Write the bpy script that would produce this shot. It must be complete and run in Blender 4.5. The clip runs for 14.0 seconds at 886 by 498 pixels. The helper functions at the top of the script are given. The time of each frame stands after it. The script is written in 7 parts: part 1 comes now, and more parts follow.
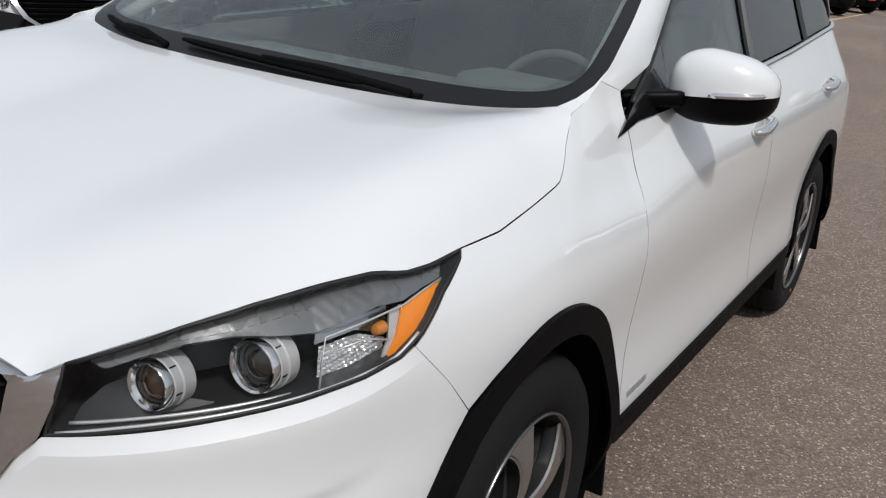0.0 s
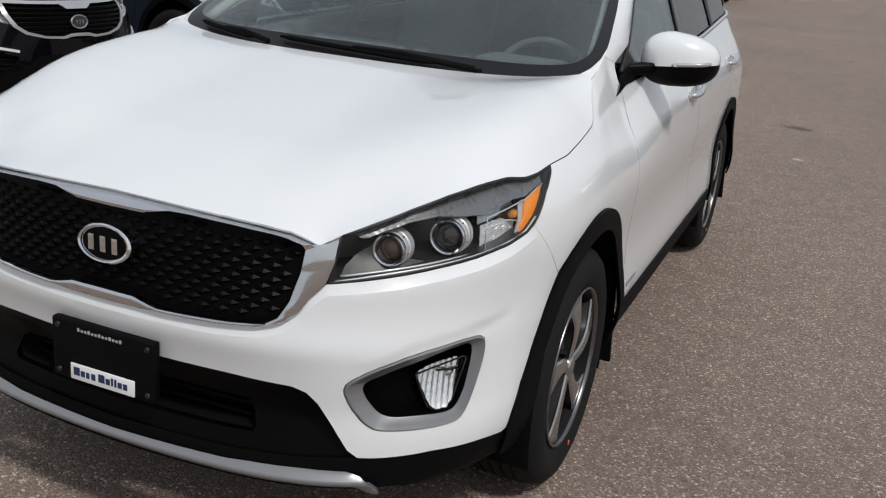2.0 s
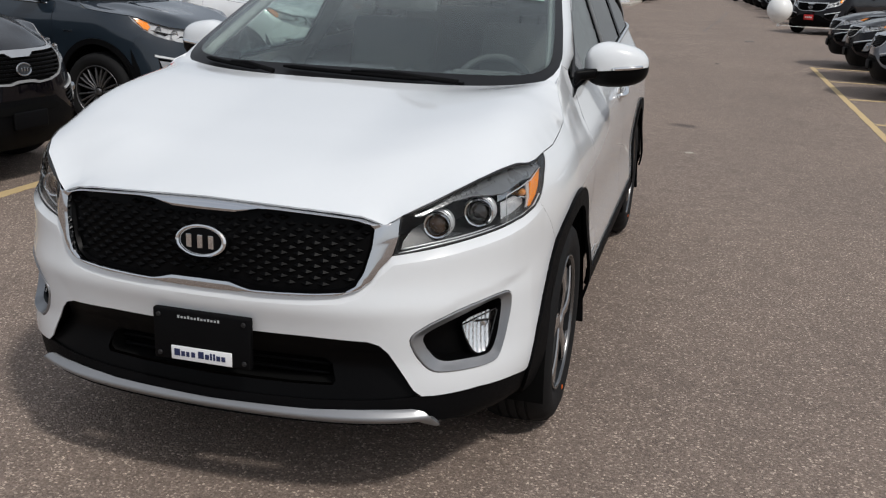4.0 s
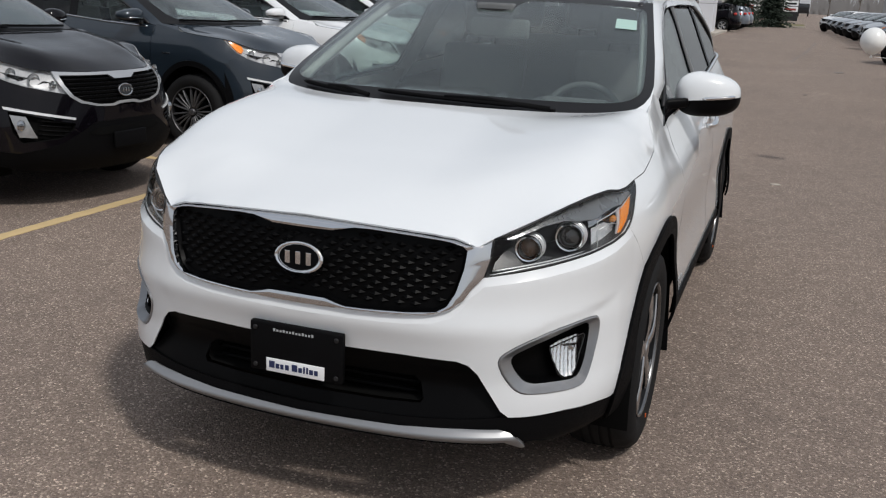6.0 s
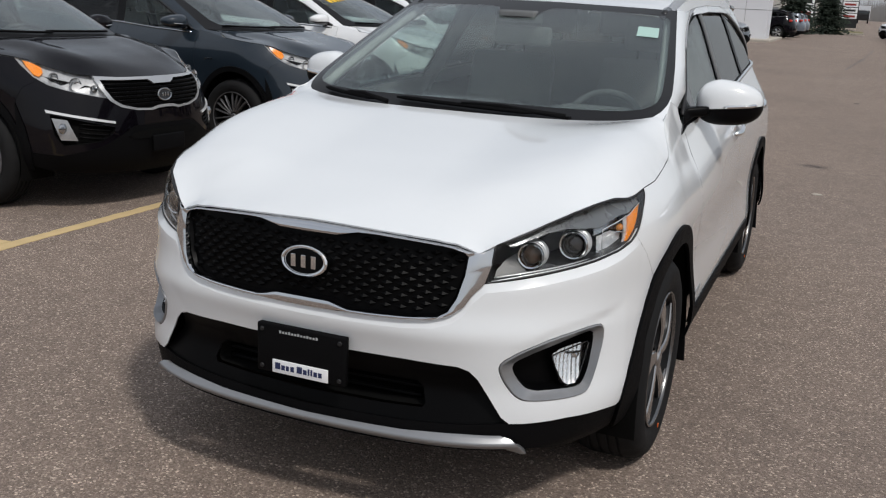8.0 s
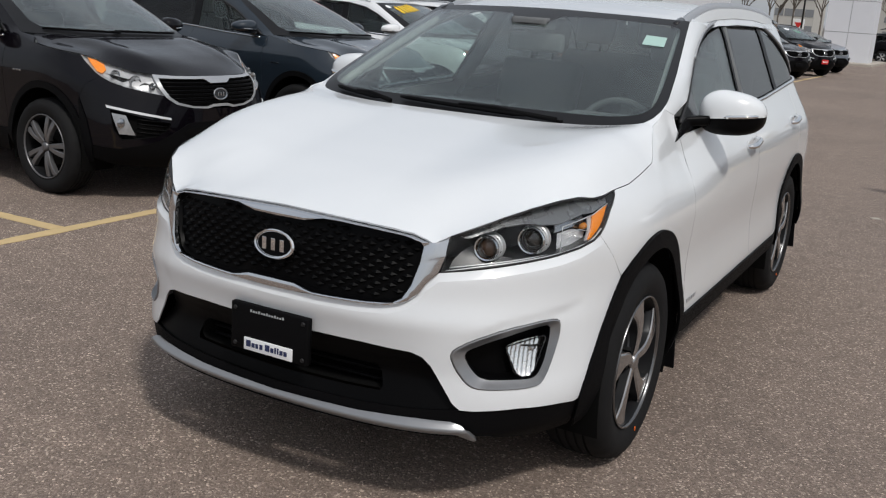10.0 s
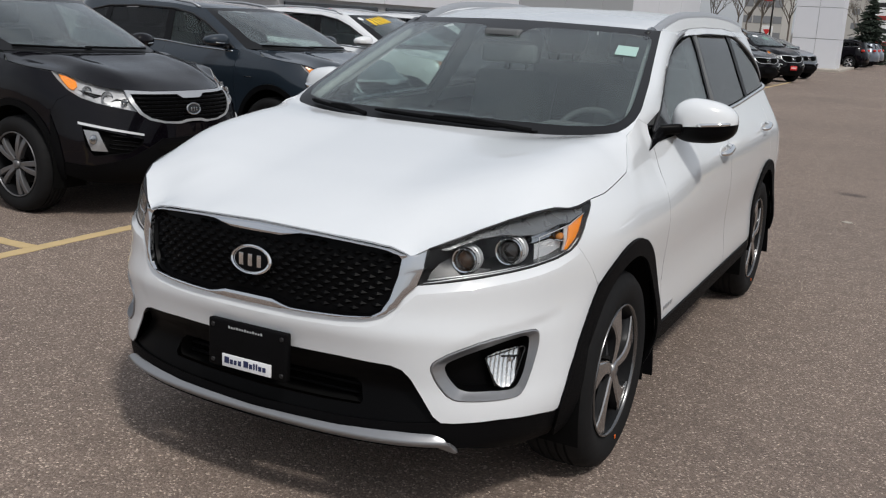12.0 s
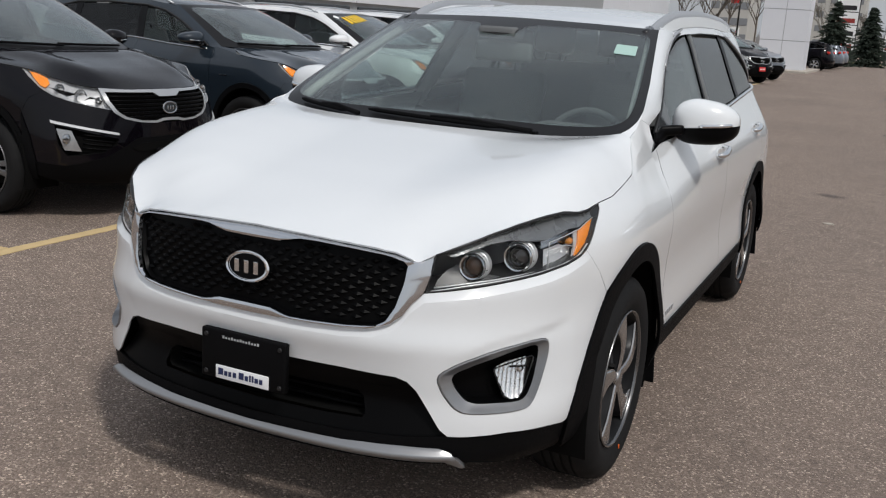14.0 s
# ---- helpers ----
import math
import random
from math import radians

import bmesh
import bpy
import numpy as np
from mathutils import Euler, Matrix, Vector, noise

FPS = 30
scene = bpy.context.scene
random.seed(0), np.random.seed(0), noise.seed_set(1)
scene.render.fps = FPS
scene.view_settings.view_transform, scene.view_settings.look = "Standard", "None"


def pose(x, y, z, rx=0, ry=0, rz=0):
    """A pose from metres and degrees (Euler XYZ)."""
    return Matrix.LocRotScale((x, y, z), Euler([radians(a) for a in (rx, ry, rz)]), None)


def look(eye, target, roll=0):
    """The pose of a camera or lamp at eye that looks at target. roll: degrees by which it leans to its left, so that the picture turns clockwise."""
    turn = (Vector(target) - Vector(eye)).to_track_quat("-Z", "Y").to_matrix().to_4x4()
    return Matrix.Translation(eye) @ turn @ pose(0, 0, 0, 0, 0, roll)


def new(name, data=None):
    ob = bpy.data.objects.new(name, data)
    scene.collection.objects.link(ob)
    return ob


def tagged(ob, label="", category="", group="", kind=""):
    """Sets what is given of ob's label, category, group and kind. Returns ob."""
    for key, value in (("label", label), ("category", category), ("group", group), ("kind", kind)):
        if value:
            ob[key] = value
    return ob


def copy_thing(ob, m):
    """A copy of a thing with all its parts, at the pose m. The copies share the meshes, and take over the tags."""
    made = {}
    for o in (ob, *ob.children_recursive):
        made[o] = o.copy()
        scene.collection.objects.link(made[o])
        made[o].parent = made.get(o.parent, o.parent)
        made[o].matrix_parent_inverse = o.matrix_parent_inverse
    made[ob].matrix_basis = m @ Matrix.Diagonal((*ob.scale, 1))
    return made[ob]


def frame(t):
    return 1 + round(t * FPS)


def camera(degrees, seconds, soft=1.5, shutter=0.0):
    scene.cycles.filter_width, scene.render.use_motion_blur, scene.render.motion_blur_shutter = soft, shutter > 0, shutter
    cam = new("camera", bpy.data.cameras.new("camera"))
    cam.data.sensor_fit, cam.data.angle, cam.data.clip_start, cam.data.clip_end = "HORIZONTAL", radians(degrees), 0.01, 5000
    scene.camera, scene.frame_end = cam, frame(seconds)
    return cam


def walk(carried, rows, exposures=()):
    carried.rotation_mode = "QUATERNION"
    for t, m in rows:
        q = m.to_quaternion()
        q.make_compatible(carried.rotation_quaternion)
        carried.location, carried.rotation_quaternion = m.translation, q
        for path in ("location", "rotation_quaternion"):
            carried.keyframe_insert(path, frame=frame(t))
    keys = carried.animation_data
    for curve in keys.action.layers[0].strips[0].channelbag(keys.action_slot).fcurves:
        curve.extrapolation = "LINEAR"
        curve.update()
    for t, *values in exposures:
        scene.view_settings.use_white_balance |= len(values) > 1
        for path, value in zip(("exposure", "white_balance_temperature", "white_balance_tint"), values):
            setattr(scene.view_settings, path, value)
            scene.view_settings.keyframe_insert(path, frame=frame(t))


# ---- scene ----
cam = camera(49.8, 14.0, soft=1.2)
PATH = [
    (0, (1.556, -1.605, 1.546), (0.625, 0.042, 0.897), 6.0),
    (0.5, (1.612, -1.89, 1.538), (0.731, -0.231, 0.851), 6.7),
    (1, (1.603, -2.131, 1.562), (0.71, -0.488, 0.853), 6.9),
    (1.5, (1.525, -2.367, 1.554), (0.671, -0.689, 0.88), 5.8),
    (2, (1.492, -2.587, 1.57), (0.783, -0.826, 0.941), 5.1),
    (2.2, (1.509, -2.697, 1.585), (0.783, -0.926, 1.006), 5.0),
    (4.3, (1.283, -3.310, 1.580), (0.801, -1.451, 1.021), 2.0),
    (4.5, (1.273, -3.336, 1.578), (0.739, -1.484, 1.047), 2.4),
    (5, (1.28, -3.325, 1.58), (0.673, -1.498, 1.037), 1.7),
    (5.5, (1.272, -3.317, 1.576), (0.665, -1.489, 1.037), 2.2),
    (6, (1.282, -3.315, 1.585), (0.632, -1.497, 1.064), 2.6),
    (6.5, (1.279, -3.345, 1.591), (0.557, -1.537, 1.13), 2.9),
    (7, (1.313, -3.313, 1.585), (0.61, -1.506, 1.092), 2.8),
    (7.5, (1.348, -3.287, 1.589), (0.602, -1.505, 1.072), 2.6),
    (7.7, (1.364, -3.287, 1.596), (0.626, -1.501, 1.080), 2.6),
    (9.8, (1.808, -3.220, 1.582), (0.889, -1.513, 1.092), 3.8),
    (10, (1.808, -3.22, 1.572), (0.889, -1.514, 1.078), 3.9),
    (10.5, (1.789, -3.203, 1.567), (0.913, -1.477, 1.067), 4.0),
    (11, (1.749, -3.211, 1.571), (0.89, -1.472, 1.085), 4.1),
    (11.5, (1.768, -3.217, 1.577), (0.888, -1.482, 1.111), 3.4),
    (12, (1.804, -3.223, 1.578), (0.925, -1.489, 1.108), 3.2),
    (12.5, (1.804, -3.224, 1.577), (0.926, -1.489, 1.108), 3.2),
    (13, (1.762, -3.202, 1.574), (0.878, -1.47, 1.104), 3.3),
    (13.5, (1.721, -3.193, 1.573), (0.849, -1.454, 1.107), 3.2),
    (14, (1.65, -3.164, 1.561), (0.83, -1.4, 1.094), 3.6),
]
walk(cam, [(t, look(eye, target, roll)) for t, eye, target, roll in PATH])

# ---- light ----
SUN_DIR = Vector((0.62, -0.46, 1.0)).normalized()
world = bpy.data.worlds.new("sky")
scene.world = world
world.use_nodes = True
wn = world.node_tree
sky = wn.nodes.new("ShaderNodeTexSky")
sky.sky_type = "NISHITA"
sky.sun_disc = False
sky.sun_elevation = math.asin(SUN_DIR.z)
sky.sun_rotation = math.atan2(SUN_DIR.x, SUN_DIR.y)
sky.dust_density = 4.0
sky.air_density = 1.2
sky.ozone_density = 1.0
# thin high cloud veils the blue
cloud_co = wn.nodes.new("ShaderNodeTexCoord")
cloud = wn.nodes.new("ShaderNodeTexNoise")
cloud.inputs["Scale"].default_value = 2.2
cloud.inputs["Detail"].default_value = 5
cloud_map = wn.nodes.new("ShaderNodeMapping")
cloud_map.inputs["Scale"].default_value = (1.0, 1.0, 2.5)
wn.links.new(cloud_co.outputs["Generated"], cloud_map.inputs["Vector"])
wn.links.new(cloud_map.outputs["Vector"], cloud.inputs["Vector"])
ramp = wn.nodes.new("ShaderNodeValToRGB")
ramp.color_ramp.elements[0].position, ramp.color_ramp.elements[0].color = 0.3, (0.55, 0.55, 0.55, 1)
ramp.color_ramp.elements[1].position, ramp.color_ramp.elements[1].color = 0.7, (0.95, 0.95, 0.95, 1)
wn.links.new(cloud.outputs["Fac"], ramp.inputs["Fac"])
veil = wn.nodes.new("ShaderNodeMix")
veil.data_type = "RGBA"
veil.inputs["B"].default_value = (6.05, 6.4, 6.95, 1)
wn.links.new(ramp.outputs["Color"], veil.inputs["Factor"])
wn.links.new(sky.outputs["Color"], veil.inputs["A"])
wn.links.new(veil.outputs["Result"], wn.nodes["Background"].inputs["Color"])
wn.nodes["Background"].inputs["Strength"].default_value = 0.093
sun = new("sun", bpy.data.lights.new("sun", "SUN"))
sun.data.energy, sun.data.angle, sun.data.color = 2.05, radians(5.0), (1.0, 0.975, 0.94)
sun.matrix_world = look(SUN_DIR * 50, (0, 0, 0))
scene.view_settings.exposure = 0.0


# ---- materials ----
def mat(name, col, rough=0.5, metal=0.0, coat=0.0, var=0.0, scale=8.0, bump=0.0, bscale=60.0, trans=0.0, ior=1.45, spec=0.5, emit=0.0):
    """A principled material whose colour and roughness vary at two scales."""
    m = bpy.data.materials.new(name)
    m.use_nodes = True
    nt = m.node_tree
    p = nt.nodes["Principled BSDF"]
    for key, v in (("Base Color", (*col, 1)), ("Roughness", rough), ("Metallic", metal), ("Coat Weight", coat), ("Transmission Weight", trans), ("IOR", ior), ("Specular IOR Level", spec)):
        p.inputs[key].default_value = v
    p.inputs["Coat Roughness"].default_value = 0.03
    if emit:
        p.inputs["Emission Color"].default_value = (*col, 1)
        p.inputs["Emission Strength"].default_value = emit
    if var or bump:
        co = nt.nodes.new("ShaderNodeTexCoord")
        n1, n2 = nt.nodes.new("ShaderNodeTexNoise"), nt.nodes.new("ShaderNodeTexNoise")
        n1.inputs["Scale"].default_value, n2.inputs["Scale"].default_value = scale, bscale
        n1.inputs["Detail"].default_value = n2.inputs["Detail"].default_value = 4
        for n in (n1, n2):
            nt.links.new(co.outputs["Object"], n.inputs["Vector"])
        if var:
            mix = nt.nodes.new("ShaderNodeMix")
            mix.data_type = "RGBA"
            mix.inputs["A"].default_value = (*[c * (1 - var) for c in col], 1)
            mix.inputs["B"].default_value = (*[min(1, c * (1 + var)) for c in col], 1)
            add = nt.nodes.new("ShaderNodeMath")
            add.operation = "MULTIPLY_ADD"
            add.inputs[1].default_value = 0.35
            nt.links.new(n2.outputs["Fac"], add.inputs[0])
            half = nt.nodes.new("ShaderNodeMath")
            half.operation = "MULTIPLY"
            half.inputs[1].default_value = 0.65
            nt.links.new(n1.outputs["Fac"], half.inputs[0])
            nt.links.new(half.outputs[0], add.inputs[2])
            nt.links.new(add.outputs[0], mix.inputs["Factor"])
            nt.links.new(mix.outputs["Result"], p.inputs["Base Color"])
            rr = nt.nodes.new("ShaderNodeMapRange")
            rr.inputs["To Min"].default_value, rr.inputs["To Max"].default_value = max(0.02, rough - 0.08 * var * 2), min(1, rough + 0.3 * var)
            nt.links.new(n1.outputs["Fac"], rr.inputs["Value"])
            nt.links.new(rr.outputs["Result"], p.inputs["Roughness"])
        if bump:
            b = nt.nodes.new("ShaderNodeBump")
            b.inputs["Strength"].default_value, b.inputs["Distance"].default_value = bump, 0.002
            nt.links.new(n2.outputs["Fac"], b.inputs["Height"])
            nt.links.new(b.outputs["Normal"], p.inputs["Normal"])
    return m


def asphalt_material():
    m = bpy.data.materials.new("asphalt")
    m.use_nodes = True
    nt = m.node_tree
    p = nt.nodes["Principled BSDF"]
    co = nt.nodes.new("ShaderNodeTexCoord")

    def node(kind, **inp):
        n = nt.nodes.new(kind)
        for k, v in inp.items():
            n.inputs[k].default_value = v
        return n

    def wire(a, b):
        nt.links.new(a, b)

    stones = node("ShaderNodeTexVoronoi", Scale=135.0)
    fine = node("ShaderNodeTexVoronoi", Scale=310.0)
    patch = node("ShaderNodeTexNoise", Scale=0.35, Detail=5.0)
    mid = node("ShaderNodeTexNoise", Scale=6.0, Detail=6.0)
    for n in (stones, fine, patch, mid):
        wire(co.outputs["Object"], n.inputs["Vector"])
    # each stone its own tone; a few are pale
    sep = nt.nodes.new("ShaderNodeSeparateColor")
    wire(stones.outputs["Color"], sep.inputs["Color"])
    tone = nt.nodes.new("ShaderNodeValToRGB")
    e = tone.color_ramp.elements
    e[0].position, e[0].color = 0.0, (0.147, 0.113, 0.095, 1)
    e[1].position, e[1].color = 1.0, (0.588, 0.486, 0.408, 1)
    for pos, c in ((0.5, (0.205, 0.161, 0.137, 1)), (0.82, (0.252, 0.201, 0.169, 1)), (0.93, (0.352, 0.286, 0.242, 1))):
        k = e.new(pos)
        k.color = c
    wire(sep.outputs["Red"], tone.inputs["Fac"])
    sep2 = nt.nodes.new("ShaderNodeSeparateColor")
    wire(fine.outputs["Color"], sep2.inputs["Color"])
    tone2 = nt.nodes.new("ShaderNodeValToRGB")
    tone2.color_ramp.elements[0].color, tone2.color_ramp.elements[1].color = (0.72, 0.72, 0.72, 1), (1.3, 1.28, 1.25, 1)
    wire(sep2.outputs["Green"], tone2.inputs["Fac"])
    tone3 = nt.nodes.new("ShaderNodeValToRGB")
    tone3.color_ramp.elements[0].position, tone3.color_ramp.elements[1].position = 0.3, 0.7
    tone3.color_ramp.elements[0].color, tone3.color_ramp.elements[1].color = (0.9, 0.9, 0.9, 1), (1.13, 1.12, 1.1, 1)
    wire(patch.outputs["Fac"], tone3.inputs["Fac"])
    tone4 = nt.nodes.new("ShaderNodeValToRGB")
    tone4.color_ramp.elements[0].position, tone4.color_ramp.elements[1].position = 0.3, 0.75
    tone4.color_ramp.elements[0].color, tone4.color_ramp.elements[1].color = (0.9, 0.9, 0.9, 1), (1.10, 1.10, 1.10, 1)
    wire(mid.outputs["Fac"], tone4.inputs["Fac"])
    last = tone.outputs["Color"]
    for t in (tone2, tone3, tone4):
        mul = nt.nodes.new("ShaderNodeMix")
        mul.data_type, mul.blend_type = "RGBA", "MULTIPLY"
        mul.inputs["Factor"].default_value = 1.0
        wire(last, mul.inputs["A"])
        wire(t.outputs["Color"], mul.inputs["B"])
        last = mul.outputs["Result"]
    wire(last, p.inputs["Base Color"])
    p.inputs["Roughness"].default_value = 0.85
    p.inputs["Specular IOR Level"].default_value = 0.35
    b1 = node("ShaderNodeBump", Strength=0.9, Distance=0.004)
    b2 = node("ShaderNodeBump", Strength=0.5, Distance=0.0015)
    wire(stones.outputs["Distance"], b1.inputs["Height"])
    wire(fine.outputs["Distance"], b2.inputs["Height"])
    wire(b1.outputs["Normal"], b2.inputs["Normal"])
    b1.invert = True
    wire(b2.outputs["Normal"], p.inputs["Normal"])
    return m


def glass(name, tint, gloss=0.03):
    """Window glass: a thin clear sheet with a reflecting face."""
    m = bpy.data.materials.new(name)
    m.use_nodes = True
    nt = m.node_tree
    out = nt.nodes["Material Output"]
    nt.nodes.remove(nt.nodes["Principled BSDF"])
    tr = nt.nodes.new("ShaderNodeBsdfTransparent")
    tr.inputs["Color"].default_value = (*tint, 1)
    gl = nt.nodes.new("ShaderNodeBsdfGlossy")
    gl.inputs["Roughness"].default_value = 0.01
    lw = nt.nodes.new("ShaderNodeLayerWeight")
    lw.inputs["Blend"].default_value = 0.5
    pw = nt.nodes.new("ShaderNodeMath")
    pw.operation = "POWER"
    pw.inputs[1].default_value = 4.2
    nt.links.new(lw.outputs["Facing"], pw.inputs[0])
    fr = nt.nodes.new("ShaderNodeMath")
    fr.operation = "MULTIPLY_ADD"
    fr.inputs[1].default_value, fr.inputs[2].default_value = 0.85, gloss
    nt.links.new(pw.outputs[0], fr.inputs[0])
    mix = nt.nodes.new("ShaderNodeMixShader")
    nt.links.new(fr.outputs[0], mix.inputs["Fac"])
    nt.links.new(tr.outputs["BSDF"], mix.inputs[1])
    nt.links.new(gl.outputs["BSDF"], mix.inputs[2])
    nt.links.new(mix.outputs["Shader"], out.inputs["Surface"])
    return m


ASPHALT = asphalt_material()
WHITE = mat("white_pearl_paint", (0.745, 0.768, 0.785), 0.22, 0, 1.0, 0.02, 3.0, spec=0.5)
WHITE_OTHER = mat("white_solid_paint", (0.78, 0.79, 0.80), 0.25, 0, 1.0, 0.03, 3.0)
BLACK_PAINT = mat("black_metallic_paint", (0.0026, 0.0020, 0.0034), 0.2, 0.0, 0.5, 0.3, 4.0, spec=0.06)
BLUE_PAINT = mat("dark_blue_metallic_paint", (0.015, 0.023, 0.033), 0.3, 0.12, 1.0, 0.2, 4.0, spec=0.2)
GREY_PAINT = mat("grey_metallic_paint", (0.16, 0.18, 0.21), 0.3, 0.5, 1.0, 0.1, 4.0)
SILVER_PAINT = mat("silver_metallic_paint", (0.36, 0.39, 0.43), 0.3, 0.5, 1.0, 0.08, 4.0)
CLADDING = mat("black_grained_plastic", (0.0035, 0.0035, 0.004), 0.6, 0, 0, 0.3, 20.0, 0.35, 900.0, spec=0.08)
GLOSS_BLACK = mat("gloss_black_plastic", (0.006, 0.006, 0.007), 0.12, 0, 0.5)
DARK = mat("underbody_black", (0.004, 0.004, 0.004), 0.9, 0, 0, 0.3, 10.0, spec=0.1)
CHROME_GRILLE = mat("grille_chrome", (0.66, 0.67, 0.69), 0.08, 1.0)
CHROME = mat("chrome", (0.78, 0.79, 0.80), 0.06, 1.0)
SATIN = mat("satin_silver_plastic", (0.42, 0.43, 0.45), 0.38, 0.55, 0.2, 0.05, 30.0)
ALLOY = mat("machined_alloy", (0.62, 0.63, 0.65), 0.25, 0.9, 0.3, 0.06, 40.0)
SATIN_DARK = mat("dull_silver_plastic", (0.28, 0.285, 0.295), 0.34, 0.6, 0.1, 0.06, 30.0)
RIM_LIP = mat("rim_lip_alloy", (0.17, 0.17, 0.172), 0.25, 0.9, 0.1, 0.08, 40.0)
SUV_ALLOY = mat("machined_spoke_face", (0.38, 0.375, 0.375), 0.22, 0.9, 0.15, 0.08, 40.0)
FLANK_GREY = mat("dark_grey_spoke_flank", (0.014, 0.0145, 0.016), 0.4, 0.1, 0.15, 0.15, 30.0)
ALLOY_DARK = mat("dark_grey_alloy_paint", (0.006, 0.0062, 0.007), 0.5, 0.0, 0.0, 0.1, 30.0, spec=0.15)
RUBBER = mat("tyre_rubber", (0.013, 0.013, 0.0135), 0.7, 0, 0, 0.35, 12.0, 0.25, 300.0, spec=0.12)
RUBBER_SEAL = mat("black_rubber_seal", (0.012, 0.012, 0.013), 0.5)
STEEL = mat("brake_steel", (0.012, 0.012, 0.012), 0.6, 0.0, 0, 0.15, 30.0, spec=0.2)
AMBER = mat("amber_lens", (0.95, 0.27, 0.015), 0.15, 0, 0.6, 0.12, 60.0, 0.3, 120.0)
SCREEN_GLASS = glass("parked_car_screen_glass", (0.80, 0.86, 0.84), 0.15)
WINDSHIELD = glass("windshield_glass", (0.84, 0.905, 0.88), 0.11)
SIDE_GLASS = glass("side_glass", (0.80, 0.87, 0.85))
TINT_GLASS = glass("privacy_glass", (0.33, 0.34, 0.35))
LAMP_GLASS = glass("lamp_cover", (0.98, 0.985, 0.985), 0.012)
FRIT = mat("black_ceramic_frit", (0.010, 0.010, 0.011), 0.3, 0, 0, spec=0.35)
PILLAR_BLACK = mat("satin_black_pillar", (0.008, 0.008, 0.009), 0.4, 0, 0, spec=0.12)
TRIM_GREY = mat("interior_charcoal", (0.13, 0.135, 0.138), 0.7, 0, 0, 0.2, 15.0, 0.2, 300.0)
TRIM_LIGHT = mat("interior_light_grey", (0.40, 0.41, 0.40), 0.75, 0, 0, 0.1, 15.0)
SEAT = mat("seat_dark_leather", (0.085, 0.085, 0.087), 0.55, 0, 0, 0.25, 10.0, 0.3, 250.0)
YELLOW_LINE = mat("worn_yellow_road_paint", (0.57, 0.425, 0.22), 0.75, 0, 0, 0.25, 9.0, 0.5, 150.0)
WHITE_PLASTIC = mat("white_label", (0.82, 0.83, 0.84), 0.4)
GREEN_LABEL = mat("pale_green_sticker", (0.38, 0.55, 0.50), 0.5)
RED = mat("red_sign", (0.60, 0.03, 0.03), 0.4, 0, 0, 0.1, 3.0)
ORANGE_DOT = mat("orange_paint_dot", (0.8, 0.15, 0.02), 0.5)
YELLOW_INK = mat("yellow_window_marker", (0.85, 0.55, 0.03), 0.6)
FOG_REFLECTOR = mat("fog_lamp_reflector", (0.86, 0.87, 0.88), 0.16, 0.85, 0.3)
REFLECTOR = mat("lamp_reflector", (0.82, 0.83, 0.84), 0.34, 0.75)


# ---- mesh helpers ----
def part(name, bm, material, parent=None, label="", smooth=True):
    me = bpy.data.meshes.new(name)
    bm.normal_update()
    bm.to_mesh(me)
    bm.free()
    if smooth:
        for f in me.polygons:
            f.use_smooth = True
    me.materials.append(material)
    ob = new(name, me)
    ob.parent = parent
    if label:
        ob["label"] = label
    return ob


def thing(name, label, category, m=None, group="", kind=""):
    ob = new(name)
    ob.empty_display_size = 0.1
    if m is not None:
        ob.matrix_basis = m
    return tagged(ob, label, category, group, kind)


def sharpen(bm, deg=35):
    lim = radians(deg)
    for e in bm.edges:
        if len(e.link_faces) == 2 and e.calc_face_angle(0) > lim:
            e.smooth = False
    return bm


def box(bm, lo, hi, bevel=0.0, m=None):
    r = bmesh.ops.create_cube(bm, size=1.0)["verts"]
    mid = [(a + b) / 2 for a, b in zip(lo, hi)]
    for v in r:
        v.co = Vector([c + v.co[i] * (hi[i] - lo[i]) for i, c in enumerate(mid)])
    if bevel:
        es = list({e for v in r for e in v.link_edges})
        g = bmesh.ops.bevel(bm, geom=es, offset=bevel, segments=2, affect="EDGES", profile=0.6)
        r = list({v for f in g["faces"] for v in f.verts} | {v for v in r if v.is_valid})
    if m is not None:
        bmesh.ops.transform(bm, matrix=m, verts=r)
    return bm


def tube(bm, pts, rad, n=8, close=True):
    """A round bar along points; rad a number or one a point."""
    pts = [Vector(p) for p in pts]
    rings = []
    for i, p in enumerate(pts):
        d = (pts[min(i + 1, len(pts) - 1)] - pts[max(i - 1, 0)]).normalized()
        u = d.cross((0, 0, 1) if abs(d.z) < 0.95 else (1, 0, 0)).normalized()
        w = d.cross(u)
        r = rad[i] if isinstance(rad, (list, tuple)) else rad
        rings.append([bm.verts.new(p + r * (u * math.cos(a) + w * math.sin(a))) for a in [2 * math.pi * k / n for k in range(n)]])
    for a, b in zip(rings, rings[1:]):
        for k in range(n):
            bm.faces.new((a[k], a[(k + 1) % n], b[(k + 1) % n], b[k]))
    if close:
        bm.faces.new(rings[0][::-1])
        bm.faces.new(rings[-1])
    return bm


def revolve(bm, prof, n=48, axis="x"):
    """A ring from (radius, along) pairs turned about the x axis."""
    rings = []
    for r, h in prof:
        rings.append([bm.verts.new((h, r * math.cos(a), r * math.sin(a))) for a in [2 * math.pi * k / n for k in range(n)]])
    for a, b in zip(rings, rings[1:]):
        for k in range(n):
            bm.faces.new((a[k], a[(k + 1) % n], b[(k + 1) % n], b[k]))
    return bm


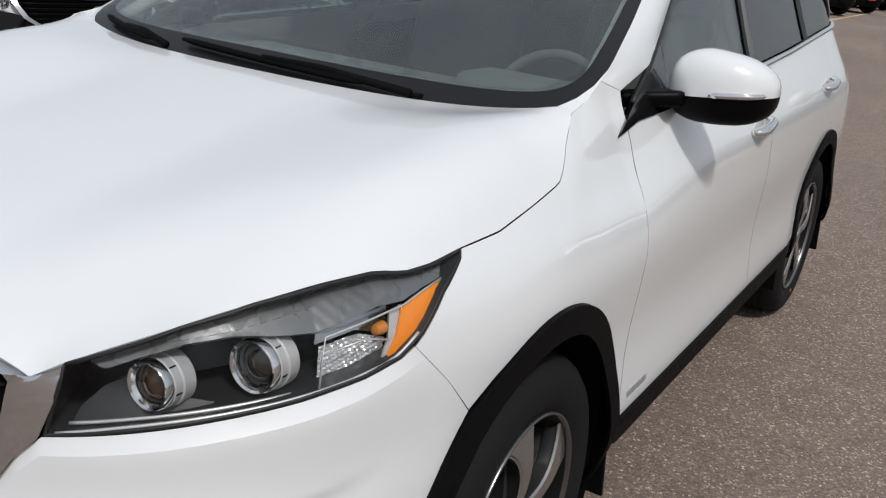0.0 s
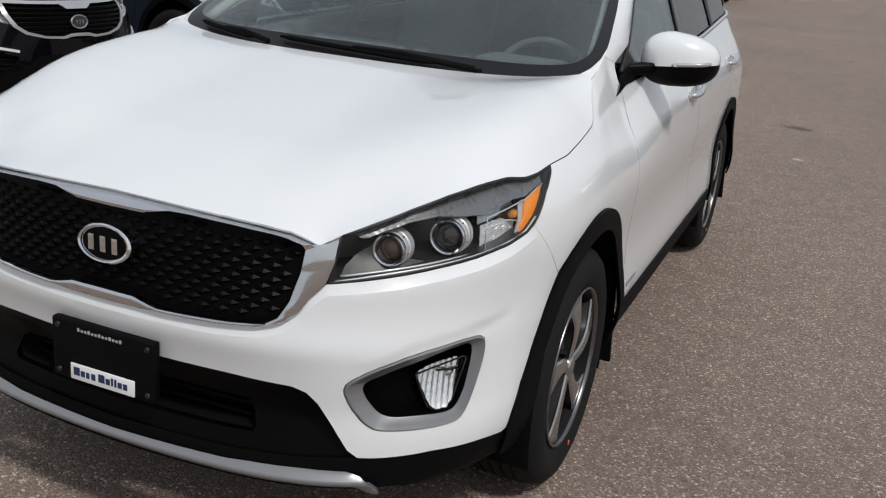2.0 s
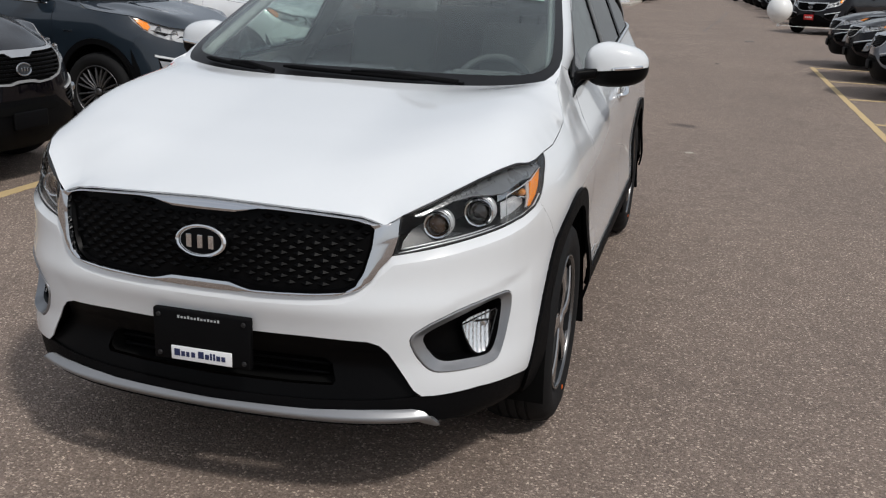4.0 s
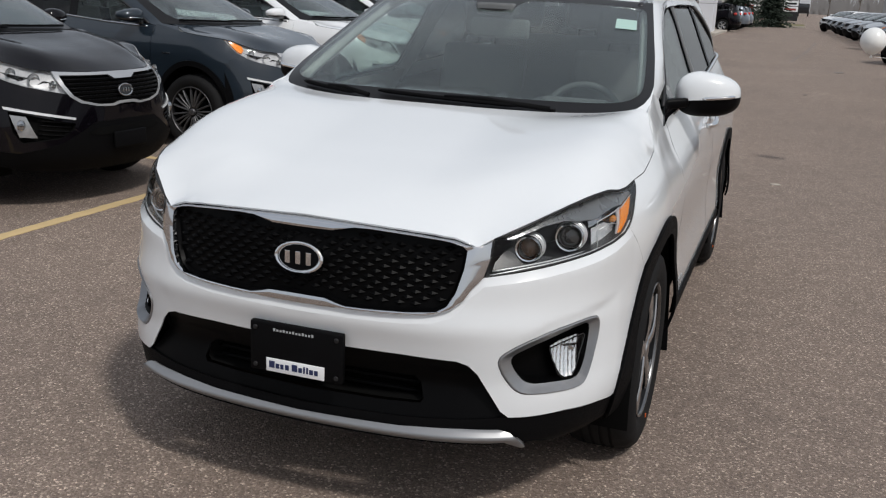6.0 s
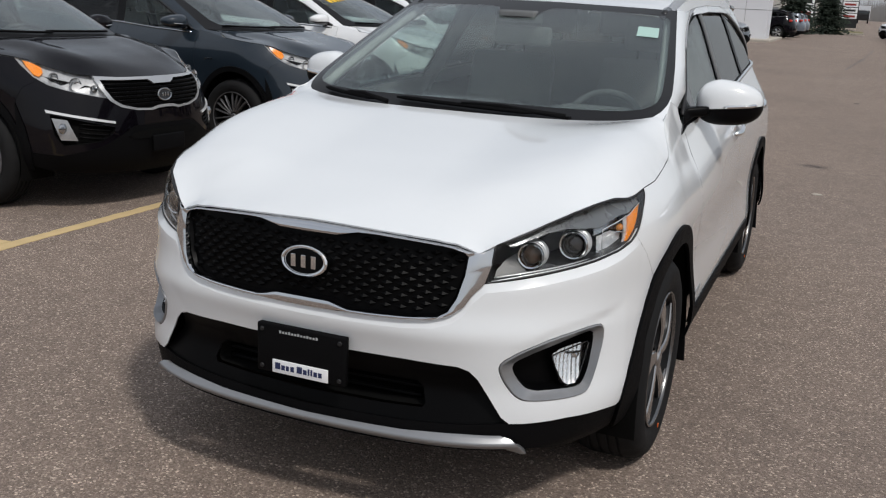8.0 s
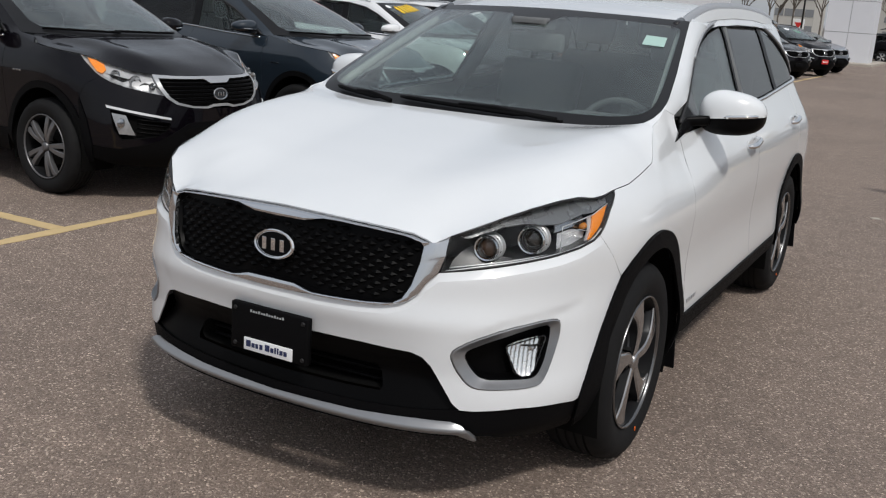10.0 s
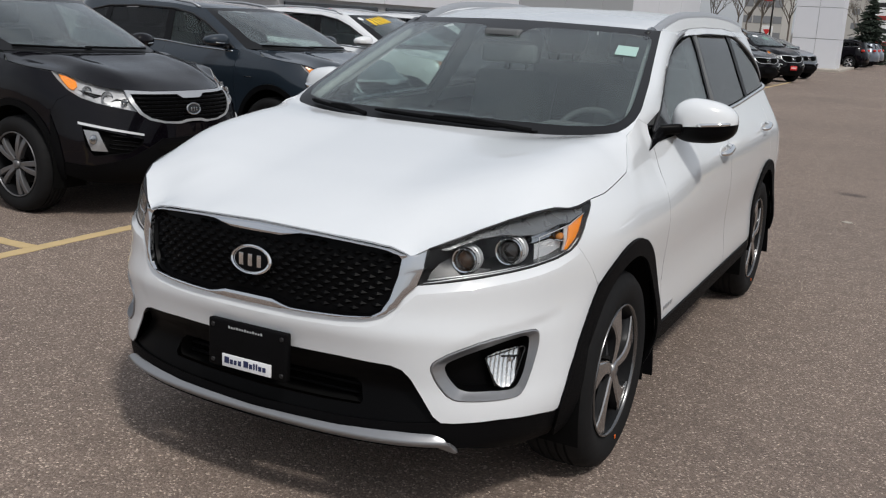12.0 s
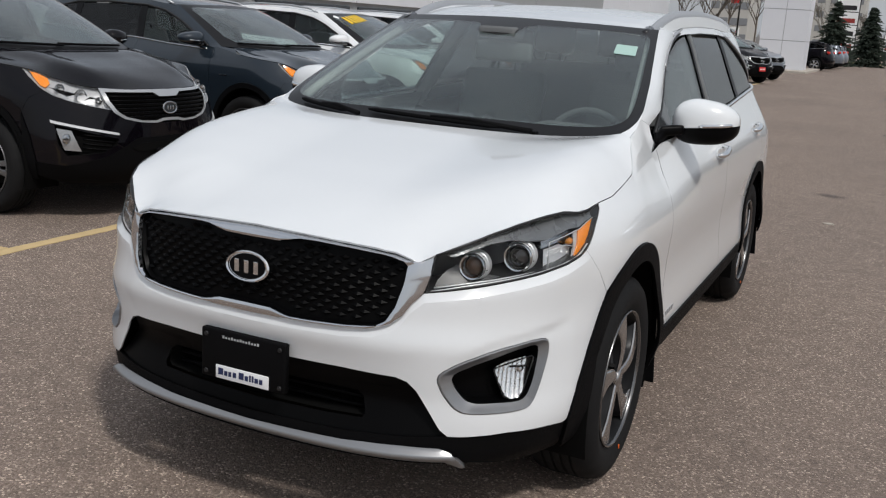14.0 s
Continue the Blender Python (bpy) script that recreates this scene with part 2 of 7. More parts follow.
def inside(poly, pts):
    x, y = pts[:, 0], pts[:, 1]
    ok = np.zeros(len(pts), bool)
    px, py = poly[:, 0], poly[:, 1]
    for i in range(len(poly)):
        j = i - 1
        c = (py[i] > y) != (py[j] > y)
        with np.errstate(divide="ignore", invalid="ignore"):
            xi = (px[j] - px[i]) * (y - py[i]) / (py[j] - py[i]) + px[i]
        ok ^= c & (x < xi)
    return ok


def rounded(poly, times=2, closed=True):
    """Corner cutting, for outlines drawn by a few control points."""
    p = np.array(poly, float)
    for _ in range(times):
        q = np.roll(p, -1, 0)
        a, b = p * 0.8 + q * 0.2, p * 0.2 + q * 0.8
        if closed:
            p = np.stack([a, b], 1).reshape(-1, 2)
        else:
            p = np.vstack([p[:1], np.stack([a, b], 1)[:-1].reshape(-1, 2), p[-1:]])
    return p


def inset(poly, d):
    """The outline moved inwards by d (outwards if negative)."""
    p = np.array(poly, float)
    area = 0.5 * np.sum(p[:, 0] * np.roll(p[:, 1], -1) - np.roll(p[:, 0], -1) * p[:, 1])
    e = np.roll(p, -1, 0) - p
    n = np.stack([-e[:, 1], e[:, 0]], 1) / (np.linalg.norm(e, axis=1)[:, None] + 1e-9) * np.sign(area)
    m = n + np.roll(n, 1, 0)
    m /= np.maximum(np.linalg.norm(m, axis=1)[:, None], 0.3)
    return p + m * d


def resample(poly, cell):
    out = []
    for a, b in zip(poly, np.roll(poly, -1, 0)):
        k = max(1, int(math.ceil(np.linalg.norm(b - a) / cell)))
        out += [a + (b - a) * i / k for i in range(k)]
    return np.array(out)


def sheet(loops, fn, cell=0.035, thick=0.0, lift=0.0, flip=False):
    """A curved panel: an outline (and holes) in two coordinates, filled with small triangles, laid by fn(points) on its surface,
    and given thickness inwards."""
    from mathutils.geometry import delaunay_2d_cdt
    loops = [resample(np.array(l, float), cell) for l in loops]
    lo, hi = loops[0].min(0), loops[0].max(0)
    gx, gy = np.meshgrid(np.arange(lo[0] + cell / 2, hi[0], cell), np.arange(lo[1] + cell / 2, hi[1], cell))
    grid = np.stack([gx.ravel(), gy.ravel()], 1)
    grid[:, 0] += ((np.round((grid[:, 1] - lo[1]) / cell) % 2) - 0.5) * cell * 0.5
    border = np.vstack(loops)
    ok = inside(loops[0], grid)
    for h in loops[1:]:
        ok &= ~inside(h, grid)
    grid = grid[ok]
    if len(grid):
        near = np.full(len(grid), 9.0)
        for b in border:
            near = np.minimum(near, np.hypot(*(grid - b).T))
        grid = grid[near > cell * 0.45]
    pts = np.vstack([border, grid]) if len(grid) else border
    edges, k = [], 0
    for l in loops:
        edges += [(k + i, k + (i + 1) % len(l)) for i in range(len(l))]
        k += len(l)
    v2, _, faces, *_ = delaunay_2d_cdt([Vector(p) for p in pts], edges, [], 0, 1e-6)
    v2 = np.array([(v.x, v.y) for v in v2])
    cen = np.array([v2[list(f)].mean(0) for f in faces])
    ok = inside(loops[0], cen)
    for h in loops[1:]:
        ok &= ~inside(h, cen)
    def flat(f):
        a, b, c = v2[list(f[:3])]
        return abs((b[0] - a[0]) * (c[1] - a[1]) - (b[1] - a[1]) * (c[0] - a[0])) < cell * cell * 2e-2
    tri = [f for f, o in zip(faces, ok) if o and not (len(f) == 3 and flat(f))]
    co = fn(v2)
    nor = np.zeros_like(co)
    for f in tri:
        a, b, c = co[list(f[:3])]
        n = np.cross(b - a, c - a)
        for i in f:
            nor[i] += n
    nor /= np.linalg.norm(nor, axis=1)[:, None] + 1e-12
    sg = -1.0 if flip else 1.0
    nor *= sg
    if lift:
        co = co + nor * lift
    bm = bmesh.new()
    used = sorted({i for f in tri for i in f})
    vs = {i: bm.verts.new(co[i]) for i in used}
    for f in tri:
        f = f if sg > 0 else f[::-1]
        bm.faces.new([vs[i] for i in f])
    if thick:
        bedges = [(e.verts[0], e.verts[1], e.link_faces[0]) for e in bm.edges if len(e.link_faces) == 1]
        low = {vs[i]: bm.verts.new(co[i] - nor[i] * thick) for i in used}
        for f in tri:
            f = f if sg > 0 else f[::-1]
            bm.faces.new([low[vs[i]] for i in f][::-1])
        for a, b, f in bedges:
            ids = list(f.verts)
            i, j = ids.index(a), ids.index(b)
            if (i + 1) % len(ids) == j:
                a, b = b, a
            bm.faces.new((a, b, low[b], low[a]))
            bm.edges.get((a, b)).smooth = False
    return bm


def curve(line, n=60):
    """A smooth line through a few points of rising first coordinate or any order: cubic between them."""
    p = np.array(line, float)
    d = np.r_[0, np.cumsum(np.linalg.norm(np.diff(p, axis=0), axis=1))]
    m = np.gradient(p, d, axis=0)
    t = np.linspace(0, d[-1], n)
    i = np.clip(np.searchsorted(d, t) - 1, 0, len(p) - 2)
    h = (d[i + 1] - d[i])[:, None]
    x = ((t - d[i]) / h[:, 0])[:, None]
    return (2 * x ** 3 - 3 * x ** 2 + 1) * p[i] + (x ** 3 - 2 * x ** 2 + x) * h * m[i] + (3 * x ** 2 - 2 * x ** 3) * p[i + 1] + (x ** 3 - x ** 2) * h * m[i + 1]


def mirrored(poly):
    p = np.array(poly, float)
    return (p * (-1, 1))[::-1]


def both(half):
    """A half outline from the middle out and back to the middle, completed on the other side."""
    p = np.array(half, float)
    q = mirrored(p)
    return np.vstack([p, q])


class Shell:
    """The body of a car: a plan curve from the nose round the corner along the flank to the tail, pushed in and out by height.
    Points are (s, z): metres along that curve from the nose, and height; s below 0 is the other side."""

    def __init__(self, a, b, y0, n, b2, y2, front, corner, side, tuck=((0, 0), (2, 0))):
        th = np.linspace(0, np.pi / 2, 400)
        px = np.r_[a * np.sin(th) ** (2 / n), a * np.cos(th) ** (2 / n)]
        py = np.r_[y0 - b * np.cos(th) ** (2 / n), y2 + b2 * np.sin(th) ** (2 / n)]
        s = np.r_[0, np.cumsum(np.hypot(np.diff(px), np.diff(py)))]
        self.s0 = float(s[399])
        self.y0, self.end = y0, float(s[-1])
        g = np.linspace(0, s[-1], 1500)
        x, y = np.interp(g, s, px), np.interp(g, s, py)
        xp = np.r_[-x[1:40][::-1], x, -x[-40:-1][::-1]]
        yp = np.r_[y[1:40][::-1], y, y[-40:-1][::-1]]
        k = np.ones(25) / 25
        x, y = np.convolve(xp, k, "same")[39:-39], np.convolve(yp, k, "same")[39:-39]
        tx, ty = np.gradient(x, g), np.gradient(y, g)
        l = np.hypot(tx, ty)
        self.g, self.x, self.y, self.nx, self.ny = g, x, y, ty / l, -tx / l
        self.zz = np.linspace(0.05, 1.75, 681)
        self.tabs = []
        for t, wide in ((front, .013), (corner, .013), (side, .018), (tuck, .022)):
            ker = np.exp(-0.5 * (np.arange(-16, 17) * 0.0025 / wide) ** 2)
            ker /= ker.sum()
            v = np.interp(self.zz, [p[0] for p in t], [p[1] for p in t])
            self.tabs.append(np.convolve(np.pad(v, 16, mode="edge"), ker, "valid"))

    def s_at(self, y):
        """s on the flank abreast of y."""
        return self.s0 + y - self.y0

    def __call__(self, p, out=0.0):
        p = np.array(p, float).reshape(-1, 2)
        sg, s, z = np.where(p[:, 0] < 0, -1.0, 1.0), np.abs(p[:, 0]), p[:, 1]
        x, y, nx, ny = (np.interp(s, self.g, v) for v in (self.x, self.y, self.nx, self.ny))
        w, c = nx * nx, 4 * nx * nx * ny * ny * (y < 1.5)
        f, k, d, e = (np.interp(z, self.zz, t) for t in self.tabs)
        o = (1 - w) * f + w * (d + e * np.clip((1.0 - y) / .55, 0, 1)) + c * k + out
        return np.stack([sg * (x + nx * o), y + ny * o, z], 1)


# ---- ground ----
def ground():
    bm = bmesh.new()
    bmesh.ops.create_grid(bm, x_segments=40, y_segments=40, size=700)
    tagged(part("ground", bm, ASPHALT, smooth=False), "worn grey-brown asphalt parking lot with pale aggregate", "asphalt", kind="structure")


ground()


def painted_line(name, a, b, w, label):
    """A road marking with ragged, worn edges."""
    a, b = Vector((*a, 0)), Vector((*b, 0))
    d = (b - a).normalized()
    n = Vector((-d.y, d.x, 0))
    rnd = random.Random(int(abs(a.x * 100 + a.y * 7)))
    k = max(2, int((b - a).length / 0.06))
    bm = bmesh.new()
    rows = []
    for i in range(k + 1):
        p = a + (b - a) * i / k + Vector((0, 0, 0.004))
        rows.append([bm.verts.new(p + n * (w / 2 + rnd.uniform(-0.006, 0.006))), bm.verts.new(p - n * (w / 2 + rnd.uniform(-0.006, 0.006)))])
    for p, q in zip(rows, rows[1:]):
        bm.faces.new((p[0], p[1], q[1], q[0]))
    low = bmesh.ops.extrude_face_region(bm, geom=bm.faces[:])
    for v in [g for g in low["geom"] if isinstance(g, bmesh.types.BMVert)]:
        v.co.z = 0.0005
    bmesh.ops.recalc_face_normals(bm, faces=bm.faces[:])
    return tagged(part(name, bm, YELLOW_LINE, smooth=False), label, "road marking", kind="structure")


painted_line("trim_stall_line_row", (-3.2, -7.0), (-3.2, 34.0), 0.10, "worn yellow line along the fronts of parking stalls")
for k in range(-2, 11):
    painted_line("trim_stall_line", (-3.26, 0.88 + 3.0 * k), (-8.2, 0.88 + 3.0 * k), 0.10, "worn yellow line between two parking stalls")
painted_line("trim_stall_line_row", (3.2, 1.0), (3.2, 16.5), 0.085, "worn yellow line along the fronts of parking stalls")
for k in range(0, 7):
    painted_line("trim_stall_line", (3.26, 1.3 + 2.5 * k), (8.2, 1.3 + 2.5 * k), 0.10, "worn yellow line between two parking stalls")


# ---- wheels ----
def make_wheel(root, centre, side, rad, rim, spokes, width=0.225, alloy=ALLOY, dot=False, fine=True, phase=0.35, lip=None):
    """One wheel under its car: tyre, rim, spokes, hub cap, brake disc. side +1 faces +x."""
    hold = new("wheel")
    hold.empty_display_size = 0.05
    hold.parent = root
    hold.matrix_basis = Matrix.Translation(centre) @ Matrix.Diagonal((side, 1, 1, 1))
    w = width / 2
    bm = bmesh.new()
    prof = [(rim - 0.012, -w + 0.02), (rim + 0.004, -w + 0.008), (rim + 0.03, -w - 0.004), (rim + (rad - rim) * 0.55, -w - 0.012), (rad - 0.03, -w - 0.002), (rad - 0.010, -w + 0.018), (rad - 0.003, -w + 0.04)]
    gr = []
    for g in (-0.05, -0.017, 0.017, 0.05):
        gr += [(rad, g - 0.006), (rad - 0.008, g - 0.004), (rad - 0.008, g + 0.004), (rad, g + 0.006)]
    prof = prof + gr + [(r, -h) for r, h in prof[::-1]]
    n = 108 if fine else 40
    rings = []
    for i, (r, h) in enumerate(prof):
        notch = .005 if fine and (i in (5, 6) or len(prof) - 1 - i in (5, 6)) else 0.0
        rings.append([bm.verts.new((h, (r - notch * (k % 4 == 0)) * math.cos(2 * math.pi * k / n), (r - notch * (k % 4 == 0)) * math.sin(2 * math.pi * k / n))) for k in range(n)])
    for p, q in zip(rings, rings[1:]):
        for k in range(n):
            bm.faces.new((p[k], p[(k + 1) % n], q[(k + 1) % n], q[k]))
    bmesh.ops.recalc_face_normals(bm, faces=bm.faces[:])
    tyre = part("tyre", sharpen(bm, 40), RUBBER, hold, "black rubber tyre with grooved tread")
    bm = bmesh.new()
    revolve(bm, [(rim + 0.006, w - 0.006), (rim + 0.006, w + 0.001), (rim + 0.003, w + 0.003), (rim - 0.001, w + 0.001), (rim - 0.003, w - 0.008)], 72)
    part("rim", sharpen(bm, 50), lip or alloy, hold, "alloy rim lip")
    bm = bmesh.new()
    revolve(bm, [(rim - 0.003, w - 0.008), (rim - 0.020, w - 0.03), (rim - 0.03, -0.02), (rim - 0.025, -w + 0.02)], 48)
    part("rim_barrel", bm, ALLOY_DARK, hold)
    bm = bmesh.new()
    revolve(bm, [(0.0, -0.01), (rim - 0.03, -0.01), (rim - 0.028, -0.03), (0.0, -0.03)], 48)
    part("wheel_back", bm, DARK, hold)
    bm = bmesh.new()
    revolve(bm, [(0.05, 0.02), (rim * 0.62, 0.02), (rim * 0.62, 0.0), (0.05, 0.0)], 48)
    bmesh.ops.recalc_face_normals(bm, faces=bm.faces[:])
    part("brake_disc", sharpen(bm), ALLOY_DARK, hold)
    for k in range(5):
        spokes(hold, k * 2 * math.pi / 5 + phase, rim, w, alloy)
    bm = bmesh.new()
    revolve(bm, [(0.0, w - 0.001), (0.024, w - 0.002), (0.031, w - 0.006), (0.034, w - 0.03)], 32)
    part("hub_cap", sharpen(bm), alloy, hold, "silver wheel centre cap")
    for k in range(5):
        a = k * 2 * math.pi / 5 + phase + math.pi / 5
        bm = bmesh.new()
        revolve(bm, [(0.0, w - 0.02), (0.009, w - 0.02), (0.011, w - 0.035), (0.011, w - 0.06)], 6)
        bmesh.ops.translate(bm, vec=(0, 0.055 * math.cos(a), 0.055 * math.sin(a)), verts=bm.verts[:])
        part("wheel_nut", bm, STEEL, hold, smooth=False)
    if dot:
        bm = bmesh.new()
        box(bm, (w + 0.006, -0.004, -rim - 0.045), (w + 0.010, 0.004, -rim - 0.030), 0.001, Matrix.Rotation(0.15, 4, "X"))
        part("paint_dot", bm, ORANGE_DOT, hold, "orange paint dot on the tyre")
    return hold


def blade(bm, ang, r0, r1, h0, h1, x0, x1, thick, skew=0.0, n=7):
    """A spoke: from radius r0 to r1, half widths h0 to h1, its face at x0 to x1, bent sideways by skew."""
    rows = []
    for i in range(n):
        t = i / (n - 1)
        r, h, x = r0 + (r1 - r0) * t, h0 + (h1 - h0) * t, x0 + (x1 - x0) * t + 0.012 * math.sin(math.pi * t)
        c = skew * math.sin(math.pi * t * 0.9)
        rows.append([(x - thick, c - h * 1.1, r), (x - 0.004, c - h, r), (x, c - h + 0.004, r), (x, c + h - 0.004, r), (x - 0.004, c + h, r), (x - thick, c + h * 1.1, r)])
    m = Matrix.Rotation(ang, 4, "X")
    vs = [[bm.verts.new(m @ Vector(p)) for p in row] for row in rows]
    for a, b in zip(vs, vs[1:]):
        for k in range(6):
            bm.faces.new((a[k], a[(k + 1) % 6], b[(k + 1) % 6], b[k]))
    bm.faces.new(vs[0][::-1])
    bm.faces.new(vs[-1])


def sweep_spoke(bm, ang, rows, thick):
    """A spoke from rows of (radius, sideways, half width, face height), its edges chamfered."""
    m = Matrix.Rotation(ang, 4, "X")
    vs = []
    for r, c, h, x in rows:
        k = min(.004, h * .4)
        sec = [(x - thick, c - h * 1.12), (x - .005, c - h), (x, c - h + k), (x + .001, c), (x, c + h - k), (x - .005, c + h), (x - thick, c + h * 1.12)]
        vs.append([bm.verts.new(m @ Vector((a, b, r))) for a, b in sec])
    for p, q in zip(vs, vs[1:]):
        for k in range(7):
            bm.faces.new((p[k], p[(k + 1) % 7], q[(k + 1) % 7], q[k]))
    bm.faces.new(vs[0][::-1])
    bm.faces.new(vs[-1])


def spoke_forked(hold, ang, rim, w, alloy):
    """A curved machined spoke flaring into the rim, with a dark grey web sunk beside it."""
    bm = bmesh.new()
    rows = []
    for i in range(13):
        t = i / 12
        rows.append((.022 + (rim - .028) * t, .030 * math.sin(math.pi * t) - .010 * t, .016 + .014 * t + .044 * t ** 5, w - .010 + .010 * math.sin(math.pi * t * .9) - .004 * t))
    sweep_spoke(bm, ang, rows, .0055)
    bmesh.ops.recalc_face_normals(bm, faces=bm.faces[:])
    part("spoke", sharpen(bm, 28), alloy, hold, "machined silver spoke face")
    bm = bmesh.new()
    sweep_spoke(bm, ang, [(r, c, h * .97, x - .005) for r, c, h, x in rows], .030)
    bmesh.ops.recalc_face_normals(bm, faces=bm.faces[:])
    part("spoke_body", sharpen(bm, 28), FLANK_GREY, hold, "dark grey painted spoke body")
    bm = bmesh.new()
    rows = []
    for i in range(9):
        t = i / 8
        rows.append((.05 + (rim - .066) * t, .034 * math.sin(math.pi * t) - .018 - .030 * t, .008 + .016 * t, w - .030 - .010 * math.sin(math.pi * t)))
    sweep_spoke(bm, ang - .10, rows, .035)
    bmesh.ops.recalc_face_normals(bm, faces=bm.faces[:])
    part("spoke_flank", sharpen(bm, 28), FLANK_GREY, hold, "dark grey painted spoke flank")


def spoke_twin(hold, ang, rim, w, alloy):
    for d in (-0.17, 0.17):
        bm = bmesh.new()
        blade(bm, ang + d, 0.04, rim - 0.008, 0.014, 0.021, w - 0.014, w - 0.012, 0.035)
        bmesh.ops.recalc_face_normals(bm, faces=bm.faces[:])
        part("spoke", sharpen(bm, 30), alloy, hold)


def spoke_mesh(hold, ang, rim, w, alloy):
    for d in (-0.42, -0.12, 0.12, 0.42):
        bm = bmesh.new()
        blade(bm, ang + d, 0.045, rim - 0.008, 0.007, 0.008, w - 0.02, w - 0.012, 0.03)
        bmesh.ops.recalc_face_normals(bm, faces=bm.faces[:])
        part("spoke", sharpen(bm, 30), alloy, hold)


# ---- a car body ----
class Car:
    """Holds what the parts of one car share: its root, shell, paint."""

    def __init__(self, root, shell, paint, cell=0.04):
        self.root, self.shell, self.paint, self.cell = root, shell, paint, cell

    def on(self, name, loops, material, thick=0.004, lift=0.0, label="", cell=None, gap=0.0, parent=None):
        """A panel on the shell."""
        loops = [np.array(l, float) for l in loops]
        if gap:
            loops[0] = inset(loops[0], gap)
        return part(name, sheet(loops, self.shell, cell or self.cell, thick, lift), material, parent or self.root, label)

    def pair(self, name, loops, material, **kw):
        """The same panel on both flanks."""
        return (self.on(name, loops, material, **kw), self.on(name, [mirrored(l) for l in loops], material, **kw))

    def bead(self, name, line, rad, material, label="", parent=None, both_sides=True, lift=0.0):
        """A bar along a line on the shell."""
        obs = []
        for sg in ((1, -1) if both_sides else (1,)):
            l = np.array(line, float) * (sg, 1)
            l = np.vstack([np.linspace(a, b, max(2, int(np.linalg.norm(b - a) / 0.03)), endpoint=False) for a, b in zip(l, l[1:])] + [l[-1:]])
            obs.append(part(name, tube(bmesh.new(), self.shell(l, lift), rad, 8), material, parent or self.root, label))
        return obs


def arch(s, zc, rx, rz, a0, a1, n=24):
    """Points of a wheel arch from angle a0 to a1 (degrees, 0 to the rear, 90 up)."""
    return [(s + rx * math.cos(radians(a0 + (a1 - a0) * i / n)), zc + rz * math.sin(radians(a0 + (a1 - a0) * i / n))) for i in range(n + 1)]


def windshield_fn(cb, ct, bulge):
    """A curved screen between a foot curve and a head curve, both functions of u in -1..1."""
    def fn(p):
        u, v = p[:, 0], p[:, 1]
        lo, hi = np.stack(cb(u), 1), np.stack(ct(u), 1)
        q = lo + (hi - lo) * v[:, None]
        b = bulge * 4 * v * (1 - v) * (1 - .85 * np.abs(u) ** 6)
        return q + np.stack([0 * b, -0.55 * b, 0.83 * b], 1)
    return fn


def strip(name, pa, pb, material, root, label="", n=3, bow=0.01, thick=0.02):
    """A skin between two lines of points, bowed outwards."""
    pa, pb = [Vector(p) for p in pa], [Vector(p) for p in pb]
    bm = bmesh.new()
    rows = []
    for a, b in zip(pa, pb):
        mid = (a + b) / 2
        out = Vector((mid.x, 0, 0)).normalized() * 0.8 + Vector((0, -0.3, 0.6))
        f = min(1.0, len(rows) / 4) * bow * 4
        rows.append([bm.verts.new(a.lerp(b, k / n) + out.normalized() * f * (k / n) * (1 - k / n)) for k in range(n + 1)])
    for r, q in zip(rows, rows[1:]):
        for k in range(n):
            bm.faces.new((r[k], r[k + 1], q[k + 1], q[k]))
    bmesh.ops.recalc_face_normals(bm, faces=bm.faces[:])
    f0 = max(bm.faces, key=lambda f: abs(f.calc_center_median().x))
    if f0.normal.x * f0.calc_center_median().x < 0:
        bmesh.ops.reverse_faces(bm, faces=bm.faces[:])
    bmesh.ops.solidify(bm, geom=bm.faces[:], thickness=thick)
    return part(name, sharpen(bm, 60), material, root, label)


def harmonic(fn, edge, reach=0.16):
    """fn corrected near an edge so that it meets the edge's line exactly."""
    edge = np.array(edge, float)
    dense = [edge[:1]]
    for p, q in zip(edge, edge[1:]):
        k = max(1, int(np.linalg.norm(q - p) / 0.012))
        dense.append(p + (q - p) * (np.arange(1, k + 1) / k)[:, None])
    edge = np.vstack(dense)
    d = edge[:, 2] - fn(edge[:, :2])[:, 2]

    def out(p):
        q = fn(p)
        r2 = (p[:, :1] - edge[None, :, 0]) ** 2 + (p[:, 1:2] - edge[None, :, 1]) ** 2 + 4e-6
        w = 1 / r2 ** 1.5
        near = np.sqrt(r2.min(1))
        q[:, 2] += (w * d).sum(1) / w.sum(1) * np.exp(-(near / reach) ** 2)
        return q
    return out


def pocket(fn, outline, depth, name, material, parent, cell=0.05, label=""):
    """A recess behind an outline on fn(points, out): walls and a floor."""
    o = resample(np.array(outline, float), 0.03)
    bm = sheet([o], lambda p: fn(p, -depth), cell)
    a, b = fn(o, 0.0), fn(inset(o, 0.004), -depth)
    va, vb = [bm.verts.new(p) for p in a], [bm.verts.new(p) for p in b]
    for i in range(len(o)):
        j = (i + 1) % len(o)
        bm.faces.new((va[i], va[j], vb[j], vb[i]))
    return part(name, sharpen(bm, 40), material, parent, label)


def turned(m, prof, n=40):
    """A ring turned about its own axis and placed by m (its axis is m's x)."""
    bm = revolve(bmesh.new(), prof, n)
    bmesh.ops.recalc_face_normals(bm, faces=bm.faces[:])
    bmesh.ops.transform(bm, matrix=m, verts=bm.verts[:])
    return sharpen(bm, 35)


def aim(at, d):
    """A pose at a place whose x axis looks along d."""
    return Matrix.Translation(at) @ Vector(d).to_track_quat("X", "Z").to_matrix().to_4x4()


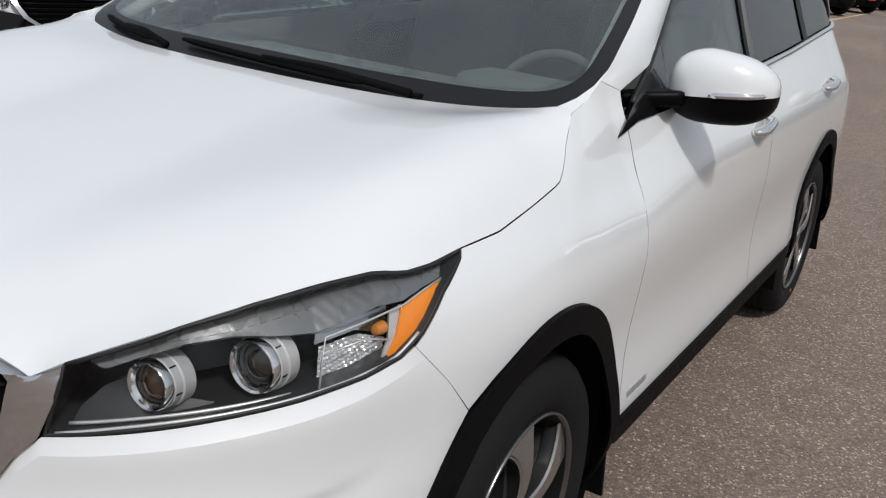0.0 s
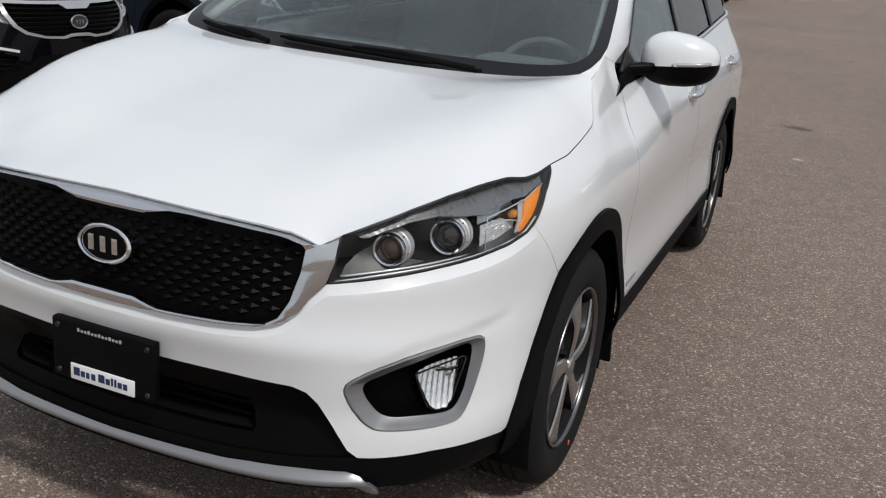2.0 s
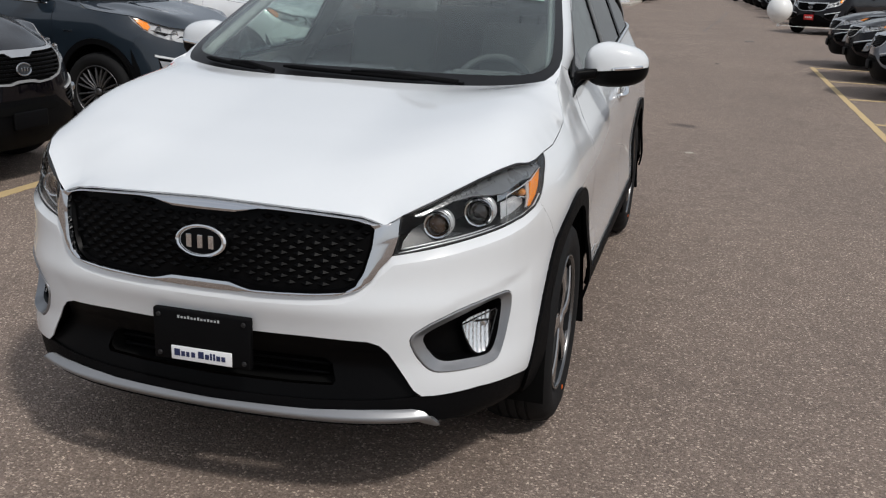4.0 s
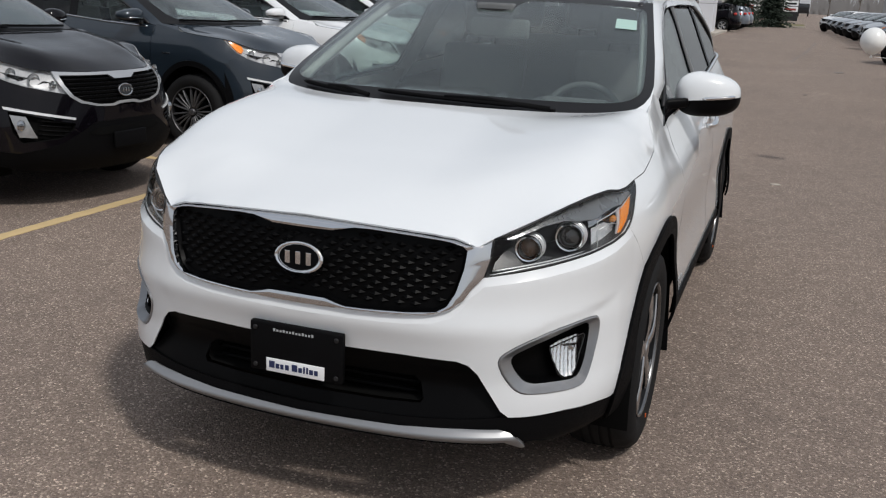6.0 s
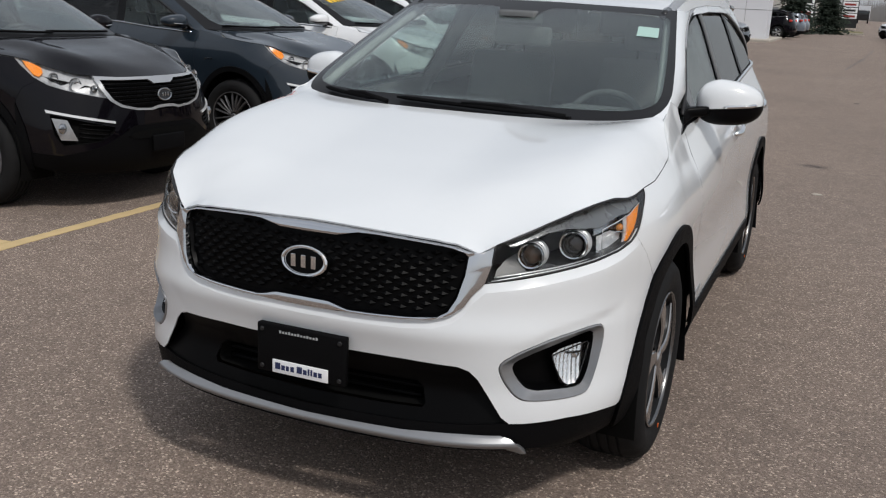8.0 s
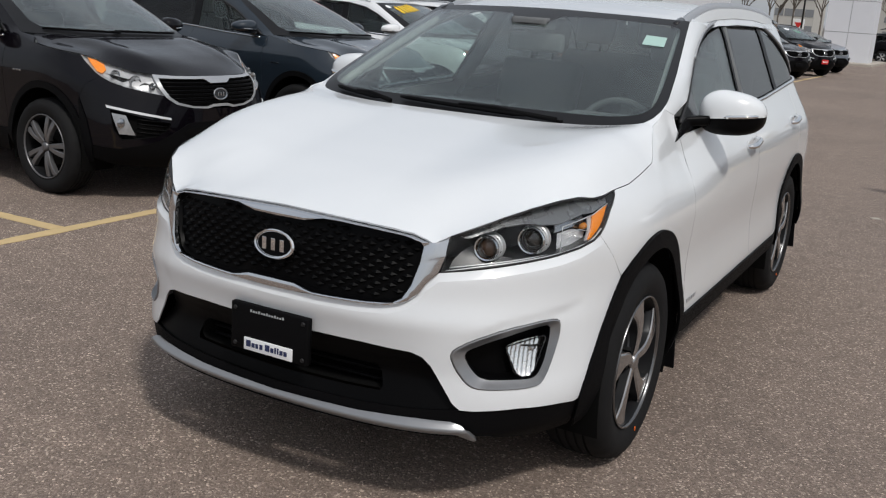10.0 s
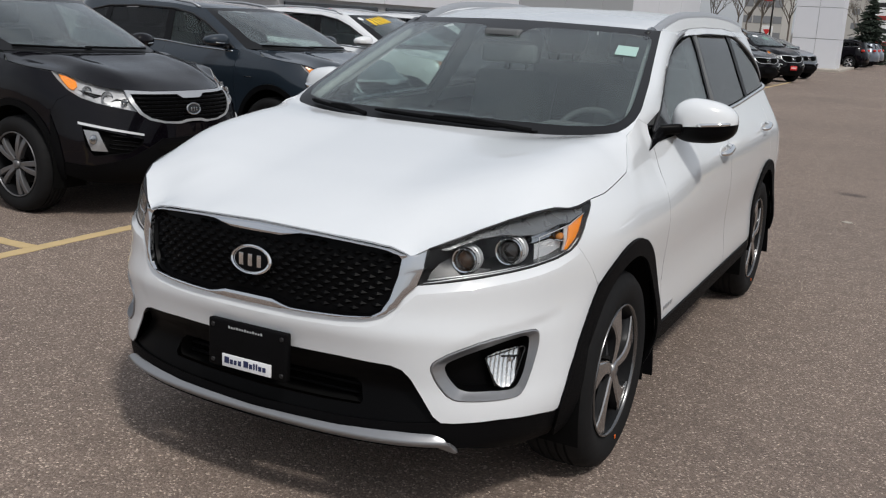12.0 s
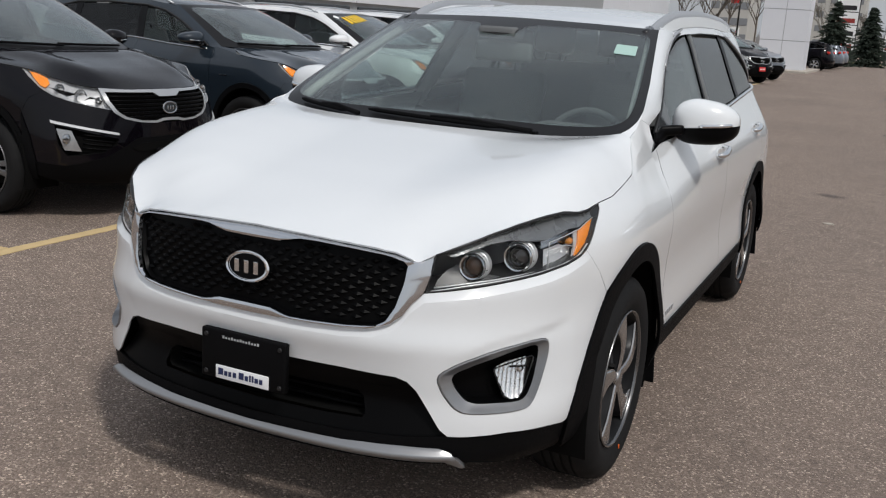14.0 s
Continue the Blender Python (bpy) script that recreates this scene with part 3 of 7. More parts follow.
def egg(lo, hi, power=2.6, n=20, m=28):
    """A rounded block between two corners."""
    bm = bmesh.new()
    bmesh.ops.create_uvsphere(bm, u_segments=m, v_segments=n, radius=1.0)
    c, h = (Vector(lo) + Vector(hi)) / 2, (Vector(hi) - Vector(lo)) / 2
    for v in bm.verts:
        k = (abs(v.co.x) ** power + abs(v.co.y) ** power + abs(v.co.z) ** power) ** (-1 / power)
        v.co = Vector([c[i] + v.co[i] * k * h[i] for i in range(3)])
    return bm


def seat(root, x, y, z, wide=0.5, bench=False):
    hold = new("rear_bench" if bench else "front_seat")
    hold.parent = root
    hold.matrix_basis = Matrix.Translation((x, y, z))
    w = wide / 2
    bm = box(bmesh.new(), (-w, -0.26, -0.12), (w, 0.26, 0.05), 0.05)
    part("cushion", bm, SEAT, hold)
    bm = box(bmesh.new(), (-w * 0.95, -0.06, 0), (w * 0.95, 0.07, 0.62), 0.05, Matrix.Translation((0, 0.24, 0)) @ Matrix.Rotation(radians(-18), 4, "X"))
    part("backrest", bm, SEAT, hold)
    for hx in ((-0.42, 0.0, 0.42) if bench else (0.0,)):
        bm = box(bmesh.new(), (hx - 0.13, -0.05, 0.66), (hx + 0.13, 0.05, 0.85), 0.045, Matrix.Translation((0, 0.24, 0)) @ Matrix.Rotation(radians(-16), 4, "X"))
        part("headrest", bm, SEAT, hold)
        for px in (-0.05, 0.05):
            part("headrest_post", tube(bmesh.new(), [(hx + px, 0.42, 0.58), (hx + px, 0.445, 0.68)], 0.007), STEEL, hold)


def steering_wheel(root, x, y, z):
    bm = bmesh.new()
    n, k = 36, 8
    rings = []
    for i in range(n):
        a = 2 * math.pi * i / n
        rings.append([bm.verts.new(((0.185 + 0.016 * math.cos(b)) * math.cos(a), 0.016 * math.sin(b), (0.185 + 0.016 * math.cos(b)) * math.sin(a))) for b in [2 * math.pi * j / k for j in range(k)]])
    for i in range(n):
        for j in range(k):
            bm.faces.new((rings[i][j], rings[(i + 1) % n][j], rings[(i + 1) % n][(j + 1) % k], rings[i][(j + 1) % k]))
    box(bm, (-0.07, -0.02, -0.06), (0.07, 0.03, 0.06), 0.02)
    box(bm, (-0.18, -0.008, -0.02), (0.18, 0.012, 0.02), 0.006)
    box(bm, (-0.02, -0.008, -0.18), (0.02, 0.012, 0.0), 0.006)
    bmesh.ops.transform(bm, matrix=Matrix.Translation((x, y, z)) @ Matrix.Rotation(radians(-25), 4, "X"), verts=bm.verts[:])
    bmesh.ops.recalc_face_normals(bm, faces=bm.faces[:])
    part("steering_wheel", bm, TRIM_GREY, root, "dark steering wheel behind the windshield")


def hood_panel(car, name, fn, outline, edge, label=""):
    return part(name, sheet([outline], harmonic(fn, edge, 0.17), 0.035, 0.006), car.paint, car.root, label)


# ---- the white three-row crossover ----
def white_suv():
    root = thing("white_suv", "white crossover with black cladding and chrome-framed grille on the asphalt", "car")
    sh = Shell(0.925, 1.06, 0.10, 2.4, 0.72, 3.10,
               [(.05, -.2), (.16, -.14), (.24, -.05), (.30, -.01), (.40, -.03), (.50, -.03), (.60, -.01), (.66, .01), (.72, 0), (.80, -.004), (.86, -.006), (.90, -.013), (.94, -.032), (.97, -.055), (1.02, -.10), (1.6, -.3)],
               [(.16, -.07), (.30, .066), (.40, .076), (.50, .075), (.60, .075), (.66, .067), (.75, .046), (.85, .034), (.90, .032), (.95, .042), (.99, .049), (1.02, .042), (1.1, -.05)],
               [(.16, -.10), (.30, -.02), (.40, .01), (.46, .012), (.53, .005), (.60, -.004), (.68, -.007), (.77, -.002), (.84, .001), (.90, -.003), (1.0, -.012), (1.05, -.035), (1.10, -.06), (1.15, -.092), (1.25, -.145), (1.40, -.212), (1.50, -.256), (1.56, -.288), (1.60, -.318), (1.63, -.36)],
               [(.88, 0), (.93, -.008), (.97, -.020), (1.02, -.042), (1.08, -.040), (1.13, -.034), (1.20, -.028), (1.26, 0)])
    car = Car(root, sh, WHITE)
    sf, sr = sh.s_at(0.0), sh.s_at(2.78)

    # outlines (half, from the middle out)
    grille_top = [(0, .947), (.215, .941), (.370, .933), (.456, .924), (.499, .909), (.519, .899)]
    grille_side = [(.544, .862), (.538, .815), (.504, .783), (.481, .748), (.450, .723), (.402, .706)]
    grille_low = [(.315, .697), (.201, .694), (0, .692)]
    lamp_low = [(.538, .815), (.638, .828), (.771, .846), (.887, .860), (.991, .876), (1.059, .893)]
    lamp_out = [(1.108, .923), (1.165, .976), (1.228, 1.015), (1.237, 1.028)]
    lamp_top = [(.566, .924), (.724, .981), (.823, 1.004), (.944, 1.019), (1.025, 1.023), (1.099, 1.016), (1.149, 1.018), (1.237, 1.028)]

    # bumper cover
    half = grille_low[::-1] + [(.402, .706), (.450, .723), (.481, .748), (.504, .783)] + lamp_low + [(1.087, .907), (1.161, .830), (1.225, .752), (1.161, .664), (1.112, .590), (1.062, .502), (1.030, .430), (1.018, .388), (1.000, .384), (.929, .394), (.786, .403), (.654, .398), (.620, .399), (.598, .418), (.565, .475), (.531, .531), (.505, .557), (.473, .568), (.315, .573), (0, .570)]
    fog_o = rounded([(.581, .568), (.588, .592), (.637, .624), (.734, .658), (.843, .672), (.903, .672), (.922, .659), (.921, .619), (.901, .553), (.875, .493), (.852, .468), (.803, .463), (.707, .464), (.655, .468), (.628, .485), (.598, .527)], 1)
    fog_i = rounded([(.626, .563), (.633, .583), (.699, .611), (.805, .640), (.884, .648), (.899, .638), (.896, .601), (.883, .539), (.862, .496), (.838, .482), (.752, .486), (.698, .487), (.668, .498), (.640, .533)], 1)
    ledge = grille_low[::-1] + [(.402, .706), (.450, .723), (.481, .748), (.504, .783)] + lamp_low + [(1.296, .931)]
    ls, lz = [p[0] for p in ledge], [p[1] for p in ledge]

    def bumper_fn(p, out=0.0):
        d = np.interp(np.abs(p[:, 0]), ls, lz) - .022 - p[:, 1]
        t = np.clip((d + .022) / .030, 0, 1)
        t = t * t * (3 - 2 * t)
        f = np.clip((1.12 - np.abs(p[:, 0])) / .2, 0, 1) * (.3 + .7 * np.clip((np.abs(p[:, 0]) - .45) / .25, 0, 1))
        s, z = np.abs(p[:, 0]), p[:, 1]
        h = np.clip((z - np.interp(s, [.58, .73, .92, 1.03], [.612, .668, .692, .708]) + .004) / .016, 0, 1)
        fold = (1 - h * h * (3 - 2 * h)) * np.clip((s - .58) / .12, 0, 1) * np.clip((1.03 - s) / .10, 0, 1) * np.clip((z - .44) / .12, 0, 1)
        return sh(p, out - .007 * fold + .014 * f * t - .013 * f * np.clip((d - .002) / .14, 0, 1) * (1 - .4 * np.clip((.5 - p[:, 1]) / .1, 0, 1)))
    cut = [k for k, q in enumerate(half) if q == (1.087, .907)][0]
    crease = [(a, b - .024) for a, b in zip(ls[:-1], lz[:-1])] + [(1.108, .884)]
    upper_half = half[:cut + 1] + crease[::-1]
    lower_half = crease + half[cut + 1:]
    bm = sheet([both(lower_half), fog_o, mirrored(fog_o)], bumper_fn, .013, .005)
    bump_me = bpy.data.meshes.new("bumper_shelf")
    shelf = sheet([both(upper_half)], bumper_fn, .013, .005)
    shelf.to_mesh(bump_me)
    shelf.free()
    bm.from_mesh(bump_me)
    bpy.data.meshes.remove(bump_me)
    part("bumper_cover", bm, WHITE, root, "white painted front bumper cover with a shelf under the lamps")

    # hood
    ys, zs = [-1.0, -.94, -.86, -.78, -.6, -.4, -.2, 0, .13, .5], [.91, .938, .966, .990, 1.034, 1.074, 1.110, 1.146, 1.168, 1.22]
    ks = [.036, .038, .04, .042, .042, .040, .035, .026, .015, .005]
    fine = np.linspace(-1, .5, 300)
    ker = np.ones(21) / 21
    zc = np.convolve(np.pad(np.interp(fine, ys, zs), 10, mode="reflect", reflect_type="odd"), ker, "valid")
    kc = np.convolve(np.pad(np.interp(fine, ys, ks), 10, mode="edge"), ker, "valid")

    def hood_fn(p):
        """Nearly level across, with softly raised shoulders and a steep fall to the fender."""
        x, y = np.abs(p[:, 0]), p[:, 1]
        t = np.clip((x - .22) / .46, 0, 1)
        z = np.interp(y, fine, zc) + np.interp(y, fine, kc) * t * t * (3 - 2 * t) - (.125 - .022 * np.clip((y + .3) / .3, 0, 1)) * np.clip((x - .61) / .22, 0, 1.2) ** 3.0
        return np.stack([p[:, 0], y, z], 1)

    def hood_rear(u):
        return (.765 * u, .123 + .15 * np.abs(u) ** 2.4, 1.168 + .034 * np.abs(u) ** 6)

    def foot(u):
        v = np.abs(u)
        return (.775 * u, .135 + .15 * v ** 2.4 + .06 * v ** 26, 1.163 + .030 * v ** 6 + .015 * v ** 26)

    def head(u):
        return (.635 * u, .97 + .155 * np.abs(u) ** 2.2, 1.588 - .014 * u * u)

    flat_ws = windshield_fn(foot, head, 0.035)

    def ws(p):
        p = np.array(p, float)
        p[:, 0] *= 1 + np.interp(p[:, 1], [0, .06, .16, .4, .7, 1], [0, .006, .012, .014, .008, 0])
        return flat_ws(p)
    edge3 = ws(np.array([(1, 0), (1, .08)]))
    tops = np.array([1.40, 1.625, 1.695, 1.768, 1.862, 1.925, 2.035])
    topz = np.array([1.042, 1.077, 1.135, 1.187, 1.208, 1.240, 1.213])
    goal = np.vstack([sh([(1.40, 1.042), (1.625, 1.077)]), [(.808, .182, 1.135), (.781, .253, 1.190)], edge3, sh([(2.035, 1.213)])])
    shift = goal - sh(np.stack([tops, topz], 1))
    ts = np.linspace(1.35, 2.06, 240)
    soft = [np.convolve(np.pad(np.interp(ts, tops, shift[:, i]), 8, mode="edge"), np.ones(17) / 17, "valid") for i in range(3)]

    def fender_fn(p):
        q = sh(p)
        s, z = np.abs(p[:, 0]), p[:, 1]
        t = np.interp(s, tops, topz)
        w = np.clip((z - (t - .24)) / .24, 0, 1)
        w = w * w * (3 - 2 * w)
        q[:, 2] -= .0004 * w * np.clip((1.72 - s) / .1, 0, 1)
        for i in range(3):
            q[:, i] += w * np.interp(s, ts, soft[i]) * (np.sign(p[:, 0]) if i == 0 else 1)
        u = np.clip((z - .93) / (t - .93), 0, 1)
        q[:, 0] += np.sign(p[:, 0]) * .007 * 6.75 * u * u * (1 - u) * np.clip((s - 1.3) / .4, 0, 1) * np.sin(np.pi / 2 * np.clip((2.03 - s) / .22, 0, 1)) ** 2
        return q
    front = sh(np.array(grille_top + lamp_top))
    side = sh(np.array([(1.355, 1.035), (1.49, 1.056), (1.60, 1.073)]))
    corner = fender_fn(np.array([(1.625, 1.079), (1.645, 1.092), (1.67, 1.112), (1.695, 1.135), (1.73, 1.159), (1.765, 1.182)]))
    back = np.stack(hood_rear(np.linspace(.985, 0, 16)), 1)
    rim_pts = np.vstack([front, side, corner, back])
    ol = rim_pts[:, :2]
    full = np.vstack([ol[1:], (ol * (-1, 1))[::-1][1:]])
    ed = np.vstack([rim_pts, (rim_pts * (-1, 1, 1))[::-1]])
    hood_panel(car, "hood", hood_fn, inset(full, 0.0008), ed, "white sculpted hood with a raised centre")

    # fenders
    fender = [(1.087, .907)] + lamp_out + [(1.355, 1.035), (1.49, 1.056), (1.60, 1.073), (1.625, 1.078), (1.645, 1.092), (1.67, 1.112), (1.695, 1.135), (1.73, 1.159), (1.768, 1.187), (1.862, 1.208), (1.925, 1.240), (2.035, 1.213), (2.035, 1.150), (2.025, 1.100), (2.017, 1.062), (2.003, .951), (1.985, .70), (1.940, .440)] + arch(sf, .365, .425, .495, 11, 112, 20) + [(1.290, .7930), (1.226, .7535), (1.161, .830)]
    fo = inset(fender, 0.0007)
    part("front_fender", sheet([fo], fender_fn, .018, .004), WHITE, root, "white front fender")
    part("front_fender", sheet([mirrored(fo)], fender_fn, .018, .004), WHITE, root, "white front fender")
    # cladding round the front wheel and down to the valance
    outer = arch(sf, .365, .425, .495, 8, 112, 22) + [(1.290, .7915), (1.225, .750)]
    inner = arch(sf, .365, .372, .432, 140, -14, 24)
    front_leg = [(1.161, .664), (1.112, .590), (1.062, .502), (1.030, .430), (1.018, .388), (1.024, .313), (1.085, .256), (1.099, .310), (1.132, .455), (1.158, .553)]
    car.pair("wheel_arch_cladding", [outer + front_leg + inner], CLADDING, thick=0.012, lift=0.012, label="black plastic wheel arch cladding", cell=0.03)
    back_o = arch(sr, .365, .43, .49, 172, 8, 24)
    back_i = arch(sr, .365, .375, .43, 0, 180, 24)
    car.pair("wheel_arch_cladding", [back_o + back_i], CLADDING, thick=0.012, lift=0.012, label="black plastic wheel arch cladding", cell=0.03)
    # doors and rear quarter
    pil_b, pil_c = 3.17, 4.34
    belt = lambda s: 1.130 + (s - 1.96) * 0.046
    fd = [(2.035, 1.150), (2.025, 1.100), (2.017, 1.062), (2.003, .951), (1.985, .70), (1.940, .440), (pil_b - .01, .440), (pil_b, .7), (pil_b + .01, 1.0), (pil_b + .01, belt(pil_b))]
    car.pair("front_door", [fd], WHITE, gap=0.0003, cell=.03, label="white front door")
    rd = [(pil_b + .01, belt(pil_b)), (pil_b + .01, 1.0), (pil_b, .7), (pil_b - .01, .440), (3.80, .440)] + arch(sr, .365, .43, .49, 168, 85, 14) + [(pil_c, .95), (pil_c + .06, 1.1), (pil_c + .10, belt(pil_c))]
    car.pair("rear_door", [rd], WHITE, gap=0.0003, cell=.03, label="white rear door")
    end = sh.end
    qt = [(pil_c + .10, belt(pil_c)), (pil_c + .06, 1.1), (pil_c, .95)] + arch(sr, .365, .43, .49, 85, 10, 14) + [(4.75, .42), (end - .3, .42), (end, .42), (end, 1.20), (5.2, 1.22), (4.98, 1.275)]
    car.pair("rear_quarter", [qt], WHITE, gap=0.0022, label="white rear quarter panel")
    car.pair("rear_bumper_cladding", [[(4.72, .42), (end, .42), (end, .26), (4.78, .26)]], CLADDING, thick=0.01)
    rock = [(1.925, .446), (3.80, .446), (3.78, .395), (3.74, .375), (1.98, .368), (1.94, .38)]
    car.pair("rocker_cladding", [rock], CLADDING, thick=0.02, lift=0.010, label="black plastic rocker cladding")
    # shut lines
    car.bead("shut_line", [(2.035, 1.150), (2.025, 1.100), (2.017, 1.062), (2.003, .951), (1.985, .70), (1.942, .442)], .0012, RUBBER_SEAL, lift=-.0008)
    car.bead("shut_line", [(pil_b + .01, belt(pil_b)), (pil_b + .01, 1.0), (pil_b, .7), (pil_b - .01, .442)], .0012, RUBBER_SEAL, lift=-.0008)
    car.bead("shut_line", [(1.087, .907), (1.161, .830), (1.222, .757)], .0007, RUBBER_SEAL, lift=-.0006)
    # upper body
    dlo_top = [(2.10, 1.178), (2.228, 1.250), (2.40, 1.345), (2.592, 1.444), (2.81, 1.516), (3.095, 1.564), (3.538, 1.588), (4.0, 1.586), (4.25, 1.562), (4.50, 1.490), (4.72, 1.39), (4.90, 1.290)]
    dlo_low = [(4.90, 1.272), (4.34, 1.240), (3.734, 1.206), (3.2, 1.184), (2.6, 1.160), (2.09, 1.142)]
    dlo_top = [tuple(q) for q in curve(dlo_top, 50)]
    cant = [(2.58, 1.462)] + [(s, z) for s, z in dlo_top if s > 2.62] + [(4.98, 1.275), (5.2, 1.24), (5.22, 1.40), (5.05, 1.55), (4.8, 1.585), (4.2, 1.612), (3.5, 1.612), (3.0, 1.606), (2.75, 1.590), (2.58, 1.545)]
    car.pair("roof_side_rail", [cant], WHITE, thick=0.006, cell=.022, label="white roof side and rear pillar")
    upper = sheet([[(-end + 1e-3, 1.2), (-5.2, 1.22), (-5.22, 1.40), (-5.1, 1.52), (-end + 1e-3, 1.52)]], sh, .06, .005)
    bm2 = sheet([[(end - 1e-3, 1.2), (5.2, 1.22), (5.22, 1.40), (5.1, 1.52), (end - 1e-3, 1.52)]], sh, .06, .005)
    part("rear_window", upper, TINT_GLASS, root)
    part("rear_window", bm2, TINT_GLASS, root)
    vv = np.linspace(0.0, 1.0, 14)
    wedge = ws(np.stack([np.ones(14), vv], 1))
    zz = np.array([p[1] for p in dlo_top if p[0] < 3.12])
    ss = np.array([p[0] for p in dlo_top if p[0] < 3.12])
    for sg in (1, -1):
        pa, pb = [], []
        for w in wedge:
            t = (w[2] - 1.200) / (1.588 - 1.200)
            zt = 1.178 + (1.556 - 1.178) * max(0, min(1, t)) ** 0.9
            s = float(np.interp(zt, zz, ss))
            q = sh([(s, zt)])[0]
            pa.append((sg * w[0], w[1], w[2]))
            pb.append((sg * q[0], q[1], q[2]))
        low = [k for k in range(len(pa)) if vv[k] < .10]
        pa, pb = pa[len(low):], pb[len(low):]
        pa.insert(0, (sg * edge3[1][0], edge3[1][1], edge3[1][2]))
        pb.insert(0, tuple(sh([(sg * 2.035, 1.213)])[0]))
        strip("a_pillar", pa, pb, WHITE, root, "white windshield pillar", 4, 0.018)
    # roof
    ry = [.9, .97, 1.1, 1.3, 1.6, 2.0, 2.5, 3.0, 3.3, 3.6]
    rz = [1.575, 1.590, 1.612, 1.640, 1.662, 1.676, 1.674, 1.652, 1.622, 1.57]

    def roof_fn(p):
        x, y = np.abs(p[:, 0]), p[:, 1]
        yy = y - .155 * (x / .635) ** 2.2 * np.clip((1.7 - y) / .6, 0, 1)
        drop = 0.028 * (x / .62) ** 2 + 0.014 * np.clip((x - .50) / .10, 0, 1) ** 2 + 1.3 * np.clip(x - .600, 0, .1)
        return np.stack([p[:, 0], y, np.interp(yy, ry, rz) - drop], 1)
    u = np.linspace(-1, 1, 21)
    hx, hy, _ = head(u)
    rl = np.vstack([np.stack([hx * .985, hy + .004], 1), [(.640, 1.3), (.645, 1.8), (.645, 2.6), (.635, 3.1), (.60, 3.45)], [(0, 3.55)], [(-.60, 3.45), (-.635, 3.1), (-.645, 2.6), (-.645, 1.8), (-.640, 1.3)]])
    part("roof", sheet([rl], roof_fn, .03, .006), WHITE, root, "white roof panel")
    for sg in (1, -1):
        line = [(.590, 1.12, .0), (.596, 1.24, .020), (.598, 1.42, .031), (.598, 1.9, .034), (.595, 2.4, .033), (.59, 2.9, .028), (.58, 3.15, .02), (.575, 3.25, 0)]
        pts = []
        for x, y, h in line:
            q = roof_fn(np.array([[x, y]]))[0]
            pts.append((sg * x, y, q[2] + h))
        bm = bmesh.new()
        rows, ridge = [], []
        for x, y, z in curve(pts, 26):
            base = roof_fn(np.array([[abs(x), y]]))[0][2] - .012
            low_z = max(base, z - .020)
            sec = [(-.020, low_z), (-.021, (low_z + z) / 2), (-.018, z), (-.008, z + .012), (.008, z + .012), (.018, z), (.022, (low_z + z) / 2), (.022, low_z)]
            ridge.append([(x + sg * a, y, b) for a, b in ((-.05, base + .004), (-.024, low_z + .004), (.024, low_z + .004), (.030, base - .020))])
            rows.append([bm.verts.new((x + sg * a, y, b)) for a, b in sec])
        for p, q in zip(rows, rows[1:]):
            for k in range(8):
                bm.faces.new((p[k], p[(k + 1) % 8], q[(k + 1) % 8], q[k]))
        bm.faces.new(rows[0])
        bm.faces.new(rows[-1])
        bmesh.ops.recalc_face_normals(bm, faces=bm.faces[:])
        sharpen(bm, 50)
        rb = bmesh.new()
        rr = [[rb.verts.new(p) for p in row] for row in ridge]
        for p, q in zip(rr, rr[1:]):
            for k in range(4):
                rb.faces.new((p[k], p[(k + 1) % 4], q[(k + 1) % 4], q[k]))
        rb.faces.new(rr[0])
        rb.faces.new(rr[-1])
        bmesh.ops.recalc_face_normals(rb, faces=rb.faces[:])
        part("roof_ridge", sharpen(rb, 60), WHITE, root)
        rail = part("roof_rail", bm, SATIN, root, "satin silver roof rail")
        for y0, y1 in ((1.06, 1.14), (3.1, 3.3)):
            q0, q1 = roof_fn(np.array([[.585, y0], [.59, y1]]))
            part("rail_foot", tube(bmesh.new(), [(sg * .585, y0, q0[2] + .002), (sg * .59, y1, q1[2] + .006)], [.018, .024]), GLOSS_BLACK, rail)
    # windshield: frit border with the clear glass in it
    bend = [(.90, 0), (.945, .008), (.975, .028), (.993, .065), (1, .13)]
    frame_o = [(-a, b) for a, b in bend[::-1]] + [(-.5, 0), (0, 0), (.5, 0)] + bend + [(1, .5), (1, 1), (.5, 1), (0, 1), (-.5, 1), (-1, 1), (-1, .5)]
    for sg in (1, -1):
        shoulder = np.array([(.86, -.02), (.90, -.09), (1.0, -.09), (1.0, .13)] + bend[::-1]) * (sg, 1)
        part("cowl_corner", sheet([shoulder], ws, .02, .004, lift=.001), WHITE, root)
    glass_h = [(0, .082), (.4, .078), (.80, .070), (.905, .078), (.950, .11), (.964, .20), (.966, .6), (.966, .87), (.945, .915), (.88, .928), (.4, .925), (.19, .918), (.145, .86), (.125, .80), (0, .79)]
    glass_i = rounded(both(glass_h), 2)
    frit = part("windshield_border", sheet([frame_o, glass_i], ws, .05, .004), FRIT, root, "black windshield border band")
    pane = part("windshield", sheet([glass_i], ws, .06, .004), WINDSHIELD, root, "greenish clear windshield glass")
    pane.visible_shadow = False
    # cowl
    u = np.linspace(-.97, .97, 30)
    bm = bmesh.new()
    fx, fy, fz = foot(u)
    r1 = [bm.verts.new((x, y - .03, z - .035)) for x, y, z in zip(fx, fy, fz)]
    r2 = [bm.verts.new((x, y + .006, z - .006)) for x, y, z in zip(fx, fy, fz)]
    for a, b, c, d in zip(r1, r1[1:], r2[1:], r2):
        bm.faces.new((a, b, c, d))
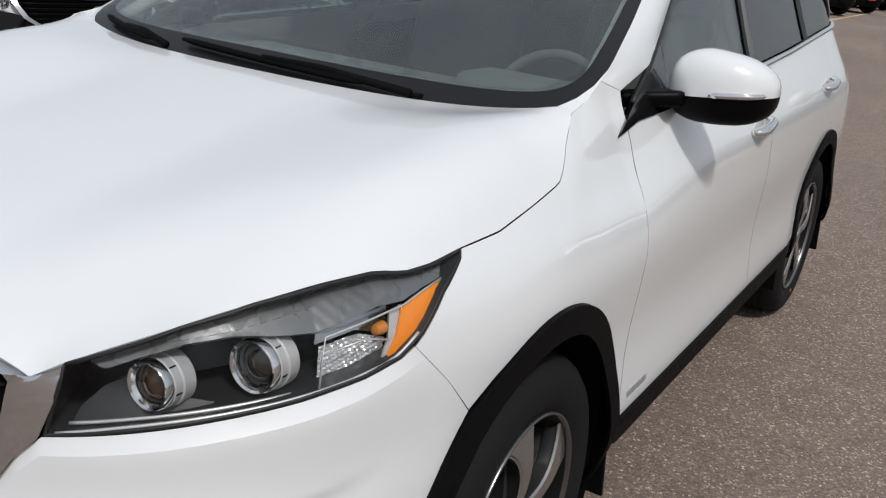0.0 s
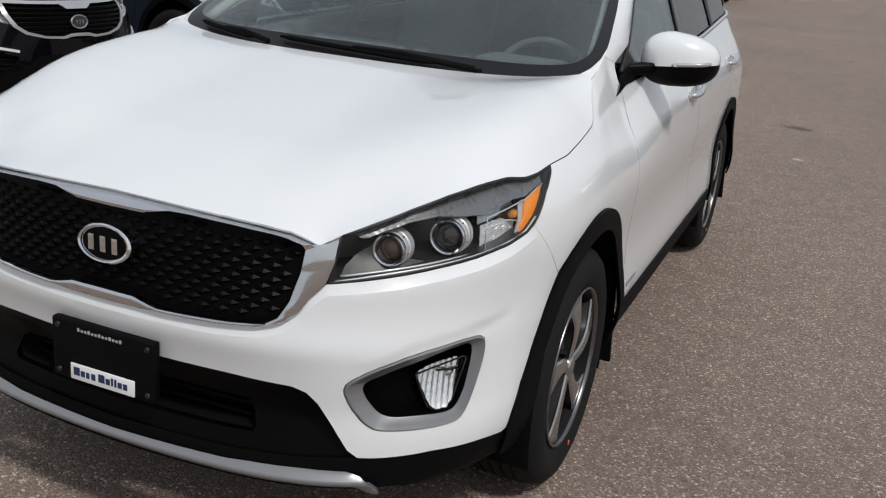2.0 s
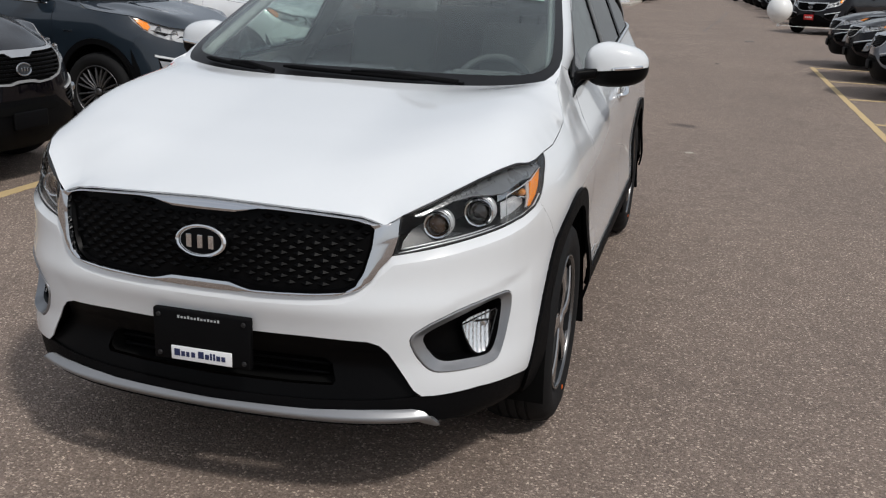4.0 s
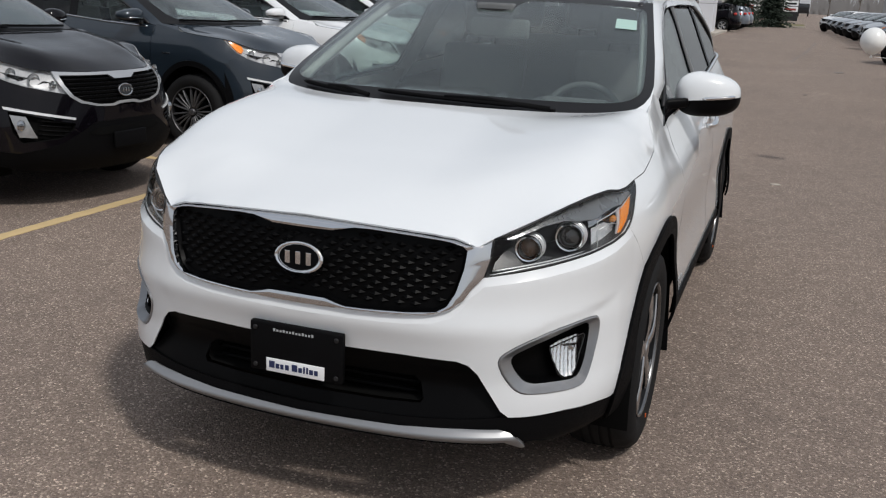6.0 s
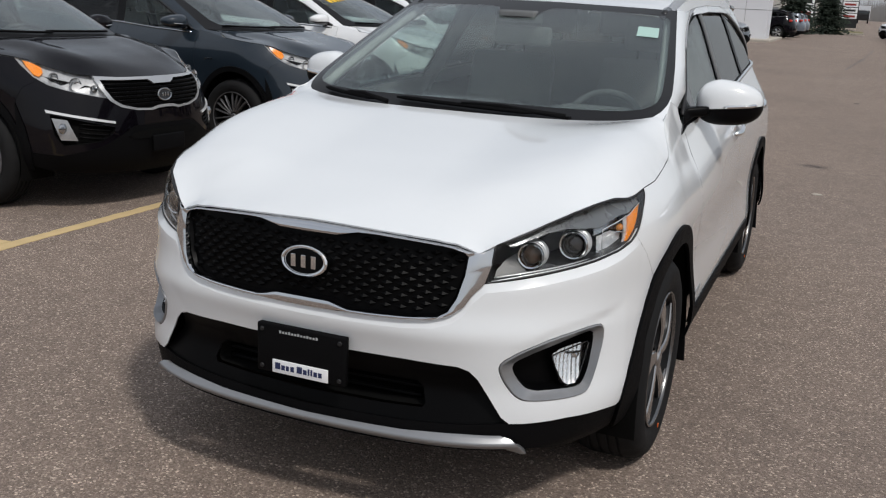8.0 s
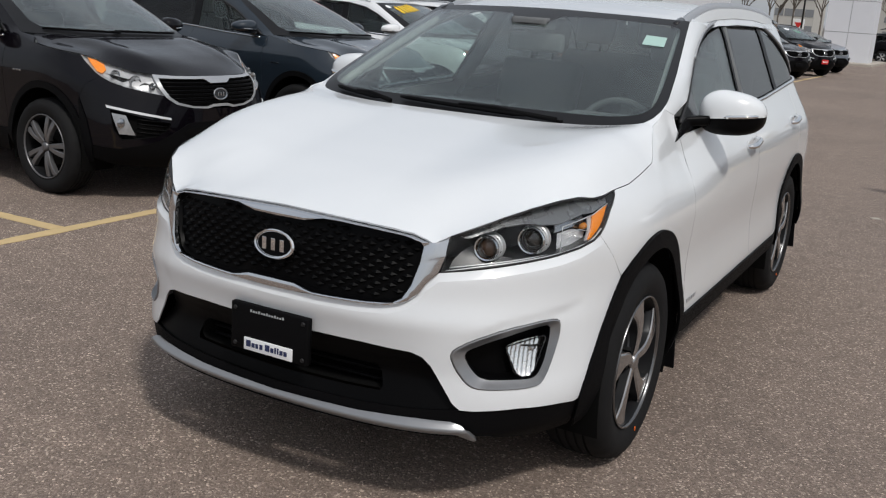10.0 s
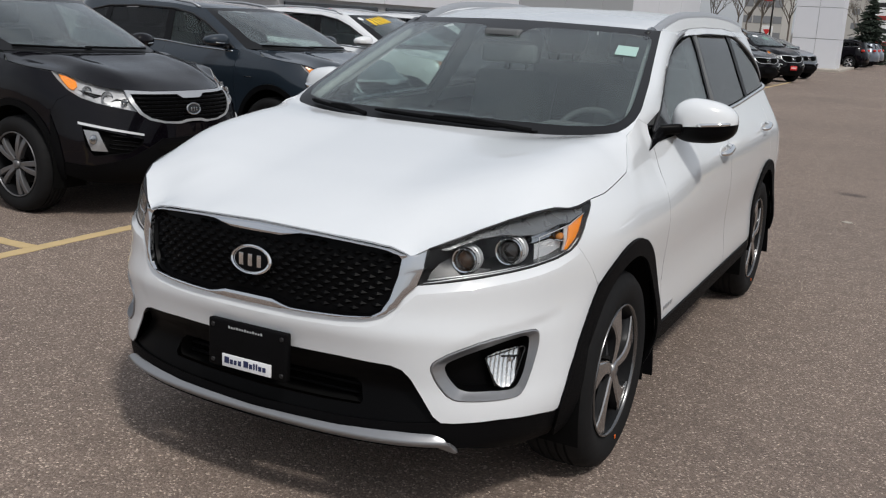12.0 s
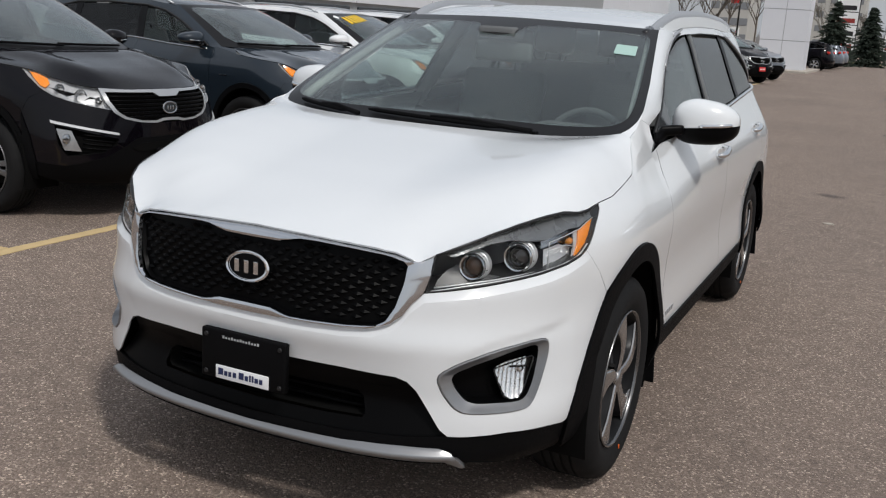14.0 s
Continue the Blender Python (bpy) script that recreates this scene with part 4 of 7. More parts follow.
    part("cowl", bm, CLADDING, root, "black plastic cowl under the windshield")
    # side windows
    def window(name, s0, s1, mat_g, lean0=0.0, lean1=0.0):
        top = [(s, float(np.interp(s, [p[0] for p in dlo_top], [p[1] for p in dlo_top])) - .018) for s in np.linspace(s0 + lean0, s1 + lean1, 10)]
        low = [(s, float(np.interp(s, [p[0] for p in dlo_low[::-1]], [p[1] for p in dlo_low[::-1]])) + .012) for s in np.linspace(s1, s0, 10)]
        for p in car.pair(name, [top + low], mat_g, thick=0.004, lift=-0.008):
            p.visible_shadow = False
    window("front_window", 2.32, 3.14, SIDE_GLASS, .02, .10)
    window("rear_window", 3.22, 4.06, TINT_GLASS, .10, .02)
    window("quarter_window", 4.12, 4.84, TINT_GLASS, .02, -.06)
    # black pillars between the panes
    car.pair("b_pillar", [[(3.23, 1.575), (3.335, 1.575), (3.225, 1.192), (3.13, 1.190)]], PILLAR_BLACK, thick=.006, lift=-.003, label="gloss black door pillar")
    car.pair("c_pillar", [[(4.07, 1.566), (4.15, 1.560), (4.13, 1.236), (4.05, 1.233)]], PILLAR_BLACK, thick=.006, lift=-.003, label="gloss black door pillar")
    sail = [(2.09, 1.142), (2.10, 1.178), (2.228, 1.250), (2.33, 1.305), (2.34, 1.152)]
    car.pair("mirror_sail", [sail], GLOSS_BLACK, thick=.008, lift=.001, label="black mirror mounting triangle")
    car.bead("window_surround", dlo_top, .008, RUBBER_SEAL, "black window seal", lift=-.004)
    car.bead("window_trim", [(s, z + .013) for s, z in dlo_top if s > 2.5], .008, SATIN, "bright metal window surround", lift=0.002)
    car.bead("belt_moulding", dlo_low[:-1] + [(2.38, 1.152)], .011, CHROME, "chrome belt moulding", lift=.002)
    # dark inner skin
    skin = [(1.26, .82), (1.40, .88), (1.55, .88), (1.72, .83), (1.87, .74), (1.95, .6), (1.99, .46)] + [(3.74, .46), (3.82, .62), (3.95, .80), (4.12, .88), (4.28, .90), (4.45, .87), (4.62, .78), (4.74, .62), (4.80, .46), (end - .01, .46), (end - .01, 1.13), (4.3, 1.13), (3.0, 1.10), (2.1, 1.06), (1.5, 1.02), (1.30, .98)]
    for l in (np.array(skin), mirrored(skin)):
        part("inner_body", sheet([l], lambda p: sh(p, -.035), .08, .004), DARK, root)
    hl = np.array([(-.60, -.55), (.60, -.55), (.70, -.2), (.72, .20), (.3, .0), (-.3, .0), (-.72, .20), (-.70, -.2)])
    part("engine_cover", sheet([hl], lambda p: hood_fn(p) - (0, 0, .10), .1, .004), DARK, root)
    bm = box(bmesh.new(), (-.70, .1, .26), (.70, 3.6, .42), .05)
    box(bm, (-.56, -.80, .30), (.56, .15, .62), .05)
    part("underbody", bm, DARK, root)
    # wheel wells
    for y in (0, 2.78):
        for sg in (1, -1):
            bm = bmesh.new()
            rings = []
            for x in (.905 * sg, .60 * sg):
                rings.append([bm.verts.new((x, y + .40 * math.cos(a), .365 + .455 * math.sin(a))) for a in np.linspace(-.35, math.pi + .35, 24)])
            for k in range(23):
                bm.faces.new((rings[0][k], rings[0][k + 1], rings[1][k + 1], rings[1][k]))
            bm.faces.new(rings[1])
            part("wheel_well", bm, DARK, root)
    # interior
    bm = bmesh.new()
    box(bm, (-.72, .42, .70), (.72, .98, 1.10), .06)
    box(bm, (-.70, .22, .95), (.70, .70, 1.125), .05)
    box(bm, (.18, .75, 1.0), (.56, .95, 1.155), .06)
    part("dashboard", bm, TRIM_GREY, root, "charcoal dashboard")
    bm = box(bmesh.new(), (-.76, .5, .42), (.76, 3.5, .52), .02)
    part("cabin_floor", bm, TRIM_GREY, root)
    steering_wheel(root, .37, 1.02, 1.03)
    seat(root, .37, 1.45, .72)
    seat(root, -.37, 1.45, .72)
    seat(root, 0, 2.35, .76, 1.3, True)
    part("headliner", sheet([inset(rl, .05)], lambda p: roof_fn(p) - (0, 0, .03), .12, .004), TRIM_LIGHT, root)
    for sg in (1, -1):
        part("pillar_trim", tube(bmesh.new(), [ws(np.array([[sg * .962, v]]))[0] + np.array((-sg * .012, .035, -.035)) for v in np.linspace(.06, .98, 8)], .020, 8), TRIM_LIGHT, root, "light grey inner pillar trim")
        part("pillar_trim", tube(bmesh.new(), [sh([(sg * s, z)])[0] * (.95, 1, 1) for s, z in ((3.17, 1.1), (3.22, 1.3), (3.29, 1.57))], .04, 8), TRIM_GREY, root)
        part("door_card", sheet([np.array([(2.05, 1.14), (3.14, 1.17), (3.14, .5), (2.0, .5)]) * (sg, 1)], lambda p: sh(p, -.07), .1, .004), TRIM_GREY, root)
    q = ws(np.array([[0.0, .80]]))[0]
    bm = box(bmesh.new(), (-.135, -.02, -.042), (.135, .02, .042), .016, Matrix.Translation((.0, q[1] + .11, q[2] - .085)))
    box(bm, (-.085, -.10, -.025), (.085, .03, .025), .012, Matrix.Translation((.0, q[1] + .10, q[2] - .0)))
    part("rear_view_mirror", bm, TRIM_GREY, root, "black inside mirror with sensor housing")
    st = np.array([(.785, .675), (.905, .675), (.905, .775), (.785, .775)])
    part("windshield_sticker", sheet([st], ws, .05, .001, lift=.002), GREEN_LABEL, root, "small pale green sticker on the windshield")
    return root, car, ws, dict(gt=grille_top, gs=grille_side, gl=grille_low, lt=lamp_top, ll=lamp_low, lo=lamp_out, fo=fog_o, fi=fog_i, skin=bumper_fn)


suv, suv_car, suv_ws, suv_o = white_suv()
for wx, wy in ((.787, 0), (-.787, 0), (.787, 2.78), (-.787, 2.78)):
    make_wheel(suv, (wx, wy, .367), 1 if wx > 0 else -1, .369, .240, spoke_forked, .235, SUV_ALLOY, dot=True, phase=.16, lip=RIM_LIP)


# ---- details of the white crossover ----
def plane_bars(root, name, rows, y, material, label, depth=0.0015):
    """Plain flat bars (x0, x1, z0, z1) on an upright face at y; each its own small plate."""
    bm = bmesh.new()
    for x0, x1, z0, z1 in rows:
        box(bm, (x0, y - depth, z0), (x1, y, z1), 0.0004)
    return part(name, bm, material, root, label, smooth=False)


def ring_strip(fn, outer, inner, section, n=200):
    """A moulded ring between two outlines: section holds (share of the way in, height off the surface)."""
    c = np.mean(np.vstack([outer, inner]), 0)

    def polar(l):
        d = np.array(l) - c
        a = np.arctan2(d[:, 1], d[:, 0])
        k = np.argsort(a)
        a, q = a[k], np.array(l)[k]
        return np.r_[a - 2 * np.pi, a, a + 2 * np.pi], np.vstack([q, q, q])
    th = np.linspace(-np.pi, np.pi, n, endpoint=False)
    loops = []
    for l in (outer, inner):
        a, q = polar(resample(np.array(l), .004))
        loops.append(np.stack([np.interp(th, a, q[:, 0]), np.interp(th, a, q[:, 1])], 1))
    bm = bmesh.new()
    cols = [[bm.verts.new(v) for v in fn(loops[0] + (loops[1] - loops[0]) * t, h)] for t, h in section]
    for p, q in zip(cols, cols[1:]):
        for i in range(n):
            bm.faces.new((p[i], p[(i + 1) % n], q[(i + 1) % n], q[i]))
    bmesh.ops.recalc_face_normals(bm, faces=bm.faces[:])
    return sharpen(bm, 40)


def suv_front():
    root, car, sh, o = suv, suv_car, suv_car.shell, suv_o
    bf = o["skin"]
    mesh_half = [(0, .914), (.098, .915), (.128, .920), (.159, .928), (.214, .929), (.296, .925), (.423, .916), (.477, .904), (.491, .890), (.483, .840), (.462, .773), (.439, .734), (.409, .717), (.332, .710), (.221, .706), (.152, .705), (.122, .711), (.089, .720), (0, .721)]
    chrome_half = [(0, .940), (.215, .934), (.369, .925), (.456, .916), (.497, .903), (.519, .893), (.544, .903), (.562, .916), (.556, .873), (.535, .815), (.504, .784), (.481, .749), (.450, .724), (.402, .707), (.315, .699), (.201, .696), (0, .694)]
    # the chrome band: sections from the outer to the inner outline
    def run(line, corners, n):
        line = np.array(line)
        k = [int(np.argmin(np.hypot(*(line - c).T))) for c in corners]
        out = []
        for a, b, m in zip([0] + k, k + [len(line) - 1], n):
            q = line[a:b + 1]
            d = np.r_[0, np.cumsum(np.linalg.norm(np.diff(q, axis=0), axis=1))]
            t = np.linspace(0, d[-1], m, endpoint=False)
            out.append(np.stack([np.interp(t, d, q[:, 0]), np.interp(t, d, q[:, 1])], 1))
        return np.vstack(out + [line[-1:]])
    steps = (70, 34, 60)
    ho = run(chrome_half, [(.562, .916), (.481, .749)], steps)
    hi = run(mesh_half, [(.491, .890), (.439, .734)], steps)
    top = np.clip((np.arange(len(ho)) - steps[0] + 6) / 16, 0, 1)[:, None]
    wing = .012 * np.clip((np.arange(len(ho)) - steps[0] + 14) / 16, 0, 1)[:, None]
    bm = bmesh.new()
    cols = []
    for t, e in [(0, -.03)] + [(t, 0) for t in np.linspace(0, 1, 8)] + [(1, -.012)]:
        half_p = ho + (hi - ho) * t
        lift = (-.004 * (1 - top) - .002 * top) * (1 - t) + (.004 * (1 - top) + .002 * top) * t + (.036 - .020 * top) * t * (1 - t) + wing * (1 - np.clip((half_p[:, 1:] - .76) / .15, 0, 1)) + e
        rows = [np.vstack([sh(p[None], float(l)) for p, l in zip(half_p, lift[:, 0])])]
        full = np.vstack([rows[0], (rows[0] * (-1, 1, 1))[::-1][1:-1]])
        cols.append([bm.verts.new(p) for p in full])
    for a, b in zip(cols, cols[1:]):
        for i in range(len(a)):
            j = (i + 1) % len(a)
            bm.faces.new((a[i], a[j], b[j], b[i]))
    bmesh.ops.recalc_face_normals(bm, faces=bm.faces[:])
    part("grille_surround", sharpen(bm, 50), CHROME_GRILLE, root, "chrome grille surround with centre notches")
    grille = pocket(lambda p, q: sh(p, q - .006), inset(both(mesh_half), -.002), .012, "grille", GRILLE_BLACK, root, .04, "black quilted mesh grille")
    # quilted ledges
    bm = bmesh.new()
    v = [bm.verts.new(p) for p in ((-.018, 0, 0), (0, -.009, -.003), (.018, 0, 0), (0, -.002, .006), (0, -.001, -.010))]
    for f in ((0, 1, 3), (1, 2, 3), (0, 4, 1), (1, 4, 2)):
        bm.faces.new([v[i] for i in f])
    me = bpy.data.meshes.new("grille_ledge")
    bm.to_mesh(me)
    bm.free()
    me.materials.append(GRILLE_BLACK)
    hole = inset(both(mesh_half), .016)
    rowsz = np.arange(.712, .92, .0165)
    for i, z in enumerate(rowsz):
        for k in range(-12, 13):
            s = (k + .5 * (i % 2)) * .047
            if not inside(hole, np.array([[s, z]]))[0]:
                continue
            if (s / .078) ** 2 + ((z - .826) / .055) ** 2 < 1:
                continue
            a, b, c = sh([(s, z), (s + .01, z), (s, z + .01)], -.014)
            ob = new("grille_ledge", me)
            x = Vector(b - a).normalized()
            zz = Vector(c - a).normalized()
            y = zz.cross(x).normalized()
            m = Matrix((x, y, x.cross(y))).transposed().to_4x4()
            ob.matrix_basis = Matrix.Translation(a) @ m
            ob.parent = grille
    # emblem: an oval badge with plain bars
    c = sh([(0, .826)])[0]
    em = turned(aim((0, c[1] - .004, c[2]), (0, -1, .12)), [(.0, -.02), (.068, -.02), (.069, .004), (.064, .008), (.059, .006), (.058, .002), (0, .002)])
    for v in em.verts:
        v.co.x, v.co.z = v.co.x * 1.14, c[2] + (v.co.z - c[2]) * .66
    badge = part("emblem", em, CHROME, root, "oval chrome badge")
    em = turned(aim((0, c[1] - .004, c[2]), (0, -1, .12)), [(.0, .0045), (.055, .0035), (.058, .0)])
    for v in em.verts:
        v.co.x, v.co.z = v.co.x * 1.14, c[2] + (v.co.z - c[2]) * .66
    part("badge_face", em, GRILLE_BLACK, badge, "black badge face")
    for x in (-.034, 0.0, .034):
        part("badge_bar", box(bmesh.new(), (x - .008, c[1] - .013, c[2] - .019), (x + .008, c[1] - .007, c[2] + .019), .001), CHROME, badge)
    # lower grille, valance, skid
    low_half = [(0, .570), (.315, .572), (.473, .567), (.505, .556), (.531, .530), (.565, .474), (.598, .417), (.620, .399), (.496, .387), (.317, .376), (0, .369)]
    slot_half = [(0, .485), (.251, .488), (.357, .488), (.377, .473), (.387, .429), (.377, .415), (.251, .409), (0, .405)]
    lower = part("lower_grille", sheet([inset(both(low_half), -.008), both(slot_half)], lambda p: bf(p, -.012 - .03 * np.clip((p[:, 1] - .38) / .1, 0, 1) * np.clip((.56 - p[:, 1]) / .06, 0, 1)), .03, .004), GRILLE_BLACK, root, "black lower air intake panel")
    pocket(lambda p, out: bf(p, out - .04), both(slot_half), .10, "intake_recess", DARK, lower)
    for z in (.43, .46):
        l = [(s, z) for s in np.linspace(-.37, .37, 30)]
        part("intake_bar", tube(bmesh.new(), bf(np.array(l), -.075), .006, 6), CLADDING, lower)
    val_half = [(0, .368), (.317, .375), (.496, .386), (.620, .397), (.786, .401), (.929, .392), (1.003, .386), (1.022, .402), (1.027, .313), (1.058, .263), (.906, .257), (.707, .308), (.501, .307), (0, .305)]
    car.on("valance", [both(val_half)], CLADDING, thick=.006, label="black grained lower bumper valance")
    skid_half = [(0, .346), (.319, .350), (.498, .359), (.598, .359), (.629, .349), (.672, .304), (.664, .300), (.640, .304), (.597, .309), (.500, .311), (.323, .311), (0, .312)]
    part("skid_plate", sheet([both(skid_half)], lambda p: sh(p, .004 + .020 * np.clip((.353 - p[:, 1]) / .018, 0, 1) - .034 * np.clip((.333 - p[:, 1]) / .03, 0, 1) * np.clip((.66 - np.abs(p[:, 0])) / .04, 0, 1)), .009, .012), SATIN_DARK, root, "satin silver skid plate lip")
    # fog lamps
    fog = [(.751, .588), (.793, .598), (.880, .611), (.889, .603), (.876, .563), (.852, .503), (.836, .489), (.803, .488), (.785, .500), (.760, .558)]
    fog_bowl = [(.760, .585), (.795, .594), (.876, .602), (.882, .596), (.874, .563), (.850, .505), (.836, .491), (.806, .491), (.790, .503), (.768, .556)]
    for sg in (1, -1):
        fo, fi, fl = (np.array(p) * (sg, 1) for p in (o["fo"], o["fi"], fog))
        bez = part("fog_lamp_bezel", ring_strip(bf, inset(fo, .001), fi, [(0, -.012), (0, -.003), (.05, .003), (.14, .004), (.24, .001), (.5, -.008), (.85, -.019), (1, -.022), (1, -.034)]), SATIN_DARK, root, "satin silver fog lamp bezel")
        pocket(lambda p, q: bf(p, q - .022), fi, .050, "fog_recess", GRILLE_BLACK, bez)
        part("fog_lamp", sheet([np.array(fog_bowl) * (sg, 1)], lambda p: bf(p, -.050 - .28 * (p[:, 1] - .55) + 2.2 * ((np.abs(p[:, 0]) - .825) ** 2 + .5 * (p[:, 1] - .55) ** 2) + .007 * np.abs(((np.abs(p[:, 0]) - .25 * p[:, 1]) * 62) % 1 - .5)), .0045, .0), FOG_REFLECTOR, bez, "clear fog lamp with chrome reflector", smooth=False)
        part("fog_lens", sheet([inset(fl, -.003)], lambda p: bf(p, -.030), .03, .003), LAMP_GLASS, bez).visible_shadow = False
        q = bf(np.array([(sg * .846, .571)]), -.046)[0]
        part("fog_bulb", turned(aim(q, (0, -1, 0)), [(0, .010), (.007, .009), (.010, .004), (.010, -.012)], 16), CHROME, bez)
        part("bulb_shield", tube(bmesh.new(), bf(np.array([(.810, .583), (.845, .580), (.880, .575)]) * (sg, 1), -.044), .003, 6), GLOSS_BLACK, bez)
        part("fog_rim", tube(bmesh.new(), bf(np.vstack([fl, fl[:1]]), -.032), .0022, 6), GLOSS_BLACK, bez)
    # headlights
    out_half = np.array([(.566, .923), (.724, .980), (.824, 1.003), (.944, 1.018), (1.025, 1.022), (1.098, 1.015), (1.149, 1.017), (1.234, 1.027), (1.223, 1.012), (1.161, .976), (1.105, .924), (1.057, .895), (.990, .878), (.886, .862), (.771, .848), (.638, .830), (.540, .816)])
    for sg in (1, -1):
        ol = inset(out_half * (sg, 1), .002)
        head = pocket(sh, ol, .15, "headlight", LAMP_FIN, root, .05, "clear headlight with projector lenses and amber marker")
        cov = part("lens_cover", sheet([ol], sh, .035, .003, lift=.0), LAMP_GLASS, head, "clear headlight cover")
        cov.visible_shadow = False
        part("lamp_seal", tube(bmesh.new(), sh(np.vstack([resample(ol, .03), ol[:1]]), -.002), .0035, 6), RUBBER_SEAL, head)
        low = np.array([(.556, .821), (.645, .837), (.771, .853), (.887, .866), (.985, .881), (1.052, .898), (1.098, .926)]) * (sg, 1)
        part("lens_edge", tube(bmesh.new(), sh(curve(low, 40), -.004), .0028, 6), LAMP_SATIN, head, "pale edge of the headlight cover")
        # ribbed light guide under the upper edge, leaning back
        def guide(p, up=0.0):
            s, z = np.abs(p[:, 0]), p[:, 1]
            h = z - np.interp(s, [.597, .660, .724, .792, .864, .916, 1.026, 1.053], [.915, .929, .949, .957, .953, .951, .977, .992])
            return sh(p, up - .013 - .55 * np.clip(h, 0, .06) - .0022 * np.abs((h * 150) % 1 - .5))
        brow = np.array([(.590, .925), (.639, .944), (.735, .977), (.835, .999), (.944, 1.012), (1.025, 1.015), (1.098, 1.009), (1.149, 1.011), (1.200, 1.015), (1.172, .993), (1.130, .986), (1.080, .974), (1.026, .974), (.916, .953), (.864, .955), (.792, .960), (.724, .951), (.660, .931), (.619, .915)]) * (sg, 1)
        part("lamp_brow", sheet([brow], guide, .005, .006), BROW, head, "grey translucent light guide")
        for k in range(12):
            s = .70 + .019 * k
            z = float(np.interp(s, [.70, .93], [.953, .985]))
            seg = np.array([(s, z), (s + .012, z + .002), (s + .013, z + .010), (s + .001, z + .008)]) * (sg, 1)
            part("guide_segment", sheet([seg], lambda p: guide(p, .0022), .02, .003), LAMP_PANEL, head, smooth=False)
        for s, z, r, dep in ((.676, .886, .0385, .030), (.824, .906, .0425, .034)):
            q = Vector(sh([(sg * s, z)], -dep)[0])
            d = Vector((sg * .06, -1, .02)).normalized()
            m = aim(q, d)
            part("projector_ring", turned(m, [(r - .009, -.004), (r - .006, .003), (r - .002, .005), (r, .002), (r, -.010), (r - .009, -.010), (r - .009, -.004)], 48), CHROME, head, "bright chrome projector ring")
            part("projector_barrel", turned(m, [(r - .002, -.010), (r + .0015, -.012), (r + .0015, -.026), (r + .004, -.028), (r + .004, -.050), (r - .004, -.054)], 48), LAMP_SATIN, head, "satin silver projector barrel")
            part("projector_lens", turned(m, [(0, .000), (r * .3, -.002), (r * .6, -.008), (r - .009, -.018)], 36), LENS_DARK if r > .04 else LENS_WARM_SHEEN, head, "domed projector lens")
            for k in range(6):
                a = sg * radians(20) + k * math.pi / 3
                slot = box(bmesh.new(), (-.024, -.0012, r + .0008), (-.012, .0012, r + .0024), 0, m @ Matrix.Rotation(a, 4, "X"))
                part("barrel_slot", slot, GLOSS_BLACK, head, smooth=False)
        fin = np.array([(.568, .822), (.580, .846), (.610, .872), (.642, .888), (.690, .868), (.735, .858), (.770, .852), (.734, .843), (.690, .834)]) * (sg, 1)
        part("lamp_fin", sheet([fin], lambda p: sh(p, -.055 + .5 * np.clip(.87 - p[:, 1], 0, .05)), .012, .004), LAMP_FIN, head, "dark grey inner lamp panel")
        part("light_bar", tube(bmesh.new(), sh(curve(np.array([(.568, .826), (.645, .837), (.731, .847), (.810, .855), (.900, .863)]) * (sg, 1), 24), -.026), .003, 6), LAMP_SATIN, head, "thin silver light bar")
        # turn signal: a pebbled bowl under a smooth chamber, then the amber lens
        rnd = np.random.RandomState(5)
        ref = np.array([(.926, .863), (.931, .918), (1.000, .928), (1.055, .913), (1.046, .884)]) * (sg, 1)
        part("signal_reflector", sheet([ref], lambda p: sh(p, -.046 + .0035 * np.abs(((np.abs(p[:, 0]) + .5 * p[:, 1]) * 120) % 1 - .5) + .0035 * np.abs(((p[:, 1] - .3 * np.abs(p[:, 0])) * 140) % 1 - .5) + .0014 * rnd.rand(len(p))), .0030, .0), REFLECTOR, head, "pebbled clear signal reflector", smooth=False)
        top = np.array([(.925, .919), (.931, .942), (1.000, .955), (1.076, .966), (1.068, .934), (1.062, .916), (1.000, .931)]) * (sg, 1)
        part("signal_chamber", sheet([top], lambda p: sh(p, -.050 - .3 * np.clip(p[:, 1] - .93, 0, .04)), .015, .003), CHROME_SOFT, head)
        bulb = sh([(sg * 1.035, .934)], -.030)[0]
        part("signal_bulb", turned(aim(bulb, (0, -1, 0)), [(0, .012), (.008, .009), (.011, .0), (.011, -.012)], 16), AMBER_BULB, head, "amber bulb in the signal chamber")
        mid = np.array([(1.055, .960), (1.080, .966), (1.064, .922), (1.041, .889), (1.030, .884), (1.048, .920)]) * (sg, 1)
        part("signal_divider", sheet([mid], lambda p: sh(p, -.022), .015, .004), LAMP_SATIN, head)
        amb = np.array([(1.078, .964), (1.130, .980), (1.170, .988), (1.186, .983), (1.158, .950), (1.098, .904), (1.058, .887), (1.040, .889), (1.063, .924)]) * (sg, 1)
        part("amber_marker", sheet([amb], lambda p: sh(p, -.016 - .002 * np.abs((p[:, 1] * 60) % 1 - .5)), .010, .01), AMBER, head, "amber side marker lens")
        for line in ([(.918, .860), (.924, .910), (.931, .944), (1.000, .956), (1.080, .968), (1.130, .982), (1.174, .991)], [(.918, .859), (.985, .868), (1.040, .879)], [(.925, .919), (1.000, .931), (1.044, .922)]):
            part("signal_frame", tube(bmesh.new(), sh(np.array(line) * (sg, 1), -.013), .0018, 6), LAMP_SATIN, head)
